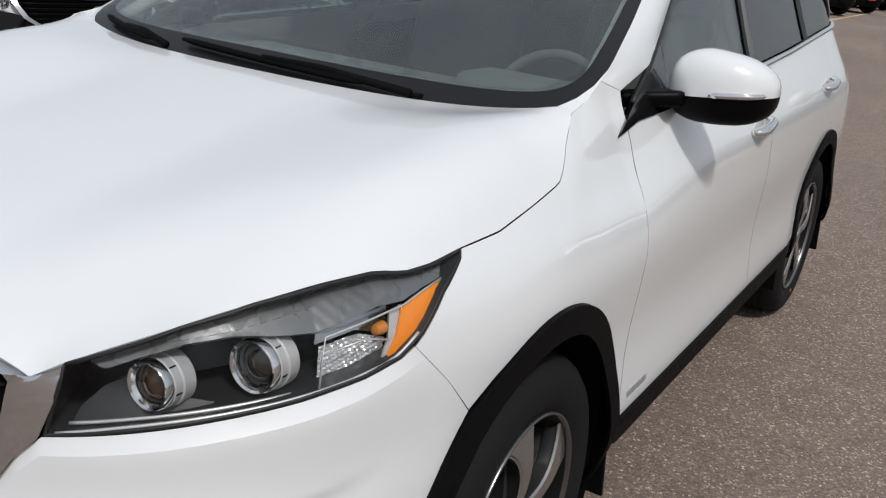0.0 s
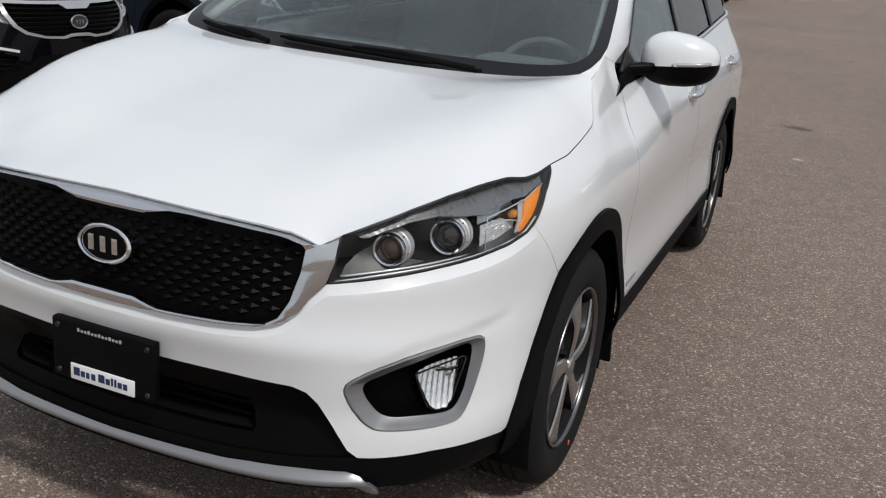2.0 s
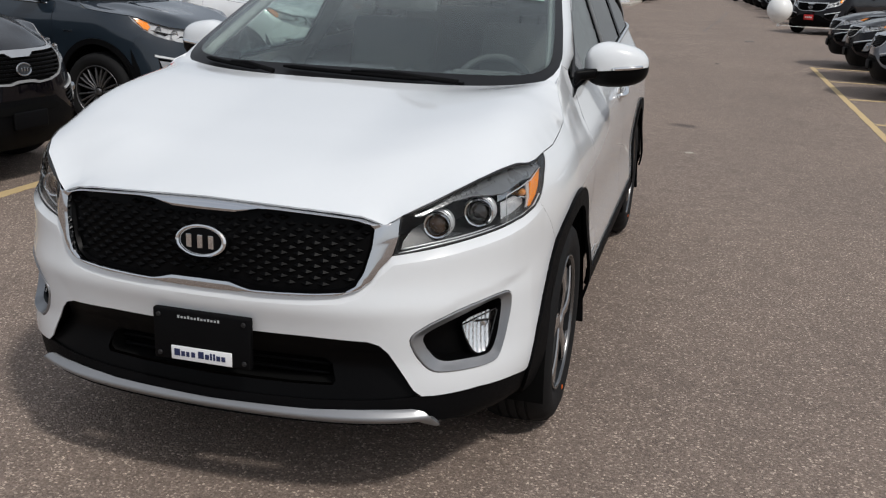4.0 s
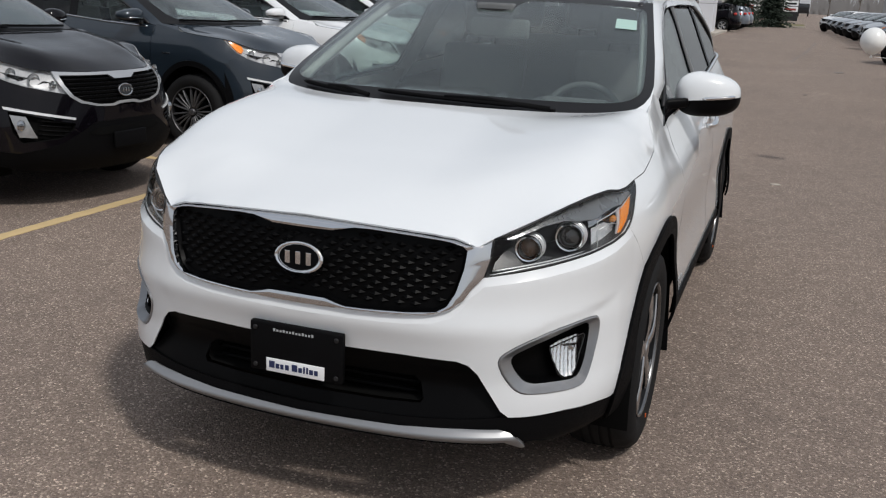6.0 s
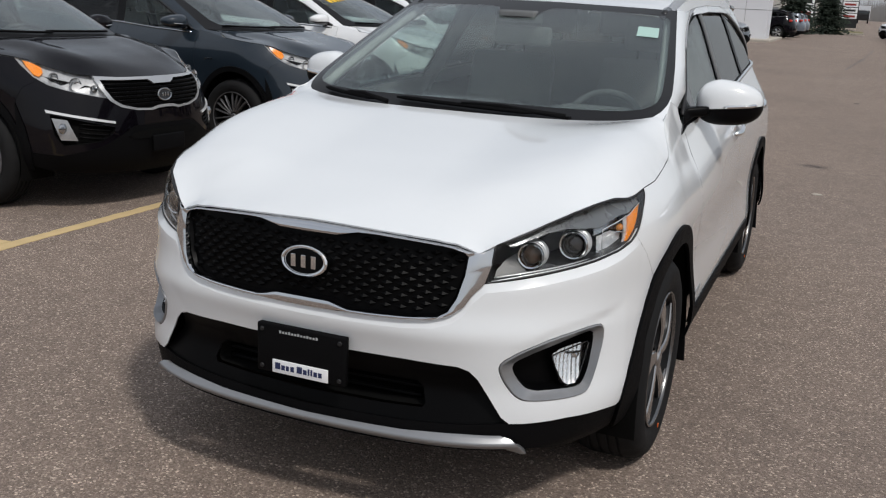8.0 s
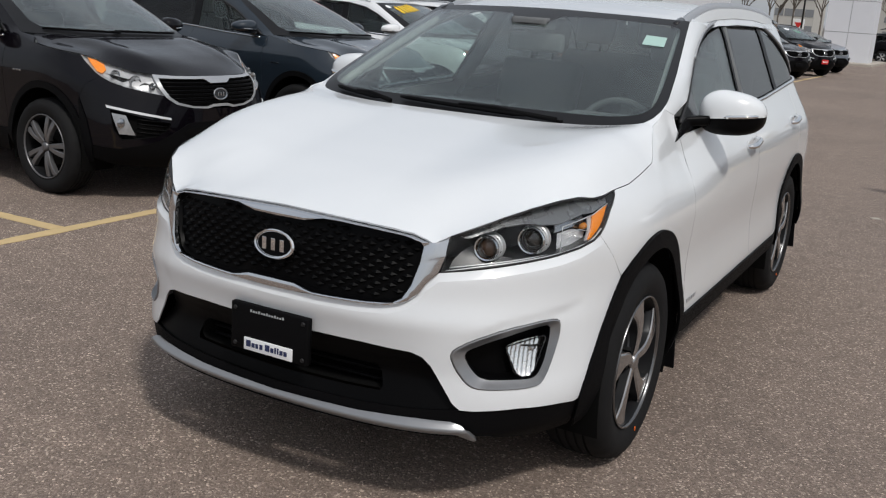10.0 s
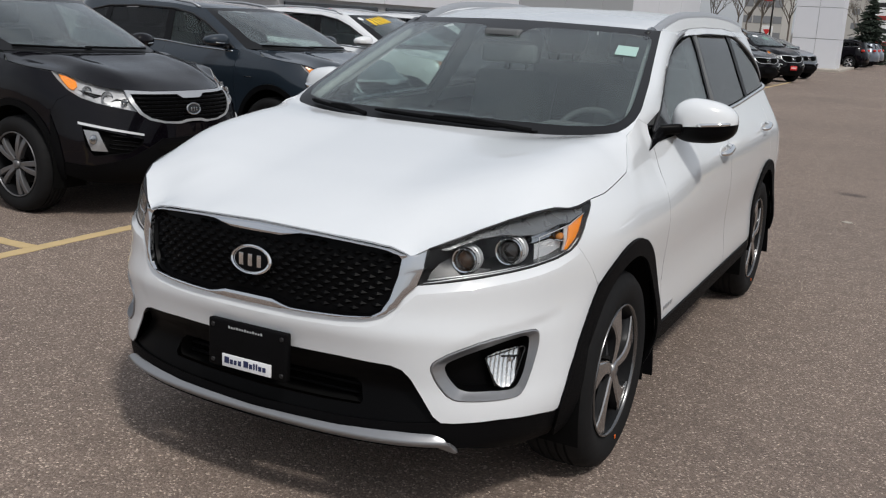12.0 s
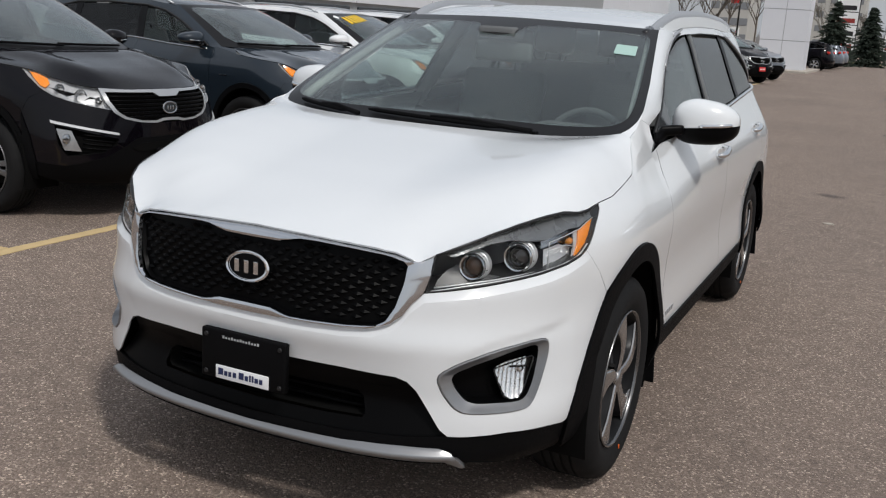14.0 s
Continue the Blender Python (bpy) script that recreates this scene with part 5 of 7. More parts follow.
    # plate holder: frame with plain bars in place of writing
    hold = part("plate_holder", box(bmesh.new(), (-.154, -.978, .462), (.152, -.955, .617), .006), CLADDING, root, "black plastic dealer plate holder with white strip")
    for x in (-.135, .133):
        for z in (.480, .598):
            part("plate_lug", turned(aim((x, -.979, z), (0, -1, 0)), [(0, .004), (.006, .003), (.008, -.002)], 12), RUBBER_SEAL, hold)
    part("plate_strip", box(bmesh.new(), (-.097, -.982, .466), (.096, -.9775, .508), .002), WHITE_PLASTIC, hold, "white strip with dark blue marks")
    bars = [(-.086, -.068, .479, .500), (-.064, -.052, .479, .494), (-.048, -.038, .479, .494), (-.032, -.020, .479, .495), (-.010, .008, .479, .500), (.012, .024, .479, .494), (.028, .034, .479, .499), (.038, .044, .479, .499), (.048, .060, .479, .494), (.064, .076, .479, .494)]
    for b in bars:
        plane_bars(hold, "mark", [b], -.982, NAVY, "")
    for k in range(13):
        x = -.074 + k * .0105
        plane_bars(hold, "mark", [(x, x + .0062, .594, .600 if k % 3 else .6025)], -.978, GREY_PRINT, "")


GRILLE_BLACK = mat("satin_black_grille", (0.002, 0.002, 0.0023), 0.4, spec=0.09)
# brown base paints in a warm reflection on the smaller lens
LENS_WARM_SHEEN = mat("projector_glass_warm_sheen", (0.055, 0.028, 0.014), 0.08, 0.0, 0.6, 0.7, 40.0)
BROW = mat("grey_light_guide", (0.17, 0.175, 0.18), 0.25, 0.45, 0.6, 0.35, 14.0, 0.2, 80.0)
LAMP_SATIN = mat("satin_silver_lamp_barrel", (0.62, 0.63, 0.64), 0.34, 0.45, 0.2, 0.05, 30.0)
LAMP_PANEL = mat("pale_grey_lamp_panel", (0.15, 0.153, 0.158), 0.3, 0.3, 0.4, 0.1, 20.0)
LAMP_FIN = mat("dark_grey_lamp_panel", (0.022, 0.023, 0.025), 0.35, 0.0, 0.2, 0.2, 30.0)
CHROME_SOFT = mat("satin_chrome", (0.46, 0.47, 0.48), 0.22, 1.0)
LENS_DARK = mat("projector_glass", (0.02, 0.017, 0.015), 0.03, 0.0, 1.0)
AMBER_BULB = mat("amber_bulb_glass", (0.55, 0.20, 0.03), 0.15, 0, 0.5)
GREY_PRINT = mat("pale_grey_print", (0.42, 0.43, 0.44), 0.5)
NAVY = mat("navy_print", (0.02, 0.03, 0.09), 0.5)
suv_front()


def suv_sides():
    root, sh = suv, suv_car.shell
    for sg in (1, -1):
        # mirror: white cap over a black base, on a black arm
        hold = new("side_mirror")
        hold.parent = root
        lo, hi = (.812, .715, 1.120), (1.072, .875, 1.316)
        bm = egg(lo, hi, 2.7)
        for v in bm.verts:
            t = (v.co.x - .812) / .26
            v.co.z = 1.203 + (v.co.z - 1.203) * (1.0 - .30 * max(0, t - .35)) if v.co.z > 1.203 else 1.203 + (v.co.z - 1.203) * (.95 - .15 * t)
            v.co.y += .05 * t * t
        cap = bm.copy()
        bmesh.ops.bisect_plane(cap, geom=cap.verts[:] + cap.edges[:] + cap.faces[:], plane_co=(.93, 0, 1.203), plane_no=(-.10, 0, 1), clear_inner=True)
        bmesh.ops.bisect_plane(bm, geom=bm.verts[:] + bm.edges[:] + bm.faces[:], plane_co=(.93, 0, 1.203), plane_no=(-.10, 0, 1), clear_outer=True)
        for b in (cap, bm):
            if sg < 0:
                bmesh.ops.transform(b, matrix=Matrix.Diagonal((-1, 1, 1, 1)), verts=b.verts[:])
                bmesh.ops.reverse_faces(b, faces=b.faces[:])
        part("mirror_cap", cap, WHITE, hold, "white mirror cap")
        part("mirror_base", bm, GRILLE_BLACK, hold, "gloss black mirror base")
        line = []
        for t in np.linspace(0, 1, 12):
            x = .93 + .138 * t
            line.append((sg * x, .712 + .05 * ((x - .79) / .278) ** 2 + .085 * max(0, (t - .55) / .45) ** 2.4, 1.208 + .10 * (x - .93)))
        part("mirror_signal", tube(bmesh.new(), line, [.003] + [.008] * 9 + [.006, .003], 8), CHROME, hold, "silver turn signal strip")
        bm = box(bmesh.new(), (.0, -.045, -.020), (.16, .045, .020), .014)
        for v in bm.verts:
            v.co = Vector((.715 + v.co.x * 1.0, .66 + v.co.y + v.co.x * .6, 1.170 + v.co.z + v.co.x * .12))
            v.co.x *= sg
        if sg < 0:
            bmesh.ops.reverse_faces(bm, faces=bm.faces[:])
        part("mirror_arm", bm, GRILLE_BLACK, hold)
        part("mirror_glass", box(bmesh.new(), (min(sg * .83, sg * 1.0), .874, 1.15), (max(sg * .83, sg * 1.0), .882, 1.265), .001), CHROME, hold)
        foot = np.array([(1.965, 1.118), (2.09, 1.140), (2.35, 1.150), (2.34, 1.17), (2.14, 1.20), (2.07, 1.168)]) * (sg, 1)
        part("mirror_foot", sheet([foot], sh, .03, .02, lift=.006), GLOSS_BLACK, hold, "black mirror mounting foot")
        # door handles with their cups
        for s, z in ((3.02, 1.027), (4.20, 1.056)):
            cup = part("handle_cup", egg((-.004, -.075, -.032), (.004, .075, .028), 2.3, 10, 20), WHITE, root)
            a = sh([(sg * s, z)])[0]
            cup.matrix_basis = Matrix.Translation(a - np.array((sg * .0035, 0, 0)))
            line = [(sg * (s + d), z + .006 + .012 * d / .1) for d in np.linspace(-.105, .105, 12)]
            pts = sh(line, .0)
            outs = [.004, .022, .032, .036, .038, .038, .038, .038, .037, .033, .024, .006]
            pts[:, 0] += sg * np.array(outs)
            bm = tube(bmesh.new(), pts, [.008, .012, .014, .015, .015, .015, .015, .015, .015, .014, .012, .008], 10)
            for v in bm.verts:
                v.co.x = sg * abs(v.co.x)
            part("door_handle", bm, CHROME, root, "chrome door handle")
        # mud flaps
        for y0, z0, z1 in ((.446, .205, .60), (3.235, .19, .56)):
            bm = box(bmesh.new(), (.70, y0, z0), (.925, y0 + .012, z1), .004)
            for v in bm.verts:
                v.co.x = sg * (v.co.x - (.024 * (v.co.z - z0) / (z1 - z0) if v.co.x > .8 else 0))
                v.co.y += .05 * (z1 - v.co.z) * .6
            if sg < 0:
                bmesh.ops.reverse_faces(bm, faces=bm.faces[:])
            part("mud_flap", bm, CLADDING, root, "black rubber mud flap", smooth=False)
        # plain marks low on the door
        for k in range(4):
            s = 2.00 + .036 * k
            part("door_badge", sheet([np.array([(s, .482), (s + .026, .482), (s + .026, .497), (s, .497)]) * (sg, 1)], sh, .03, .002, lift=.003), SATIN, root, "", smooth=False)
    # wipers on the glass
    ws = suv_ws
    for (u0, v0), (u1, v1), (pu, pv) in (((-.34, .042), (.40, .016), (.56, -.006)), ((-.82, .038), (-.47, .016), (-.38, -.006))):
        w = new("wiper")
        w.parent = root
        us, vs = np.linspace(u0, u1, 14), np.linspace(v0, v1, 14)
        p = ws(np.stack([us, vs], 1))
        p[:, 2] += .012
        p[:, 1] -= .010
        part("wiper_blade", tube(bmesh.new(), p, [.005] + [.009] * 12 + [.005], 6), CLADDING, w, "black wiper blade")
        a = ws(np.array([[pu, pv + .01], [(u0 + u1) / 2 * .6 + pu * .4, (v0 + v1) / 2 + .0], [(u0 + u1) / 2, (v0 + v1) / 2]]))
        a[:, 2] += (.014, .020, .020)
        a[:, 1] -= .012
        part("wiper_arm", tube(bmesh.new(), a, [.010, .009, .006], 8), CLADDING, w, "black wiper arm")
    part("washer_nozzle", box(bmesh.new(), (.425, .165, 1.160), (.450, .195, 1.180), .004), CLADDING, root)


suv_sides()


# ---- the other parked cars ----
OTHER_FRONT = [(.05, -.2), (.18, -.14), (.28, -.06), (.36, -.01), (.45, 0), (.55, .01), (.66, .005), (.80, -.005), (.90, -.03), (.97, -.08), (1.02, -.14), (1.6, -.3)]
OTHER_CORNER = [(.16, -.08), (.30, .03), (.45, .05), (.60, .04), (.70, .02), (.85, -.01), (.92, -.05), (1.0, -.13), (1.1, -.18)]
OTHER_SIDE = [(.16, -.10), (.30, -.03), (.40, .0), (.50, -.004), (.62, .0), (.77, 0), (.90, .004), (1.0, -.012), (1.05, -.03), (1.10, -.06), (1.15, -.10), (1.25, -.15), (1.40, -.205), (1.56, -.28), (1.63, -.34)]


def crossover(label, paint, m, low=1.0, grille="bars", marks=None, spokes=spoke_twin, alloy=ALLOY, detail=True, group="", rails=True, stretch=1.0, wheel_rad=.358):
    """A parked crossover or, lowered, a saloon; its nose looks along -y before m. marks: 'price' or 'sticker' on the windshield."""
    root = thing("parked_car", label, "car", m, group)
    nb = 2.64 * stretch
    sh0 = Shell(.915, .98, .08, 2.4, .70, nb + .20, OTHER_FRONT, OTHER_CORNER, OTHER_SIDE)

    def squash(q):
        q = np.array(q, float)
        k = np.clip((q[:, 2] - .62) / .4, 0, 1)
        q[:, 2] = q[:, 2] * (1 - k) + k * (.62 + (q[:, 2] - .62) * low)
        return q

    def sh(p, out=0.0):
        return squash(sh0(p, out))
    sh.s_at, sh.end = sh0.s_at, sh0.end
    car = Car(root, sh, paint, .06 if detail else .10)
    sf, sr, end = sh0.s_at(0), sh0.s_at(nb), sh0.end
    g_out = [(0, .934), (.17, .934), (.358, .933), (.56, .940), (.525, .858), (.468, .780), (.395, .735), (.27, .708), (.13, .700), (.07, .712), (0, .714)]
    g_in = [(0, .885), (.085, .885), (.135, .914), (.35, .915), (.515, .916), (.490, .855), (.440, .787), (.380, .750), (.26, .722), (.14, .716), (.075, .732), (0, .734)]
    lamp = [(.555, .936), (.715, .954), (.906, .994), (1.063, 1.043), (1.142, 1.056), (1.089, 1.008), (.988, .936), (.875, .884), (.755, .851), (.601, .820), (.478, .797), (.530, .858)]
    # bumper cover
    half = [(0, .700), (.13, .698), (.27, .706), (.395, .733), (.468, .778), (.478, .797), (.601, .818), (.755, .849), (.875, .882), (.95, .915), (1.05, .86), (1.10, .76), (1.03, .60), (.99, .43), (.80, .41), (.66, .44), (.53, .475), (.40, .545), (.30, .60), (0, .605)]
    fg0 = np.array([(.862, .690), (.760, .672), (.446, .600), (.460, .560), (.550, .503), (.780, .478), (.835, .55)])
    car.on("bumper_cover", [both(half), fg0, mirrored(fg0)], paint, thick=.005)
    low_half = [(0, .603), (.30, .598), (.40, .543), (.53, .473), (.66, .438), (.80, .408), (.99, .428), (1.0, .33), (.8, .27), (.4, .25), (0, .25)]
    car.on("lower_bumper", [both(low_half)], CLADDING, thick=.005, label="black plastic lower bumper")
    slot = [(0, .565), (.28, .56), (.35, .53), (.30, .505), (0, .50)]
    car.on("intake", [both(slot)], DARK, thick=.004, lift=.006)
    part("plate_bracket", box(bmesh.new(), (-.16, -.935, .40), (.16, -.91, .52), .01), CLADDING, root, "empty black plate bracket")
    car.on("grille_surround", [both(g_out), both(g_in)], SILVER_TRIM, thick=.012, lift=.006, label="silver grille surround", cell=.03)
    gr = pocket(sh, both(g_in), .03, "grille", DARK, root)
    for z in np.arange(.748, .915, .028):
        hit = inside(np.array(both(g_in)), np.array([(s, z) for s in np.linspace(-.5, .5, 81)]))
        ss = np.linspace(-.5, .5, 81)[hit]
        if len(ss) > 4:
            part("grille_bar", tube(bmesh.new(), sh([(s, z) for s in np.linspace(ss[0], ss[-1], 16)], -.008), .0075, 6), GRILLE_BLACK, gr)
    c = sh([(0, .805)])[0]
    em = turned(aim((0, c[1] - .002, c[2]), (0, -1, .1)), [(0, .004), (.058, .004), (.067, .008), (.074, .004), (.074, -.015)])
    for v in em.verts:
        v.co.z = c[2] + (v.co.z - c[2]) * .62
    badge = part("emblem", em, CHROME_SOFT, root, "oval badge")
    em = turned(aim((0, c[1] - .0035, c[2]), (0, -1, .1)), [(0, .0045), (.057, .0045)])
    for v in em.verts:
        v.co.z = c[2] + (v.co.z - c[2]) * .62
    part("badge_face", em, GLOSS_BLACK, badge)
    for x in (-.026, 0, .026):
        part("badge_bar", box(bmesh.new(), (x - .005, c[1] - .012, c[2] - .014), (x + .005, c[1] - .006, c[2] + .014), .001), CHROME_SOFT, badge)
    for sg in (1, -1):
        ol = np.array(lamp) * (sg, 1)
        hl = pocket(sh, ol, .04, "headlight", LAMP_BACK, root, .06, "clear headlight with amber corner")
        part("lens_cover", sheet([ol], sh, .06, .003), LAMP_GLASS, hl).visible_shadow = False
        amb = np.array([(1.092, 1.037), (1.032, 1.024), (.956, .993), (.930, .960), (.950, .935), (.992, .947), (1.06, 1.001)]) * (sg, 1)
        part("amber_marker", sheet([amb], lambda p: sh(p, -.012), .03, .01), AMBER, hl, "amber corner lens")
        for s, z, r in ((.86, .93, .036), (.70, .89, .046), (.57, .86, .026)):
            q = sh([(sg * s, z)], -.026)[0]
            part("reflector_bowl", turned(aim(q, (sg * .2, -1, 0)), [(r, .015), (r * .85, .0), (r * .5, -.012), (0, -.016)], 24), CHROME_SOFT, hl)
        tl = np.array([(.892, .722), (.755, .697), (.446, .640), (.446, .624), (.755, .680), (.885, .702)]) * (sg, 1)
        part("fog_brow", sheet([tl], sh, .03, .012, lift=.010), SKYLIT_TRIM, root, "chrome strip over the fog lamp")
        fg = fg0 * (sg, 1)
        fp = pocket(lambda p, out: sh(p, out + .001), fg, .05, "fog_recess", DARK, root)
        fl = np.array([(.850, .668), (.752, .656), (.690, .515), (.795, .520)]) * (sg, 1)
        part("fog_lamp", sheet([fl], lambda p: sh(p, .004), .03, .01), LAMP_PALE, fp, "clear fog lamp")
        part("fog_bulb", turned(aim(sh([(sg * .775, .60)], .012)[0], (0, -1, 0)), [(0, .012), (.020, .010), (.034, .0), (.036, -.01)], 18), CHROME_SOFT, fp)
        for z in (.51, .54, .57, .60):
            l = [(sg * s, z + (s - .45) * .12) for s in np.linspace(.47, .68, 8)]
            part("fog_bar", tube(bmesh.new(), sh(l, -.012), .006, 6), GRILLE_BLACK, fp)
    # hood
    ys, zs, ks = [-.96, -.88, -.80, -.72, -.5, -.3, -.1, .1, .35], [.90, .935, .972, 1.005, 1.065, 1.105, 1.135, 1.16, 1.185], [.20, .18, .16, .15, .11, .10, .09, .085, .08]

    def hood_fn(p):
        x, y = np.abs(p[:, 0]), p[:, 1]
        z = np.interp(y, ys, zs) - np.interp(y, ys, ks) * (x / .85) ** 3
        z += (.020 * np.exp(-((x - .52 - .16 * y) / .10) ** 2) - .012 * np.exp(-(x / .25) ** 2)) * np.clip((y + .85) / .3, 0, 1)
        return squash(np.stack([p[:, 0], y, z], 1))

    def foot(u):
        return (.77 * u, .03 + .40 * np.abs(u) ** 4, (.62 + (1.165 - .62) * low) + 0 * u)

    def head(u):
        return (.63 * u, .98 + .15 * np.abs(u) ** 2.2, (.62 + (1.560 - .62) * low) - .014 * u * u)
    top = sh([(0, .937), (.09, .937), (.17, .937), (.358, .936), (.54, .942), (.56, .943), (.715, .957), (.906, .997), (1.063, 1.046), (1.142, 1.059)])
    flank = sh([(1.30, 1.075), (1.45, 1.09), (1.58, 1.105)])
    zr = .62 + (1.150 - .62) * low
    back = np.vstack([[(.790, .24, zr)], np.stack(foot(np.linspace(.95, 0, 10)), 1) - (0, .015, 0.004)])
    rp = np.vstack([top, flank, back])
    full = np.vstack([rp[1:, :2], (rp[:, :2] * (-1, 1))[::-1][1:]])
    ed = np.vstack([rp, (rp * (-1, 1, 1))[::-1]])
    part("hood", sheet([inset(full, .003)], harmonic(hood_fn, ed), .06, .006), paint, root)
    # flanks
    belt = lambda s: 1.125 + (s - 1.9) * .05
    pb, pc = sh0.s_at(1.52), sh0.s_at(nb - .12)
    fender = [(.95, .915), (1.0, .945), (1.089, 1.008), (1.142, 1.056), (1.30, 1.073), (1.45, 1.088), (1.58, 1.103), (1.75, 1.135), (1.93, 1.165), (1.93, 1.10), (1.92, .8), (1.88, .45)] + arch(sf, .355, .43, .49, 11, 158, 18) + [(1.10, .76), (1.05, .86)]
    car.pair("front_fender", [fender], paint, gap=.002)
    car.pair("wheel_arch_cladding", [arch(sf, .355, .43, .49, 8, 150, 18) + [(1.10, .76), (1.03, .60), (.99, .43), (1.0, .30), (1.04, .30)] + arch(sf, .355, .38, .44, 172, -5, 18)], CLADDING, thick=.012, lift=.010)
    car.pair("wheel_arch_cladding", [arch(sr, .355, .43, .49, 8, 172, 18) + arch(sr, .355, .38, .44, 172, 8, 18)], CLADDING, thick=.012, lift=.010)
    car.pair("front_door", [[(1.93, 1.15), (1.93, 1.10), (1.92, .8), (1.88, .45), (pb, .45), (pb + .01, belt(pb))]], paint, gap=.002)
    car.pair("rear_door", [[(pb + .01, belt(pb)), (pb, .45), (sr - .46, .45)] + arch(sr, .355, .43, .49, 165, 95, 10) + [(pc + .12, .95), (pc + .12, belt(pc))]], paint, gap=.002)
    car.pair("rear_quarter", [[(pc + .12, belt(pc)), (pc + .12, .95)] + arch(sr, .355, .43, .49, 95, 10, 10) + [(sr + .45, .42), (end, .42), (end, 1.2), (sr + .75, 1.25)]], paint, gap=.002)
    car.pair("rocker_cladding", [[(1.87, .45), (sr - .44, .45), (sr - .46, .28), (1.92, .27)]], CLADDING, thick=.01, lift=.008)
    car.pair("rear_lower_bumper", [[(sr + .43, .42), (end, .42), (end, .28), (sr + .48, .28)]], CLADDING, thick=.01)
    d0, d1 = 2.02, sr + .66
    mid = (d0 + d1) / 2
    dt = [(d0, 1.16), (2.15, 1.225), (2.50, 1.40), (2.72, 1.478), (3.0, 1.522), (mid + .2, 1.535), (pc + .05, 1.515), (pc + .40, 1.44), (d1, 1.32)]
    dlw = [(d1 - .03, 1.30), (pc, 1.225), (pb, 1.185), (2.5, 1.150), (d0, 1.132)]
    dx, dz = [p[0] for p in dt], [p[1] for p in dt]
    lx, lz = [p[0] for p in dlw[::-1]], [p[1] for p in dlw[::-1]]

    def window(name, s0, s1, g, a0, a1):
        t = [(s, float(np.interp(s, dx, dz)) - .016) for s in np.linspace(s0 + a0, s1 + a1, 9)]
        l = [(s, float(np.interp(s, lx, lz)) + .01) for s in np.linspace(s1, s0, 9)]
        for p in car.pair(name, [t + l], g, lift=-.006):
            p.visible_shadow = False
    window("front_window", 2.10, pb - .03, SIDE_GLASS, .06, .05)
    window("rear_window", pb + .05, pc - .02, TINT_GLASS, .05, .0)
    window("quarter_window", pc + .05, d1 - .06, TINT_GLASS, 0, -.04)
    car.pair("b_pillar", [[(pb + .015, 1.53), (pb + .11, 1.535), (pb + .06, 1.185), (pb - .04, 1.182)]], PILLAR_BLACK, thick=.006, lift=-.002)
    car.pair("c_pillar", [[(pc - .03, 1.518), (pc + .06, 1.513), (pc + .06, 1.228), (pc - .03, 1.222)]], PILLAR_BLACK, thick=.006, lift=-.002)
    car.bead("window_seal", dt, .012, RUBBER_SEAL)
    car.bead("belt_moulding", dlw, .010, CHROME_SOFT)
    cant = [(2.62, 1.455)] + [p for p in dt if p[0] > 2.6] + [(d1, 1.30), (sr + .78, 1.26), (sr + .95, 1.25), (sr + .95, 1.42), (sr + .7, 1.54), (pc, 1.585), (mid, 1.59), (3.0, 1.575), (2.62, 1.535)]
    car.pair("roof_side", [cant], paint, thick=.006)
    car.pair("rear_window", [[(sr + .95, 1.25), (end - .001, 1.22), (end - .001, 1.5), (sr + .9, 1.5)]], TINT_GLASS)
    ws = windshield_fn(foot, head, .03)
    zz, ss = np.array(dz[:5]), np.array(dx[:5])
    z0, z1 = .62 + (1.165 - .62) * low, .62 + (1.56 - .62) * low
    for sg in (1, -1):
        pa, pq = [], []
        for w in ws(np.stack([np.ones(9), np.linspace(0, 1, 9)], 1)):
            t = max(0, min(1, (w[2] - z0) / (z1 - z0)))
            zt = 1.16 + (1.515 - 1.16) * t ** .9
            q = sh([(float(np.interp(zt, zz, ss)), zt)])[0]
            pa.append((sg * w[0], w[1], w[2]))
            pq.append((sg * q[0], q[1], q[2]))
        pa.insert(0, (sg * .79, .235, zr))
        pq.insert(0, tuple(sh([(sg * 1.62, 1.108)])[0]))
        strip("a_pillar", pa, pq, paint, root, n=3, bow=.012)
    ry, rz = [.9, .98, 1.1, 1.3, 1.7, 2.1, 2.5, 2.9, 3.3], [1.55, 1.562, 1.582, 1.602, 1.622, 1.625, 1.610, 1.575, 1.52]

    def roof_fn(p):
        x, y = np.abs(p[:, 0]), p[:, 1]
        yy = y - .15 * (x / .63) ** 2.2 * np.clip((1.7 - y) / .6, 0, 1)
        return squash(np.stack([p[:, 0], y, np.interp(yy, ry, rz) - .03 * (x / .62) ** 2 - .03 * np.clip((x - .5) / .12, 0, 1.3) ** 2], 1))
    u = np.linspace(-1, 1, 15)
    hx, hy, _ = head(u)
    ye = nb + .40
    rl = np.vstack([np.stack([hx * .985, hy + .004], 1), [(.632, 1.4), (.632, 2.2), (.615, ye - .2), (.58, ye)], [(-.58, ye), (-.615, ye - .2), (-.632, 2.2), (-.632, 1.4)]])
    part("roof", sheet([rl], roof_fn, .12, .006), paint, root)
    if rails:
        for sg in (1, -1):
            pts = [(sg * .575, y, roof_fn(np.array([[.575, y]]))[0][2] + h) for y, h in ((1.25, 0), (1.38, .03), (1.7, .04), (2.2, .04), (2.7, .03), (2.85, 0))]
            part("roof_rail", tube(bmesh.new(), pts, .014, 8), SATIN if paint is not BLACK_PAINT else GLOSS_BLACK, root)
    fr = [(-1, 0), (0, 0), (1, 0), (1, .5), (1, 1), (0, 1), (-1, 1), (-1, .5)]
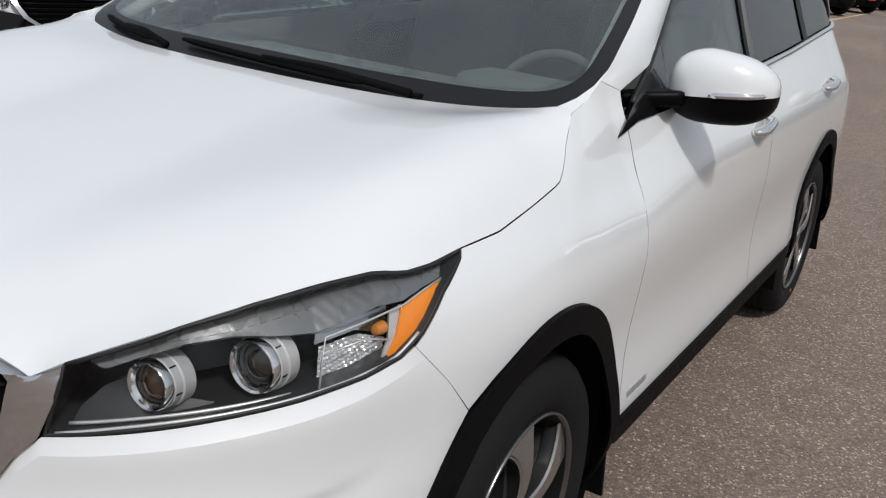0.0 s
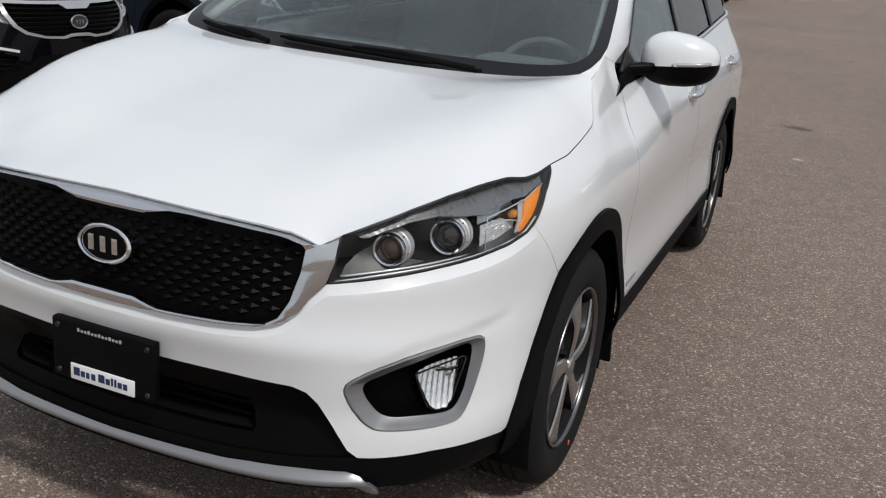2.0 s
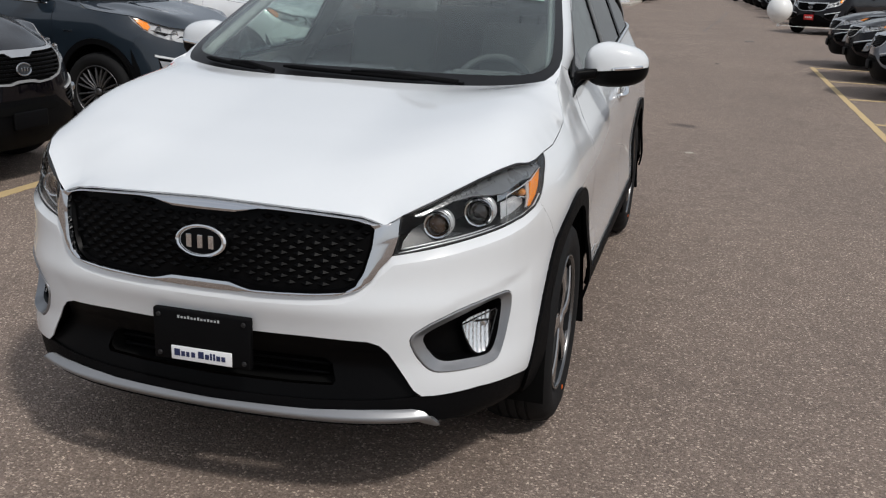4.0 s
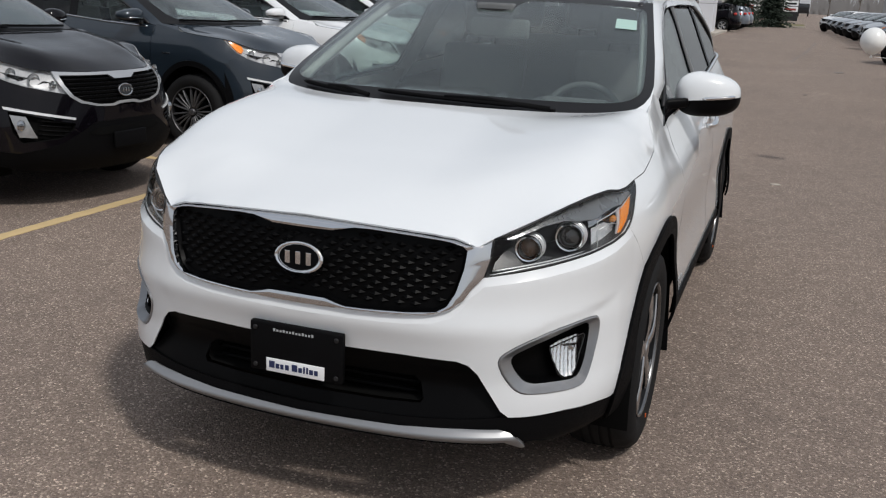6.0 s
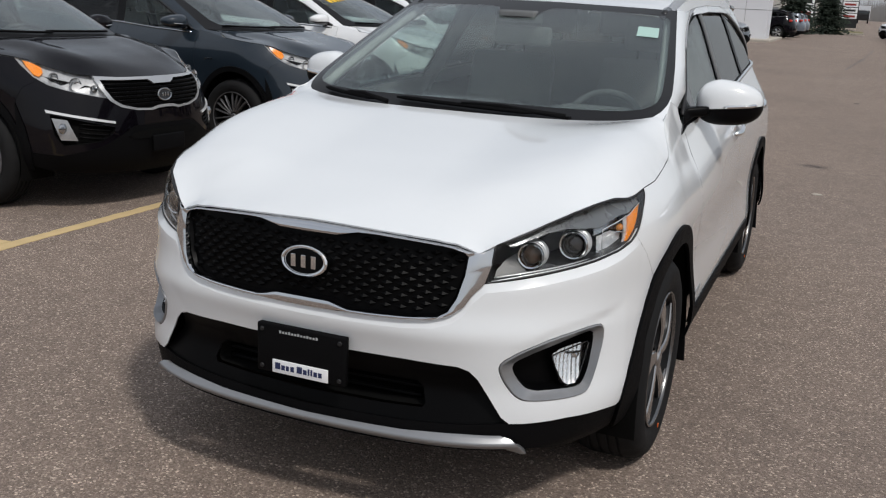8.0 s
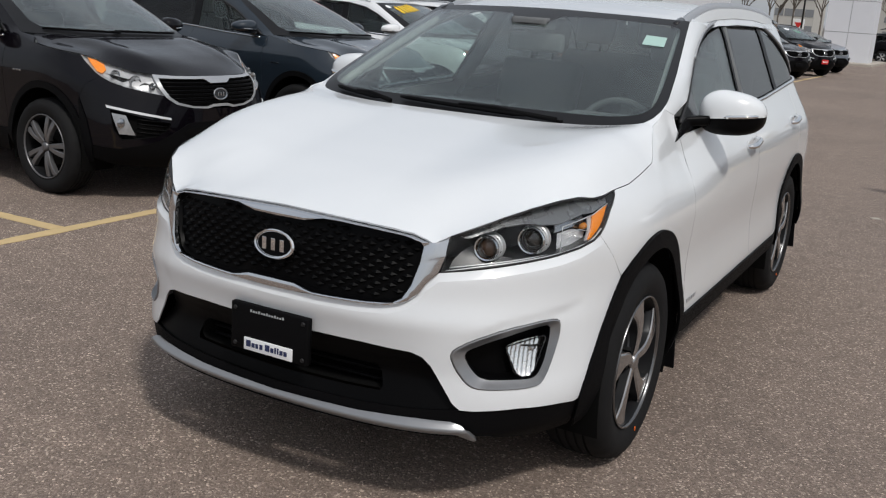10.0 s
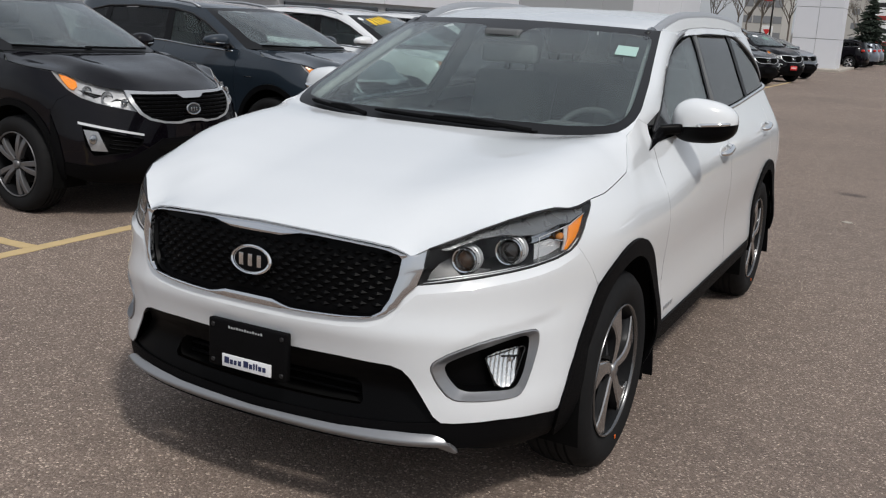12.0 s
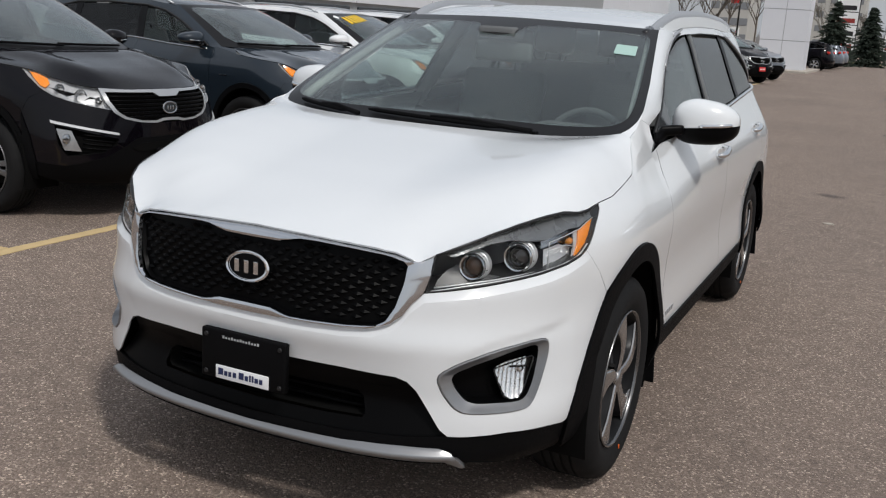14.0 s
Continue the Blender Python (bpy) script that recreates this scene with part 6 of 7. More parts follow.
    gi = [(-.86, .09), (0, .07), (.86, .09), (.91, .2), (.915, .85), (.86, .92), (0, .91), (-.86, .92), (-.915, .85), (-.91, .2)]
    part("windshield_border", sheet([fr, gi], ws, .08, .004), FRIT, root)
    part("windshield", sheet([gi], ws, .08, .004), SCREEN_GLASS, root).visible_shadow = False
    for (u0, v0), (u1, v1) in (((-.25, .05), (.55, .03)), ((-.88, .06), (-.2, .03))):
        p = ws(np.stack([np.linspace(u0, u1, 8), np.linspace(v0, v1, 8)], 1)) + (0, -.008, .014)
        part("wiper_blade", tube(bmesh.new(), p, .010, 6), CLADDING, root)
    bi = [(0, .30), (.95, .34), (1.02, .5), (1.1, .76), (1.3, .88), (1.5, .89), (1.75, .80), (1.88, .6), (1.93, .46), (sr - .5, .46), (sr - .42, .65), (sr - .25, .83), (sr, .88), (sr + .25, .83), (sr + .42, .65), (sr + .5, .46), (end - .01, .46), (end - .01, 1.12), (2.0, 1.05), (1.4, 1.0), (.9, .93), (.5, .86), (0, .86)]
    part("inner_body", sheet([both(bi)], lambda p: sh(p, -.04), .12, .004), DARK, root)
    bm = box(bmesh.new(), (-.78, .1, .24), (.78, nb + .7, .44), .05)
    box(bm, (-.5, -.7, .27), (.5, .15, .62), .05)
    part("underbody", bm, DARK, root)
    for y in (0, nb):
        for sg in (1, -1):
            bm = bmesh.new()
            rings = [[bm.verts.new((x, y + .41 * math.cos(a), .355 + .46 * math.sin(a))) for a in np.linspace(-.3, math.pi + .3, 18)] for x in (.89 * sg, .6 * sg)]
            for k in range(17):
                bm.faces.new((rings[0][k], rings[0][k + 1], rings[1][k + 1], rings[1][k]))
            bm.faces.new(rings[1])
            part("wheel_well", bm, DARK, root)
            make_wheel(root, (sg * .80, y, wheel_rad), sg, wheel_rad, .235, spokes, .225, alloy, fine=detail)
    zl = low
    bm = box(bmesh.new(), (-.7, .40, .70), (.7, .95, 1.08 * (.4 + .6 * zl)), .05)
    part("dashboard", bm, TRIM_GREY, root)
    part("cabin_floor", box(bmesh.new(), (-.74, .5, .44), (.74, nb + .5, .52), .02), TRIM_GREY, root)
    if detail:
        steering_wheel(root, .36, 1.0, 1.02 * (.3 + .7 * zl))
        seat(root, .36, 1.42, .68)
        seat(root, -.36, 1.42, .68)
        seat(root, 0, 2.25, .70, 1.25, True)
    for sg in (1, -1):
        hold = new("side_mirror")
        hold.parent = root
        zc = .62 + (1.235 - .62) * low
        bm = egg((.80, .58, zc - .080), (1.065, .74, zc + .068), 2.6, 14, 20)
        for v in bm.verts:
            v.co.z = zc + (v.co.z - zc) * (1 - .35 * max(0, (v.co.x - .88) / .185))
            v.co.y += .05 * max(0, (v.co.x - .85) / .2) ** 2
            v.co.x *= sg
        bmesh.ops.recalc_face_normals(bm, faces=bm.faces[:])
        low_b = bm.copy()
        bmesh.ops.bisect_plane(bm, geom=bm.verts[:] + bm.edges[:] + bm.faces[:], plane_co=(0, 0, zc - .03), plane_no=(0, 0, 1), clear_inner=True)
        bmesh.ops.bisect_plane(low_b, geom=low_b.verts[:] + low_b.edges[:] + low_b.faces[:], plane_co=(0, 0, zc - .03), plane_no=(0, 0, 1), clear_outer=True)
        part("mirror_cap", bm, paint, hold)
        part("mirror_base", low_b, GLOSS_BLACK, hold)
        if detail:
            part("mirror_signal", tube(bmesh.new(), [(sg * (.90 + .135 * t), .582 + .05 * (.25 + .67 * t) ** 2 + .07 * max(0, t - .6) ** 2 * 6, zc - .027 + .008 * t) for t in np.linspace(0, 1, 9)], [.002] + [.005] * 7 + [.002], 6), CHROME, hold, "silver turn signal strip")
        part("mirror_arm", tube(bmesh.new(), [(sg * .74, .62, zc - .075), (sg * .86, .67, zc - .06)], .025, 8), GLOSS_BLACK, hold)
        for s, z in ((pb - .12, 1.02), (pc - .02, 1.04)):
            p = sh([(sg * (s + d), z) for d in np.linspace(-.09, .09, 7)])
            p[:, 0] += sg * np.array([.004, .02, .026, .028, .026, .02, .004])
            part("door_handle", tube(bmesh.new(), p, .012, 8), paint, root)
        if detail:
            for k in range(3):
                a = sh([(sg * (1.70 + .035 * k), .90)], .004)[0]
                part("fender_badge", box(bmesh.new(), (a[0] - .002, a[1] - .012, a[2] - .006), (a[0] + .002, a[1] + .012, a[2] + .006), .0005), CHROME_SOFT, root)
    if marks == "price":
        for k in range(6):
            u0 = -.80 + k * .10
            v0 = .74 + .02 * k
            st = np.array([(u0, v0 - .10), (u0 + .07, v0 - .09), (u0 + .085, v0 + .12), (u0 + .02, v0 + .12)])
            part("price_mark", sheet([rounded(st, 1)], ws, .05, .001, lift=.003), YELLOW_INK, root, "")
        ov = np.array([(.04 * math.cos(a) - .93 + .06, .86 + .05 * math.sin(a)) for a in np.linspace(0, 2 * math.pi, 14)[:-1]])
        part("white_sticker", sheet([ov], ws, .05, .001, lift=.003), WHITE_PLASTIC, root)
    if marks == "sticker":
        ov = np.array([(.14 * math.cos(a) - .55, .78 + .09 * math.sin(a)) for a in np.linspace(0, 2 * math.pi, 18)[:-1]])
        part("white_sticker", sheet([ov], ws, .05, .001, lift=.003), WHITE_PLASTIC, root, "white oval sticker on the windshield")
        sq = np.array([(-.15, .55), (.15, .55), (.15, .8), (-.15, .8)])
        part("green_card", sheet([sq], ws, .1, .001, lift=-.02), GREEN_CARD, root, "green card behind the windshield")
        part("red_plate", box(bmesh.new(), (-.15, -.945, .45), (.15, -.935, .60), .004), RED, root, "red dealer plate with pale marks")
        for k in range(4):
            part("plate_mark", box(bmesh.new(), (-.11 + .06 * k, -.949, .50), (-.075 + .06 * k, -.944, .55), .001), WHITE_PLASTIC, root)
    return root


# sky reflection on the upturned chrome strip is put into this pale base
SKYLIT_TRIM = mat("skylit_trim", (0.75, 0.76, 0.77), 0.3, 0.3)
SILVER_TRIM = mat("silver_grille_trim", (0.50, 0.51, 0.52), 0.25, 0.6, 0.2, 0.05, 30.0)
LAMP_PALE = mat("pale_lamp_lens", (0.34, 0.345, 0.35), 0.2, 0.5, 0.5, 0.3, 40.0)
LAMP_BACK = mat("lamp_housing_grey", (0.46, 0.46, 0.47), 0.3, 0.1, 0.3, 0.2, 30.0)
GREEN_CARD = mat("green_card_paint", (0.08, 0.45, 0.25), 0.5)
ALLOY_GREY = mat("grey_alloy_paint", (0.15, 0.15, 0.155), 0.35, 0.6, 0.2, 0.15, 30.0)
ALLOY_BLACK = mat("black_alloy_paint", (0.11, 0.11, 0.115), 0.35, 0.6, 0.3, 0.2, 30.0)


def at(x, y, deg):
    return pose(x, y, 0, 0, 0, deg)


crossover("black compact crossover with silver grille beside the yellow line", BLACK_PAINT, at(-4.13, 2.448, 86.5), spokes=spoke_twin, alloy=ALLOY_GREY)
crossover("dark blue crossover with black mesh wheels and amber-cornered headlights", BLUE_PAINT, at(-4.09, 5.399, 87), spokes=spoke_mesh, alloy=ALLOY_BLACK)
crossover("white crossover with yellow price marks on its windshield", WHITE_OTHER, at(-4.25, 8.40, 90), marks="price")
crossover("white crossover standing last beside another white crossover", WHITE_OTHER, at(-4.3, 11.4, 90), detail=False)
G2 = "dark cars in the far row"
crossover("dark saloon in the row by the showroom", BLACK_PAINT, at(-4.1, 30.0, 54), low=.86, detail=False, rails=False, group=G2)
crossover("black crossover with white sticker and red plate", BLACK_PAINT, at(-3.8, 33.6, 52), low=1.08, marks="sticker", detail=False, group=G2)
crossover("dark grey car beside the showroom corner", GREY_PAINT, at(-3.8, 37.6, 54), low=.92, detail=False, rails=False, group=G2)
G3 = "cars in the row across the lane"
black_saloon = crossover("black saloon facing the lane", BLACK_PAINT, at(4.40, 17.2, -90), low=.84, detail=False, rails=False, group=G3)
copy_thing(black_saloon, at(4.42, 14.6, -90))
grey_saloon = crossover("dark grey saloon facing the lane", GREY_PAINT, at(4.45, 12.0, -90), low=.84, detail=False, rails=False, group=G3)
crossover("black crossover with white sticker, green card and red plate", BLACK_PAINT, at(4.55, 29.4, -32), low=1.14, marks="sticker", detail=False, group=G3)
silver_saloon = crossover("silver saloon facing the lane", SILVER_PAINT, at(4.6, 45.0, -70), low=.84, detail=False, rails=False, group=G3)
white_saloon = crossover("white saloon facing the lane", WHITE_OTHER, at(4.9, 36.0, -60), low=.86, detail=False, rails=False, group=G3)
copy_thing(grey_saloon, at(4.4, 41.0, -70))
copy_thing(grey_saloon, at(4.4, 49.0, -75))
copy_thing(silver_saloon, at(4.1, 53.0, -75))
copy_thing(grey_saloon, at(3.9, 57.0, -78))
copy_thing(silver_saloon, at(3.7, 61.5, -78))
copy_thing(silver_saloon, at(3.5, 66.0, -78))
copy_thing(white_saloon, at(3.2, 71.0, -40))
copy_thing(black_saloon, at(10.6, 31.0, -60))
copy_thing(grey_saloon, at(11.0, 25.0, 90))


# ---- the lot's surroundings ----
PANEL_WHITE = mat("white_metal_panel", (0.70, 0.71, 0.745), 0.45, 0.1, 0, 0.06, 1.5)
PANEL_GREY = mat("grey_metal_panel", (0.34, 0.35, 0.36), 0.5, 0.1, 0, 0.08, 1.5)
CONCRETE = mat("kerb_concrete", (0.42, 0.38, 0.33), 0.85, 0, 0, 0.2, 4.0, 0.5, 60.0)
DRY_GRASS = mat("dry_spring_grass", (0.16, 0.14, 0.06), 0.9, 0, 0, 0.35, 1.2, 0.5, 30.0)
SPRUCE = mat("spruce_needles", (0.016, 0.026, 0.016), 0.8, 0, 0, 0.4, 6.0)
BARK = mat("grey_bark", (0.10, 0.085, 0.07), 0.9, 0, 0, 0.3, 10.0, 0.6, 60.0)
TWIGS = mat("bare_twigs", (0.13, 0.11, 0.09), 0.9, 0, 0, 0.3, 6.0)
# distance haze is put into this grey, paler than the near twigs
HAZED_TWIGS = mat("far_hazed_woods", (0.27, 0.26, 0.255), 0.9, 0, 0, 0.3, 0.05)
BEIGE = mat("beige_cladding", (0.46, 0.45, 0.42), 0.7, 0, 0, 0.1, 1.0)
DARK_PANE = mat("dark_window_pane", (0.03, 0.035, 0.04), 0.1, 0, 0.5)
GREY_PANE = mat("grey_window_pane", (0.20, 0.21, 0.22), 0.15, 0, 0.5)
DEEP_RED = mat("dull_red_sign", (0.28, 0.035, 0.03), 0.5)
DARK_METAL = mat("dark_pole_paint", (0.03, 0.03, 0.032), 0.5, 0.4)
BALLOON = mat("white_balloon_latex", (0.82, 0.82, 0.80), 0.3, 0, 0.3)
STRING = mat("white_string", (0.75, 0.75, 0.73), 0.7)
TAR = mat("black_crack_tar", (0.115, 0.10, 0.09), 0.6, 0, 0, 0.3, 8.0)
TAIL_RED = mat("red_tail_lens", (0.55, 0.03, 0.02), 0.2, 0, 0.6)


def panelled_block(name, lo, hi, nx, nz, label):
    """A block clad in metal panels with open joints; each panel a part."""
    root = thing(name, label, "building", Matrix.Translation((0, 0, 0)))
    part("core", box(bmesh.new(), [a + .03 for a in lo[:2]] + [lo[2]], [b - .03 for b in hi[:2]] + [hi[2] - .03], 0), PANEL_GREY, root, smooth=False)
    dx, dz, dy = (hi[0] - lo[0]) / nx, (hi[2] - lo[2]) / nz, hi[1] - lo[1]
    ny = max(1, round(dy / dx))
    for k in range(nz):
        z0, z1 = lo[2] + k * dz + .015, lo[2] + (k + 1) * dz - .015
        for i in range(nx):
            part("panel", box(bmesh.new(), (lo[0] + i * dx + .012, lo[1], z0), (lo[0] + (i + 1) * dx - .012, lo[1] + .028, z1), .004), PANEL_WHITE, root, smooth=False)
        for i in range(ny):
            e = dy / ny
            part("panel", box(bmesh.new(), (hi[0] - .028, lo[1] + i * e + .03, z0), (hi[0], lo[1] + (i + 1) * e - .012, z1), .004), PANEL_WHITE, root, smooth=False)
    return root


panelled_block("showroom_portal", (-5.70, 50.5, 0), (-3.38, 52.6, 9.5), 2, 6, "tall white metal panel showroom portal at the lot")


def showroom():
    root = thing("showroom", "long pale showroom building behind the parked cars", "building")
    part("wall", box(bmesh.new(), (-26, 15, 0), (-12.0, 56, 4.4), 0), PANEL_GREY, root, smooth=False)
    for k in range(9):
        y0 = 15 + k * 4.55
        part("window_pane", box(bmesh.new(), (-12.0, y0 + .2, .4), (-11.95, y0 + 4.3, 1.75), .01), DARK_PANE, root, smooth=False)
        part("fascia_panel", box(bmesh.new(), (-12.0, y0 + .015, 1.85), (-11.9, y0 + 4.53, 4.4), .01), PANEL_WHITE if not 26 < y0 < 40 else PANEL_GREY, root, smooth=False)
    for k in range(5):
        part("fascia_panel", box(bmesh.new(), (-26 + k * 2.8 + .01, 14.9, 1.85), (-26 + (k + 1) * 2.8 - .01, 15, 4.4), .01), PANEL_WHITE, root, smooth=False)
    part("sign_band", box(bmesh.new(), (-11.9, 15.1, 1.95), (-11.82, 16.9, 2.7), .01), RED, root, "red sign band", smooth=False)


showroom()


def spruce(x, y, h, w, seed):
    root = thing("spruce_tree", "dark green spruce with dense drooping branches", "tree", pose(x, y, 0), "spruces at the end of the lot")
    rnd = random.Random(seed)
    part("trunk", tube(bmesh.new(), [(0, 0, 0), (0, 0, h * .5), (0, 0, h)], [.12, .07, .01], 8), BARK, root)
    bm = bmesh.new()
    n = 90
    for i in range(n):
        t = (i / n) ** .85
        z = h * (.06 + .92 * t)
        for k in range(max(3, int(9 * (1 - t)) + 2)):
            a = rnd.uniform(0, 6.28)
            L = w * .5 * (1 - t) ** .8 * rnd.choice((.5, .75, .9, 1.0, 1.25)) * rnd.uniform(.8, 1.15) + .06
            d = Vector((math.cos(a), math.sin(a), 0))
            side = Vector((-d.y, d.x, 0))
            p0, p1 = Vector((0, 0, z)), Vector((0, 0, z)) + d * L + Vector((0, 0, -L * .30 + rnd.uniform(-.08, .14)))
            for j in range(8):
                q = p0.lerp(p1, .25 + .107 * j) + side * rnd.uniform(-.10, .10) * (1 + L)
                s = .085 * rnd.uniform(.6, 1.4)
                e = (d + side * rnd.uniform(-.7, .7)).normalized()
                f = Vector((-e.y, e.x, 0))
                v = [bm.verts.new(q + f * s + Vector((0, 0, -.05))), bm.verts.new(q - f * s + Vector((0, 0, -.05))), bm.verts.new(q + e * s * 2.4 + Vector((0, 0, rnd.uniform(-.09, .02)))), bm.verts.new(q + Vector((0, 0, .04)))]
                bm.faces.new((v[0], v[2], v[3]))
                bm.faces.new((v[1], v[3], v[2]))
                bm.faces.new((v[0], v[3], v[1]))
    part("crown", bm, SPRUCE, root, "dark needle crown", smooth=False)


def bare_tree(x, y, h, seed, label="bare grey deciduous tree with fine twigs"):
    root = thing("bare_tree", label, "tree", pose(x, y, 0), "bare trees behind the lot")
    rnd = random.Random(seed)
    trunk, limbs = bmesh.new(), bmesh.new()
    tube(trunk, [(0, 0, 0), (.05, .03, h * .08), (.02, -.03, h * .16)], [h * .014, h * .011, h * .009], 8)

    def grow(p, d, L, r, depth):
        q = p + d * L
        mid = p.lerp(q, .5) + Vector((rnd.uniform(-1, 1), rnd.uniform(-1, 1), rnd.uniform(-.3, 1))) * L * .07
        tube(limbs, [p, mid, q], [r, r * .8, r * .6], 5 if depth < 2 else 3, close=False)
        if depth >= 5:
            return
        for k in range(3 if depth else 5):
            a = Vector((rnd.uniform(-1, 1), rnd.uniform(-1, 1), rnd.uniform(-.2, .9)))
            grow(p.lerp(q, rnd.uniform(.55, 1)), (d + a * .75).normalized(), L * rnd.uniform(.58, .8), r * .58, depth + 1)
    grow(Vector((.02, -.03, h * .14)), Vector((0, 0, 1)), h * .22, h * .0085, 0)
    part("trunk", trunk, BARK, root)
    part("crown", limbs, TWIGS, root, "bare branching crown")


spruce(-3.6, 73.0, 4.6, 3.4, 1)
spruce(-1.35, 78.0, 4.5, 3.3, 2)
for i, (x, y, h) in enumerate(((-13.5, 62, 9.5), (-10.0, 66, 8.5), (-7.6, 62, 8.0), (-16.5, 70, 10.0), (-12.0, 72, 9.0), (-19.5, 66, 9.0), (-15.0, 84, 10.0), (-22.5, 78, 10.5), (-9.0, 82, 8.5), (-6.0, 92, 8.0), (-11.5, 58, 7.5), (-2.8, 98, 7.0), (4.5, 170, 9.0), (10, 190, 9))):
    bare_tree(x, y, h, 10 + i)


def pylon(x, y, w, h, rows, label, head_red=True):
    root = thing("pylon_sign", label, "sign", pose(x, y, 0))
    part("frame", box(bmesh.new(), (-w / 2, 0, 0), (w / 2, .4, h), .02), DARK_METAL, root, smooth=False)
    for k in range(rows):
        z0 = 1.0 + (h - 1.1) * k / rows
        part("sign_panel", box(bmesh.new(), (-w / 2 + .08, -.05, z0 + .05), (w / 2 - .08, .0, z0 + (h - 1.1) / rows - .03), .01), DEEP_RED if head_red and k == rows - 1 else WHITE_PLASTIC, root, smooth=False)
        part("sign_bar", box(bmesh.new(), (-w / 2 + .25, -.07, z0 + .2), (w / 2 - .3, -.05, z0 + .2 + (h - 1.1) / rows * .35), .01), DARK_METAL if k % 2 else DEEP_RED, root, smooth=False)


pylon(-0.6, 120.0, 1.8, 4.4, 5, "dark pylon sign with pale panels and plain bars")
pylon(-4.6, 100.0, 2.2, 7.2, 5, "tall pale sign post with plain bars", False)


def small_sign(x, y, z, w):
    root = thing("small_sign", "small white sign board with a plain red triangle", "sign", pose(x, y, 0))
    part("sign_post", tube(bmesh.new(), [(0, .1, 0), (0, .1, z)], .06, 8), DARK_METAL, root)
    part("sign_panel", box(bmesh.new(), (-w / 2, -.05, z), (w / 2, .05, z + w), .02), WHITE_PLASTIC, root, smooth=False)
    bm = bmesh.new()
    v = [bm.verts.new((w * a, -.075, z + w * b)) for a, b in ((-.34, .68), (.34, .68), (0, .16))]
    u = [bm.verts.new((p.co.x, -.05, p.co.z)) for p in v]
    bm.faces.new(v[::-1])
    for i in range(3):
        bm.faces.new((v[i], v[(i + 1) % 3], u[(i + 1) % 3], u[i]))
    bmesh.ops.recalc_face_normals(bm, faces=bm.faces[:])
    part("triangle_mark", bm, RED, root, smooth=False)


small_sign(-13.5, 90.0, 1.5, 1.0)


def flag_pole():
    root = thing("flag_pole", "dark pole with a narrow red banner", "pole", pose(POLE[0], POLE[1], 0))
    part("pole", tube(bmesh.new(), [(0, 0, 0), (0, 0, 9.5)], [.09, .06], 10), DARK_METAL, root)
    bm = bmesh.new()
    rows = []
    for k in range(10):
        z = 4.6 + k * .32
        rows.append([bm.verts.new((-.02, .0, z)), bm.verts.new((-.40, .03 * math.sin(k), z + .01)), bm.verts.new((-.80, .05 * math.cos(k * .8), z))])
    for a, b in zip(rows, rows[1:]):
        for j in range(2):
            bm.faces.new((a[j], a[j + 1], b[j + 1], b[j]))
    bmesh.ops.solidify(bm, geom=bm.faces[:], thickness=.01)
    part("banner", bm, RED, root, "red banner")


POLE = (-12.9, 88.0)
flag_pole()


def far_block(x, y, w, d, h, material, storeys, cols, label):
    root = thing("apartment_building", label, "building", pose(x, y, 0))
    part("wall", box(bmesh.new(), (-w / 2, 0, 0), (w / 2, d, h), 0), material, root, smooth=False)
    part("roof", box(bmesh.new(), (-w / 2 - .2, -.2, h), (w / 2 + .2, d + .2, h + .3), .02), PANEL_GREY, root, smooth=False)
    me = None
    for i in range(cols):
        for k in range(storeys):
            if me is None:
                ob = part("window", box(bmesh.new(), (-.7, -.06, -.6), (.7, .02, .6), .02), GREY_PANE, root, smooth=False)
                me = ob.data
            else:
                ob = new("window", me)
                ob.parent = root
            ob.matrix_basis = Matrix.Translation((-w / 2 + (i + .5) * w / cols, 0, (k + .6) * h / storeys))


far_block(-27.6, 170, 6.5, 12, 24, BEIGE, 9, 4, "beige apartment block behind bare trees")
far_block(-14.0, 210, 12, 12, 14, BEIGE, 5, 5, "beige apartment block far beyond the lot")
far_block(22.0, 150, 20, 10, 5.0, PANEL_GREY, 1, 8, "low grey shop far across the road")


def strip_ground(name, x0, x1, y0, y1, h, material, label, kind_word):
    bm = box(bmesh.new(), (x0, y0, -.05), (x1, y1, h), .02)
    return tagged(part(name, bm, material, smooth=False), label, kind_word, kind="structure")


strip_ground("trim_kerb", -40, 1.3, 79.6, 79.85, .14, CONCRETE, "pale concrete kerb at the end of the lot", "kerb")
strip_ground("trim_verge", -40, 1.2, 79.85, 92, .10, DRY_GRASS, "dry grass verge behind the kerb", "grass")
strip_ground("trim_walk", -12.0, -3.0, 48.5, 57.0, .12, CONCRETE, "concrete walk at the foot of the showroom", "pavement")


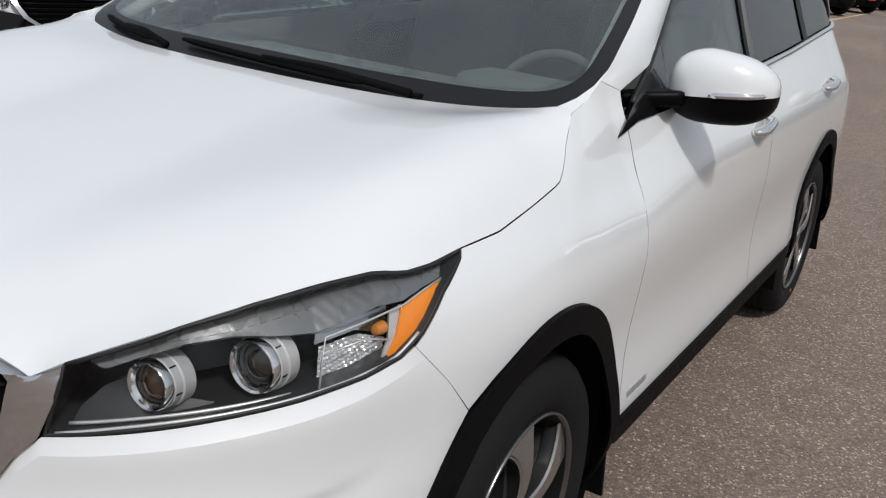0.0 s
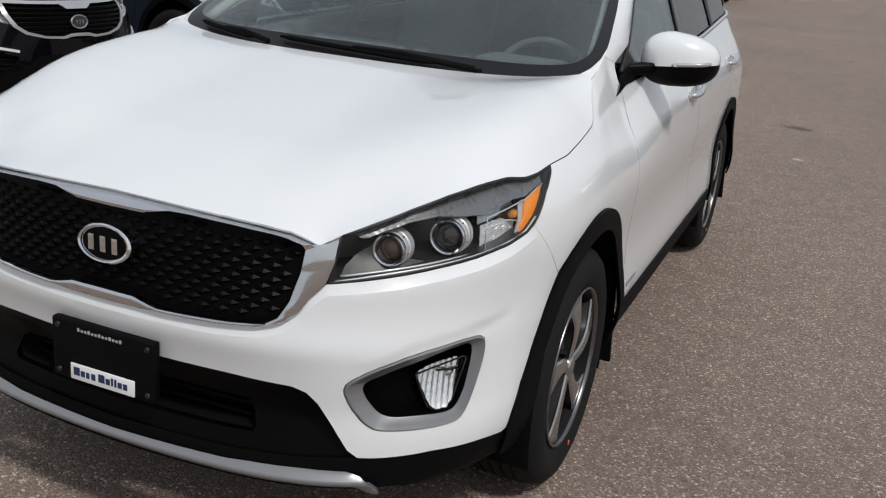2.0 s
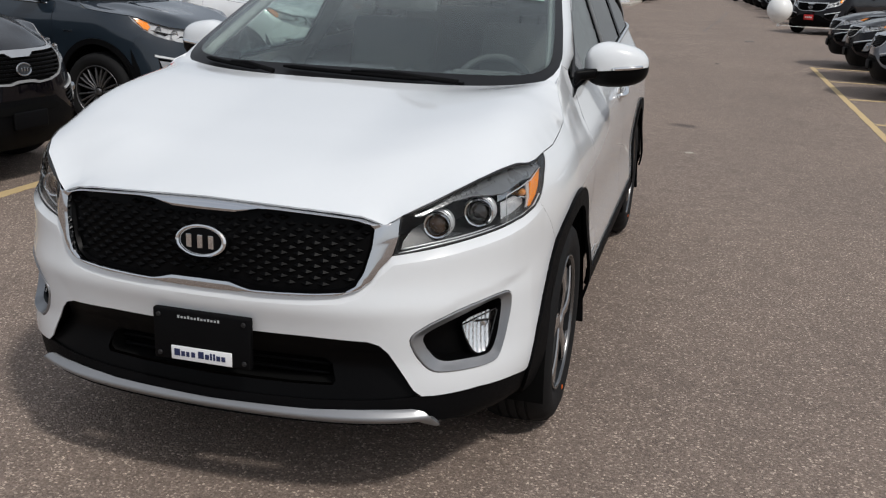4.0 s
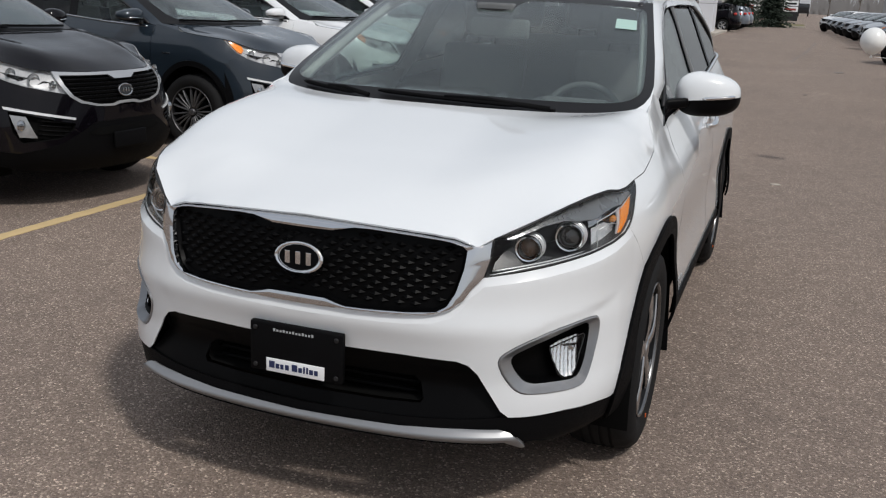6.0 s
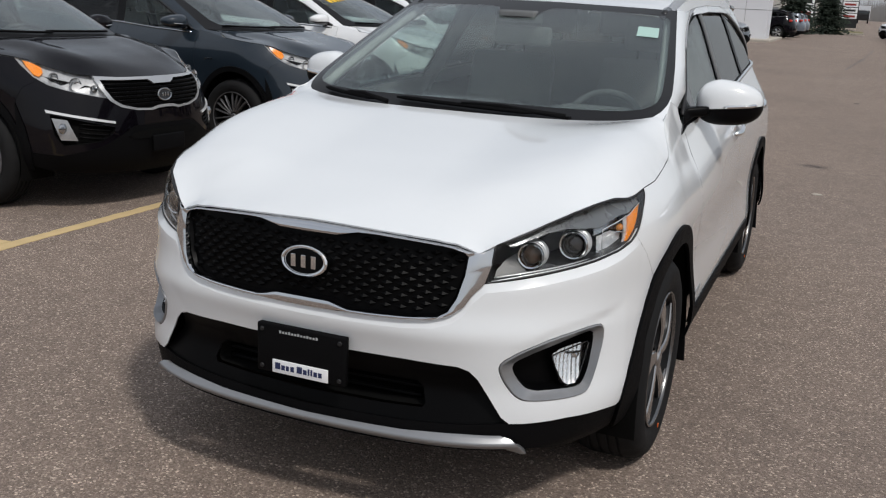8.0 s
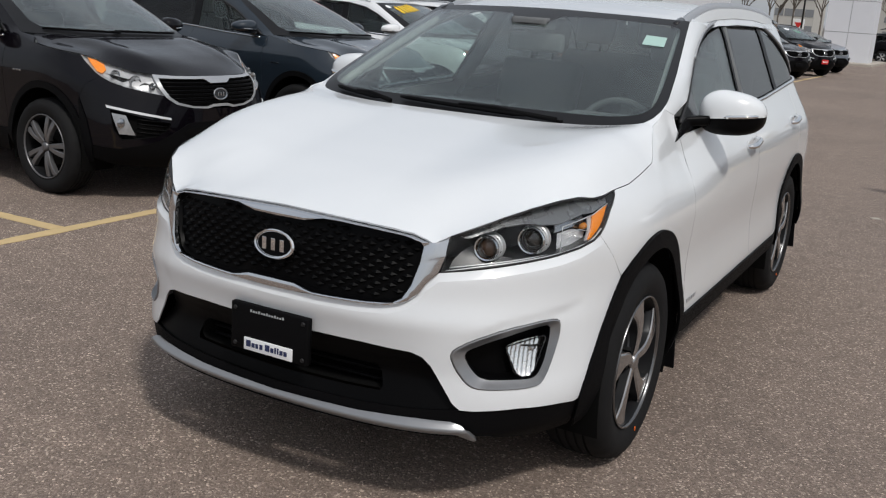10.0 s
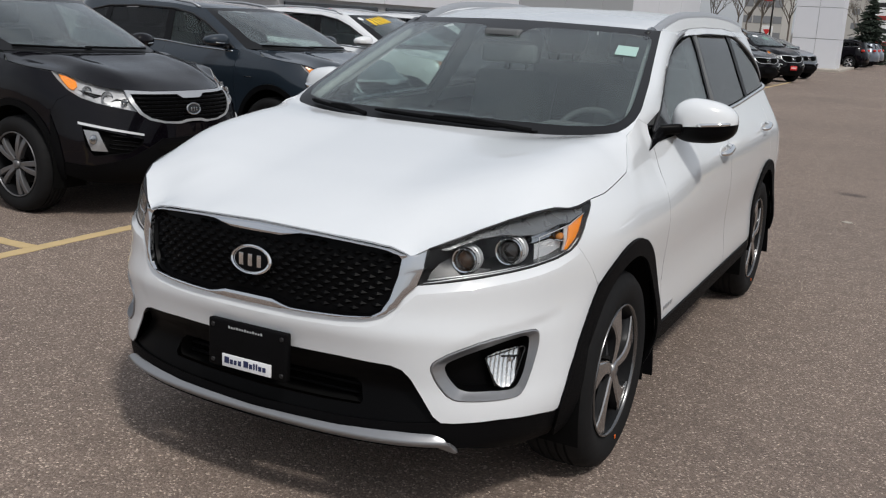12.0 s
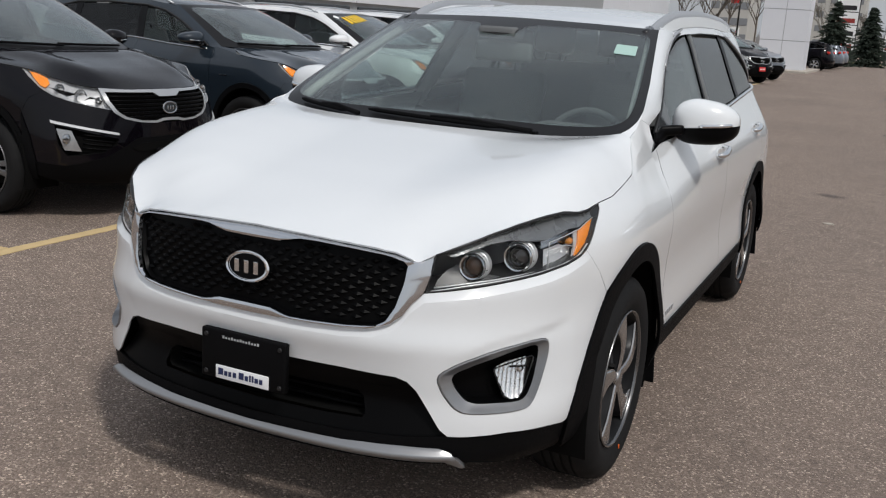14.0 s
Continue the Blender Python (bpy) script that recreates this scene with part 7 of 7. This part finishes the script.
def far_woods():
    """A low belt of leafless trees round the horizon, its haze put into the pale grey."""
    rnd = random.Random(3)
    bm = bmesh.new()
    for k in range(3400):
        a = rnd.uniform(0, 2 * math.pi) if k % 3 == 0 else rnd.uniform(-.7, .7)
        R = rnd.uniform(260, 340)
        p = Vector((R * math.sin(a), R * math.cos(a), 0))
        h, w = rnd.uniform(2.0, 5.5) * (1.2 + .5 * math.sin(a * 9)), rnd.uniform(.5, 1.6)
        side = Vector((math.cos(a), -math.sin(a), 0))
        for j in range(8):
            b, c = rnd.uniform(-.8, .8) * w, rnd.uniform(-1.7, 1.7) * w
            hz = h * rnd.uniform(.5, 1.1)
            q = Vector((rnd.uniform(-1, 1), rnd.uniform(-1, 1), 0))
            bm.faces.new([bm.verts.new(p + q + side * (b - .22)), bm.verts.new(p + q + side * (b + .22)), bm.verts.new(p + q + side * c + Vector((0, 0, hz)))])
    tagged(part("far_woods", bm, HAZED_TWIGS, smooth=False), "belt of leafless woods along the horizon, paled by painted haze", "trees", kind="stuff")


far_woods()


def rear_lamps(root, y=3.30):
    for sg in (1, -1):
        part("tail_lamp", egg((sg * .74 - .10, y - .10, .98), (sg * .74 + .10, y + .10, 1.12), 3.5, 8, 12), TAIL_RED, root, "red tail lamp")


d1 = crossover("black crossover parked with its tail to the lane", BLACK_PAINT, at(-5.85, 57.8, -96), low=1.02, detail=False, group="cars past the showroom")
rear_lamps(d1)
for k in range(2):
    rear_lamps(crossover("dark car parked with its tail to the lane", GREY_PAINT, at(-5.6, 62.5 + 4.2 * k, -94), low=.9, detail=False, rails=False, group="cars past the showroom"))


def balloon(x, y, z, r, tie):
    root = thing("balloon", "white party balloon on a string tied to a car", "balloon", pose(x, y, z))
    bm = bmesh.new()
    bmesh.ops.create_uvsphere(bm, u_segments=28, v_segments=20, radius=r)
    for v in bm.verts:
        t = max(0, -v.co.z / r)
        v.co.x *= 1 - .22 * t * t
        v.co.y *= 1 - .22 * t * t
        v.co.z *= 1.08
    part("skin", bm, BALLOON, root)
    part("knot", tube(bmesh.new(), [(0, 0, -r * 1.05), (0, 0, -r * 1.05 - .02), (0, 0, -r * 1.05 - .03)], [.006, .012, .016], 8), BALLOON, root)
    e = Vector(tie) - Vector((x, y, z))
    p0 = Vector((0, 0, -r * 1.05 - .02))
    part("string", tube(bmesh.new(), [p0.lerp(e, t) + Vector((0, 0, -.03 * math.sin(math.pi * t))) for t in np.linspace(0, 1, 10)], .002, 5), STRING, root)


balloon(1.92, 7.0, 1.30, .122, (4.05, 11.6, 1.0))


def scrap(name, x, y, w, l, material, label):
    bm = bmesh.new()
    rnd = random.Random(int(x * 50))
    ring = [bm.verts.new((w * math.cos(a) * rnd.uniform(.7, 1.1), l * math.sin(a) * rnd.uniform(.7, 1.1), .006 + rnd.uniform(0, .006))) for a in np.linspace(0, 2 * math.pi, 9)[:-1]]
    top = bm.verts.new((0, 0, .018))
    for i in range(8):
        bm.faces.new((ring[i], ring[(i + 1) % 8], top))
    low = [bm.verts.new((v.co.x, v.co.y, .0005)) for v in ring]
    for i in range(8):
        bm.faces.new((ring[(i + 1) % 8], ring[i], low[i], low[(i + 1) % 8]))
    ob = part(name, bm, material, smooth=False)
    ob.matrix_basis = pose(x, y, 0)
    return tagged(ob, label, "litter")


scrap("litter", 1.22, 5.85, .05, .03, CONCRETE, "pale flattened scrap lying on the asphalt")
scrap("dark_stain", 1.45, 16.0, .05, .08, TAR, "small dark tar spot on the asphalt")
scrap("dark_stain", 2.25, 23.6, .14, .30, TAR, "dark oil spot on the asphalt")


def crack(pts, w, label):
    rnd = random.Random(int(pts[0][1] * 10))
    bm = bmesh.new()
    rows = []
    for (x0, y0), (x1, y1) in zip(pts, pts[1:]):
        k = max(3, int(math.hypot(x1 - x0, y1 - y0) / .25))
        for i in range(k):
            t = i / k
            x, y = x0 + (x1 - x0) * t + rnd.uniform(-.04, .04), y0 + (y1 - y0) * t
            ww = w * rnd.uniform(.4, 1.2)
            d = Vector((-(y1 - y0), x1 - x0, 0)).normalized() * ww
            rows.append([bm.verts.new(Vector((x, y, .003)) + d), bm.verts.new(Vector((x, y, .003)) - d)])
    for a, b in zip(rows, rows[1:]):
        bm.faces.new((a[0], a[1], b[1], b[0]))
    bmesh.ops.recalc_face_normals(bm, faces=bm.faces[:])
    for f in bm.faces:
        if f.normal.z < 0:
            f.normal_flip()
    tagged(part("trim_crack", bm, TAR, smooth=False), label, "crack", kind="structure")


crack([(1.86, 45.9), (1.5, 36), (1.0, 27.2)], .03, "dark tar-filled crack along the lane")
crack([(.6, 22.8), (1.3, 23.5), (2.4, 23.9)], .04, "dark crack across the lane")


def delivery_truck(x, y):
    root = thing("delivery_truck", "dark box truck seen from the front on the far road", "truck", pose(x, y, 0))
    part("cargo_box", box(bmesh.new(), (-1.1, 1.2, .9), (1.1, 6.0, 3.1), .05), PANEL_WHITE, root, smooth=False)
    part("cab", box(bmesh.new(), (-1.0, -.4, .6), (1.0, 1.2, 2.3), .15), DARK_METAL, root)
    part("cab_window", box(bmesh.new(), (-.85, -.43, 1.45), (.85, -.38, 2.1), .02), DARK_PANE, root)
    for sx in (-.85, .85):
        for wy in (.3, 4.8):
            bm = revolve(bmesh.new(), [(0, -.12), (.45, -.12), (.45, .12), (0, .12)], 20)
            ob = part("wheel", sharpen(bm), RUBBER, root)
            ob.matrix_basis = Matrix.Translation((sx, wy, .45))


delivery_truck(.60, 190.0)
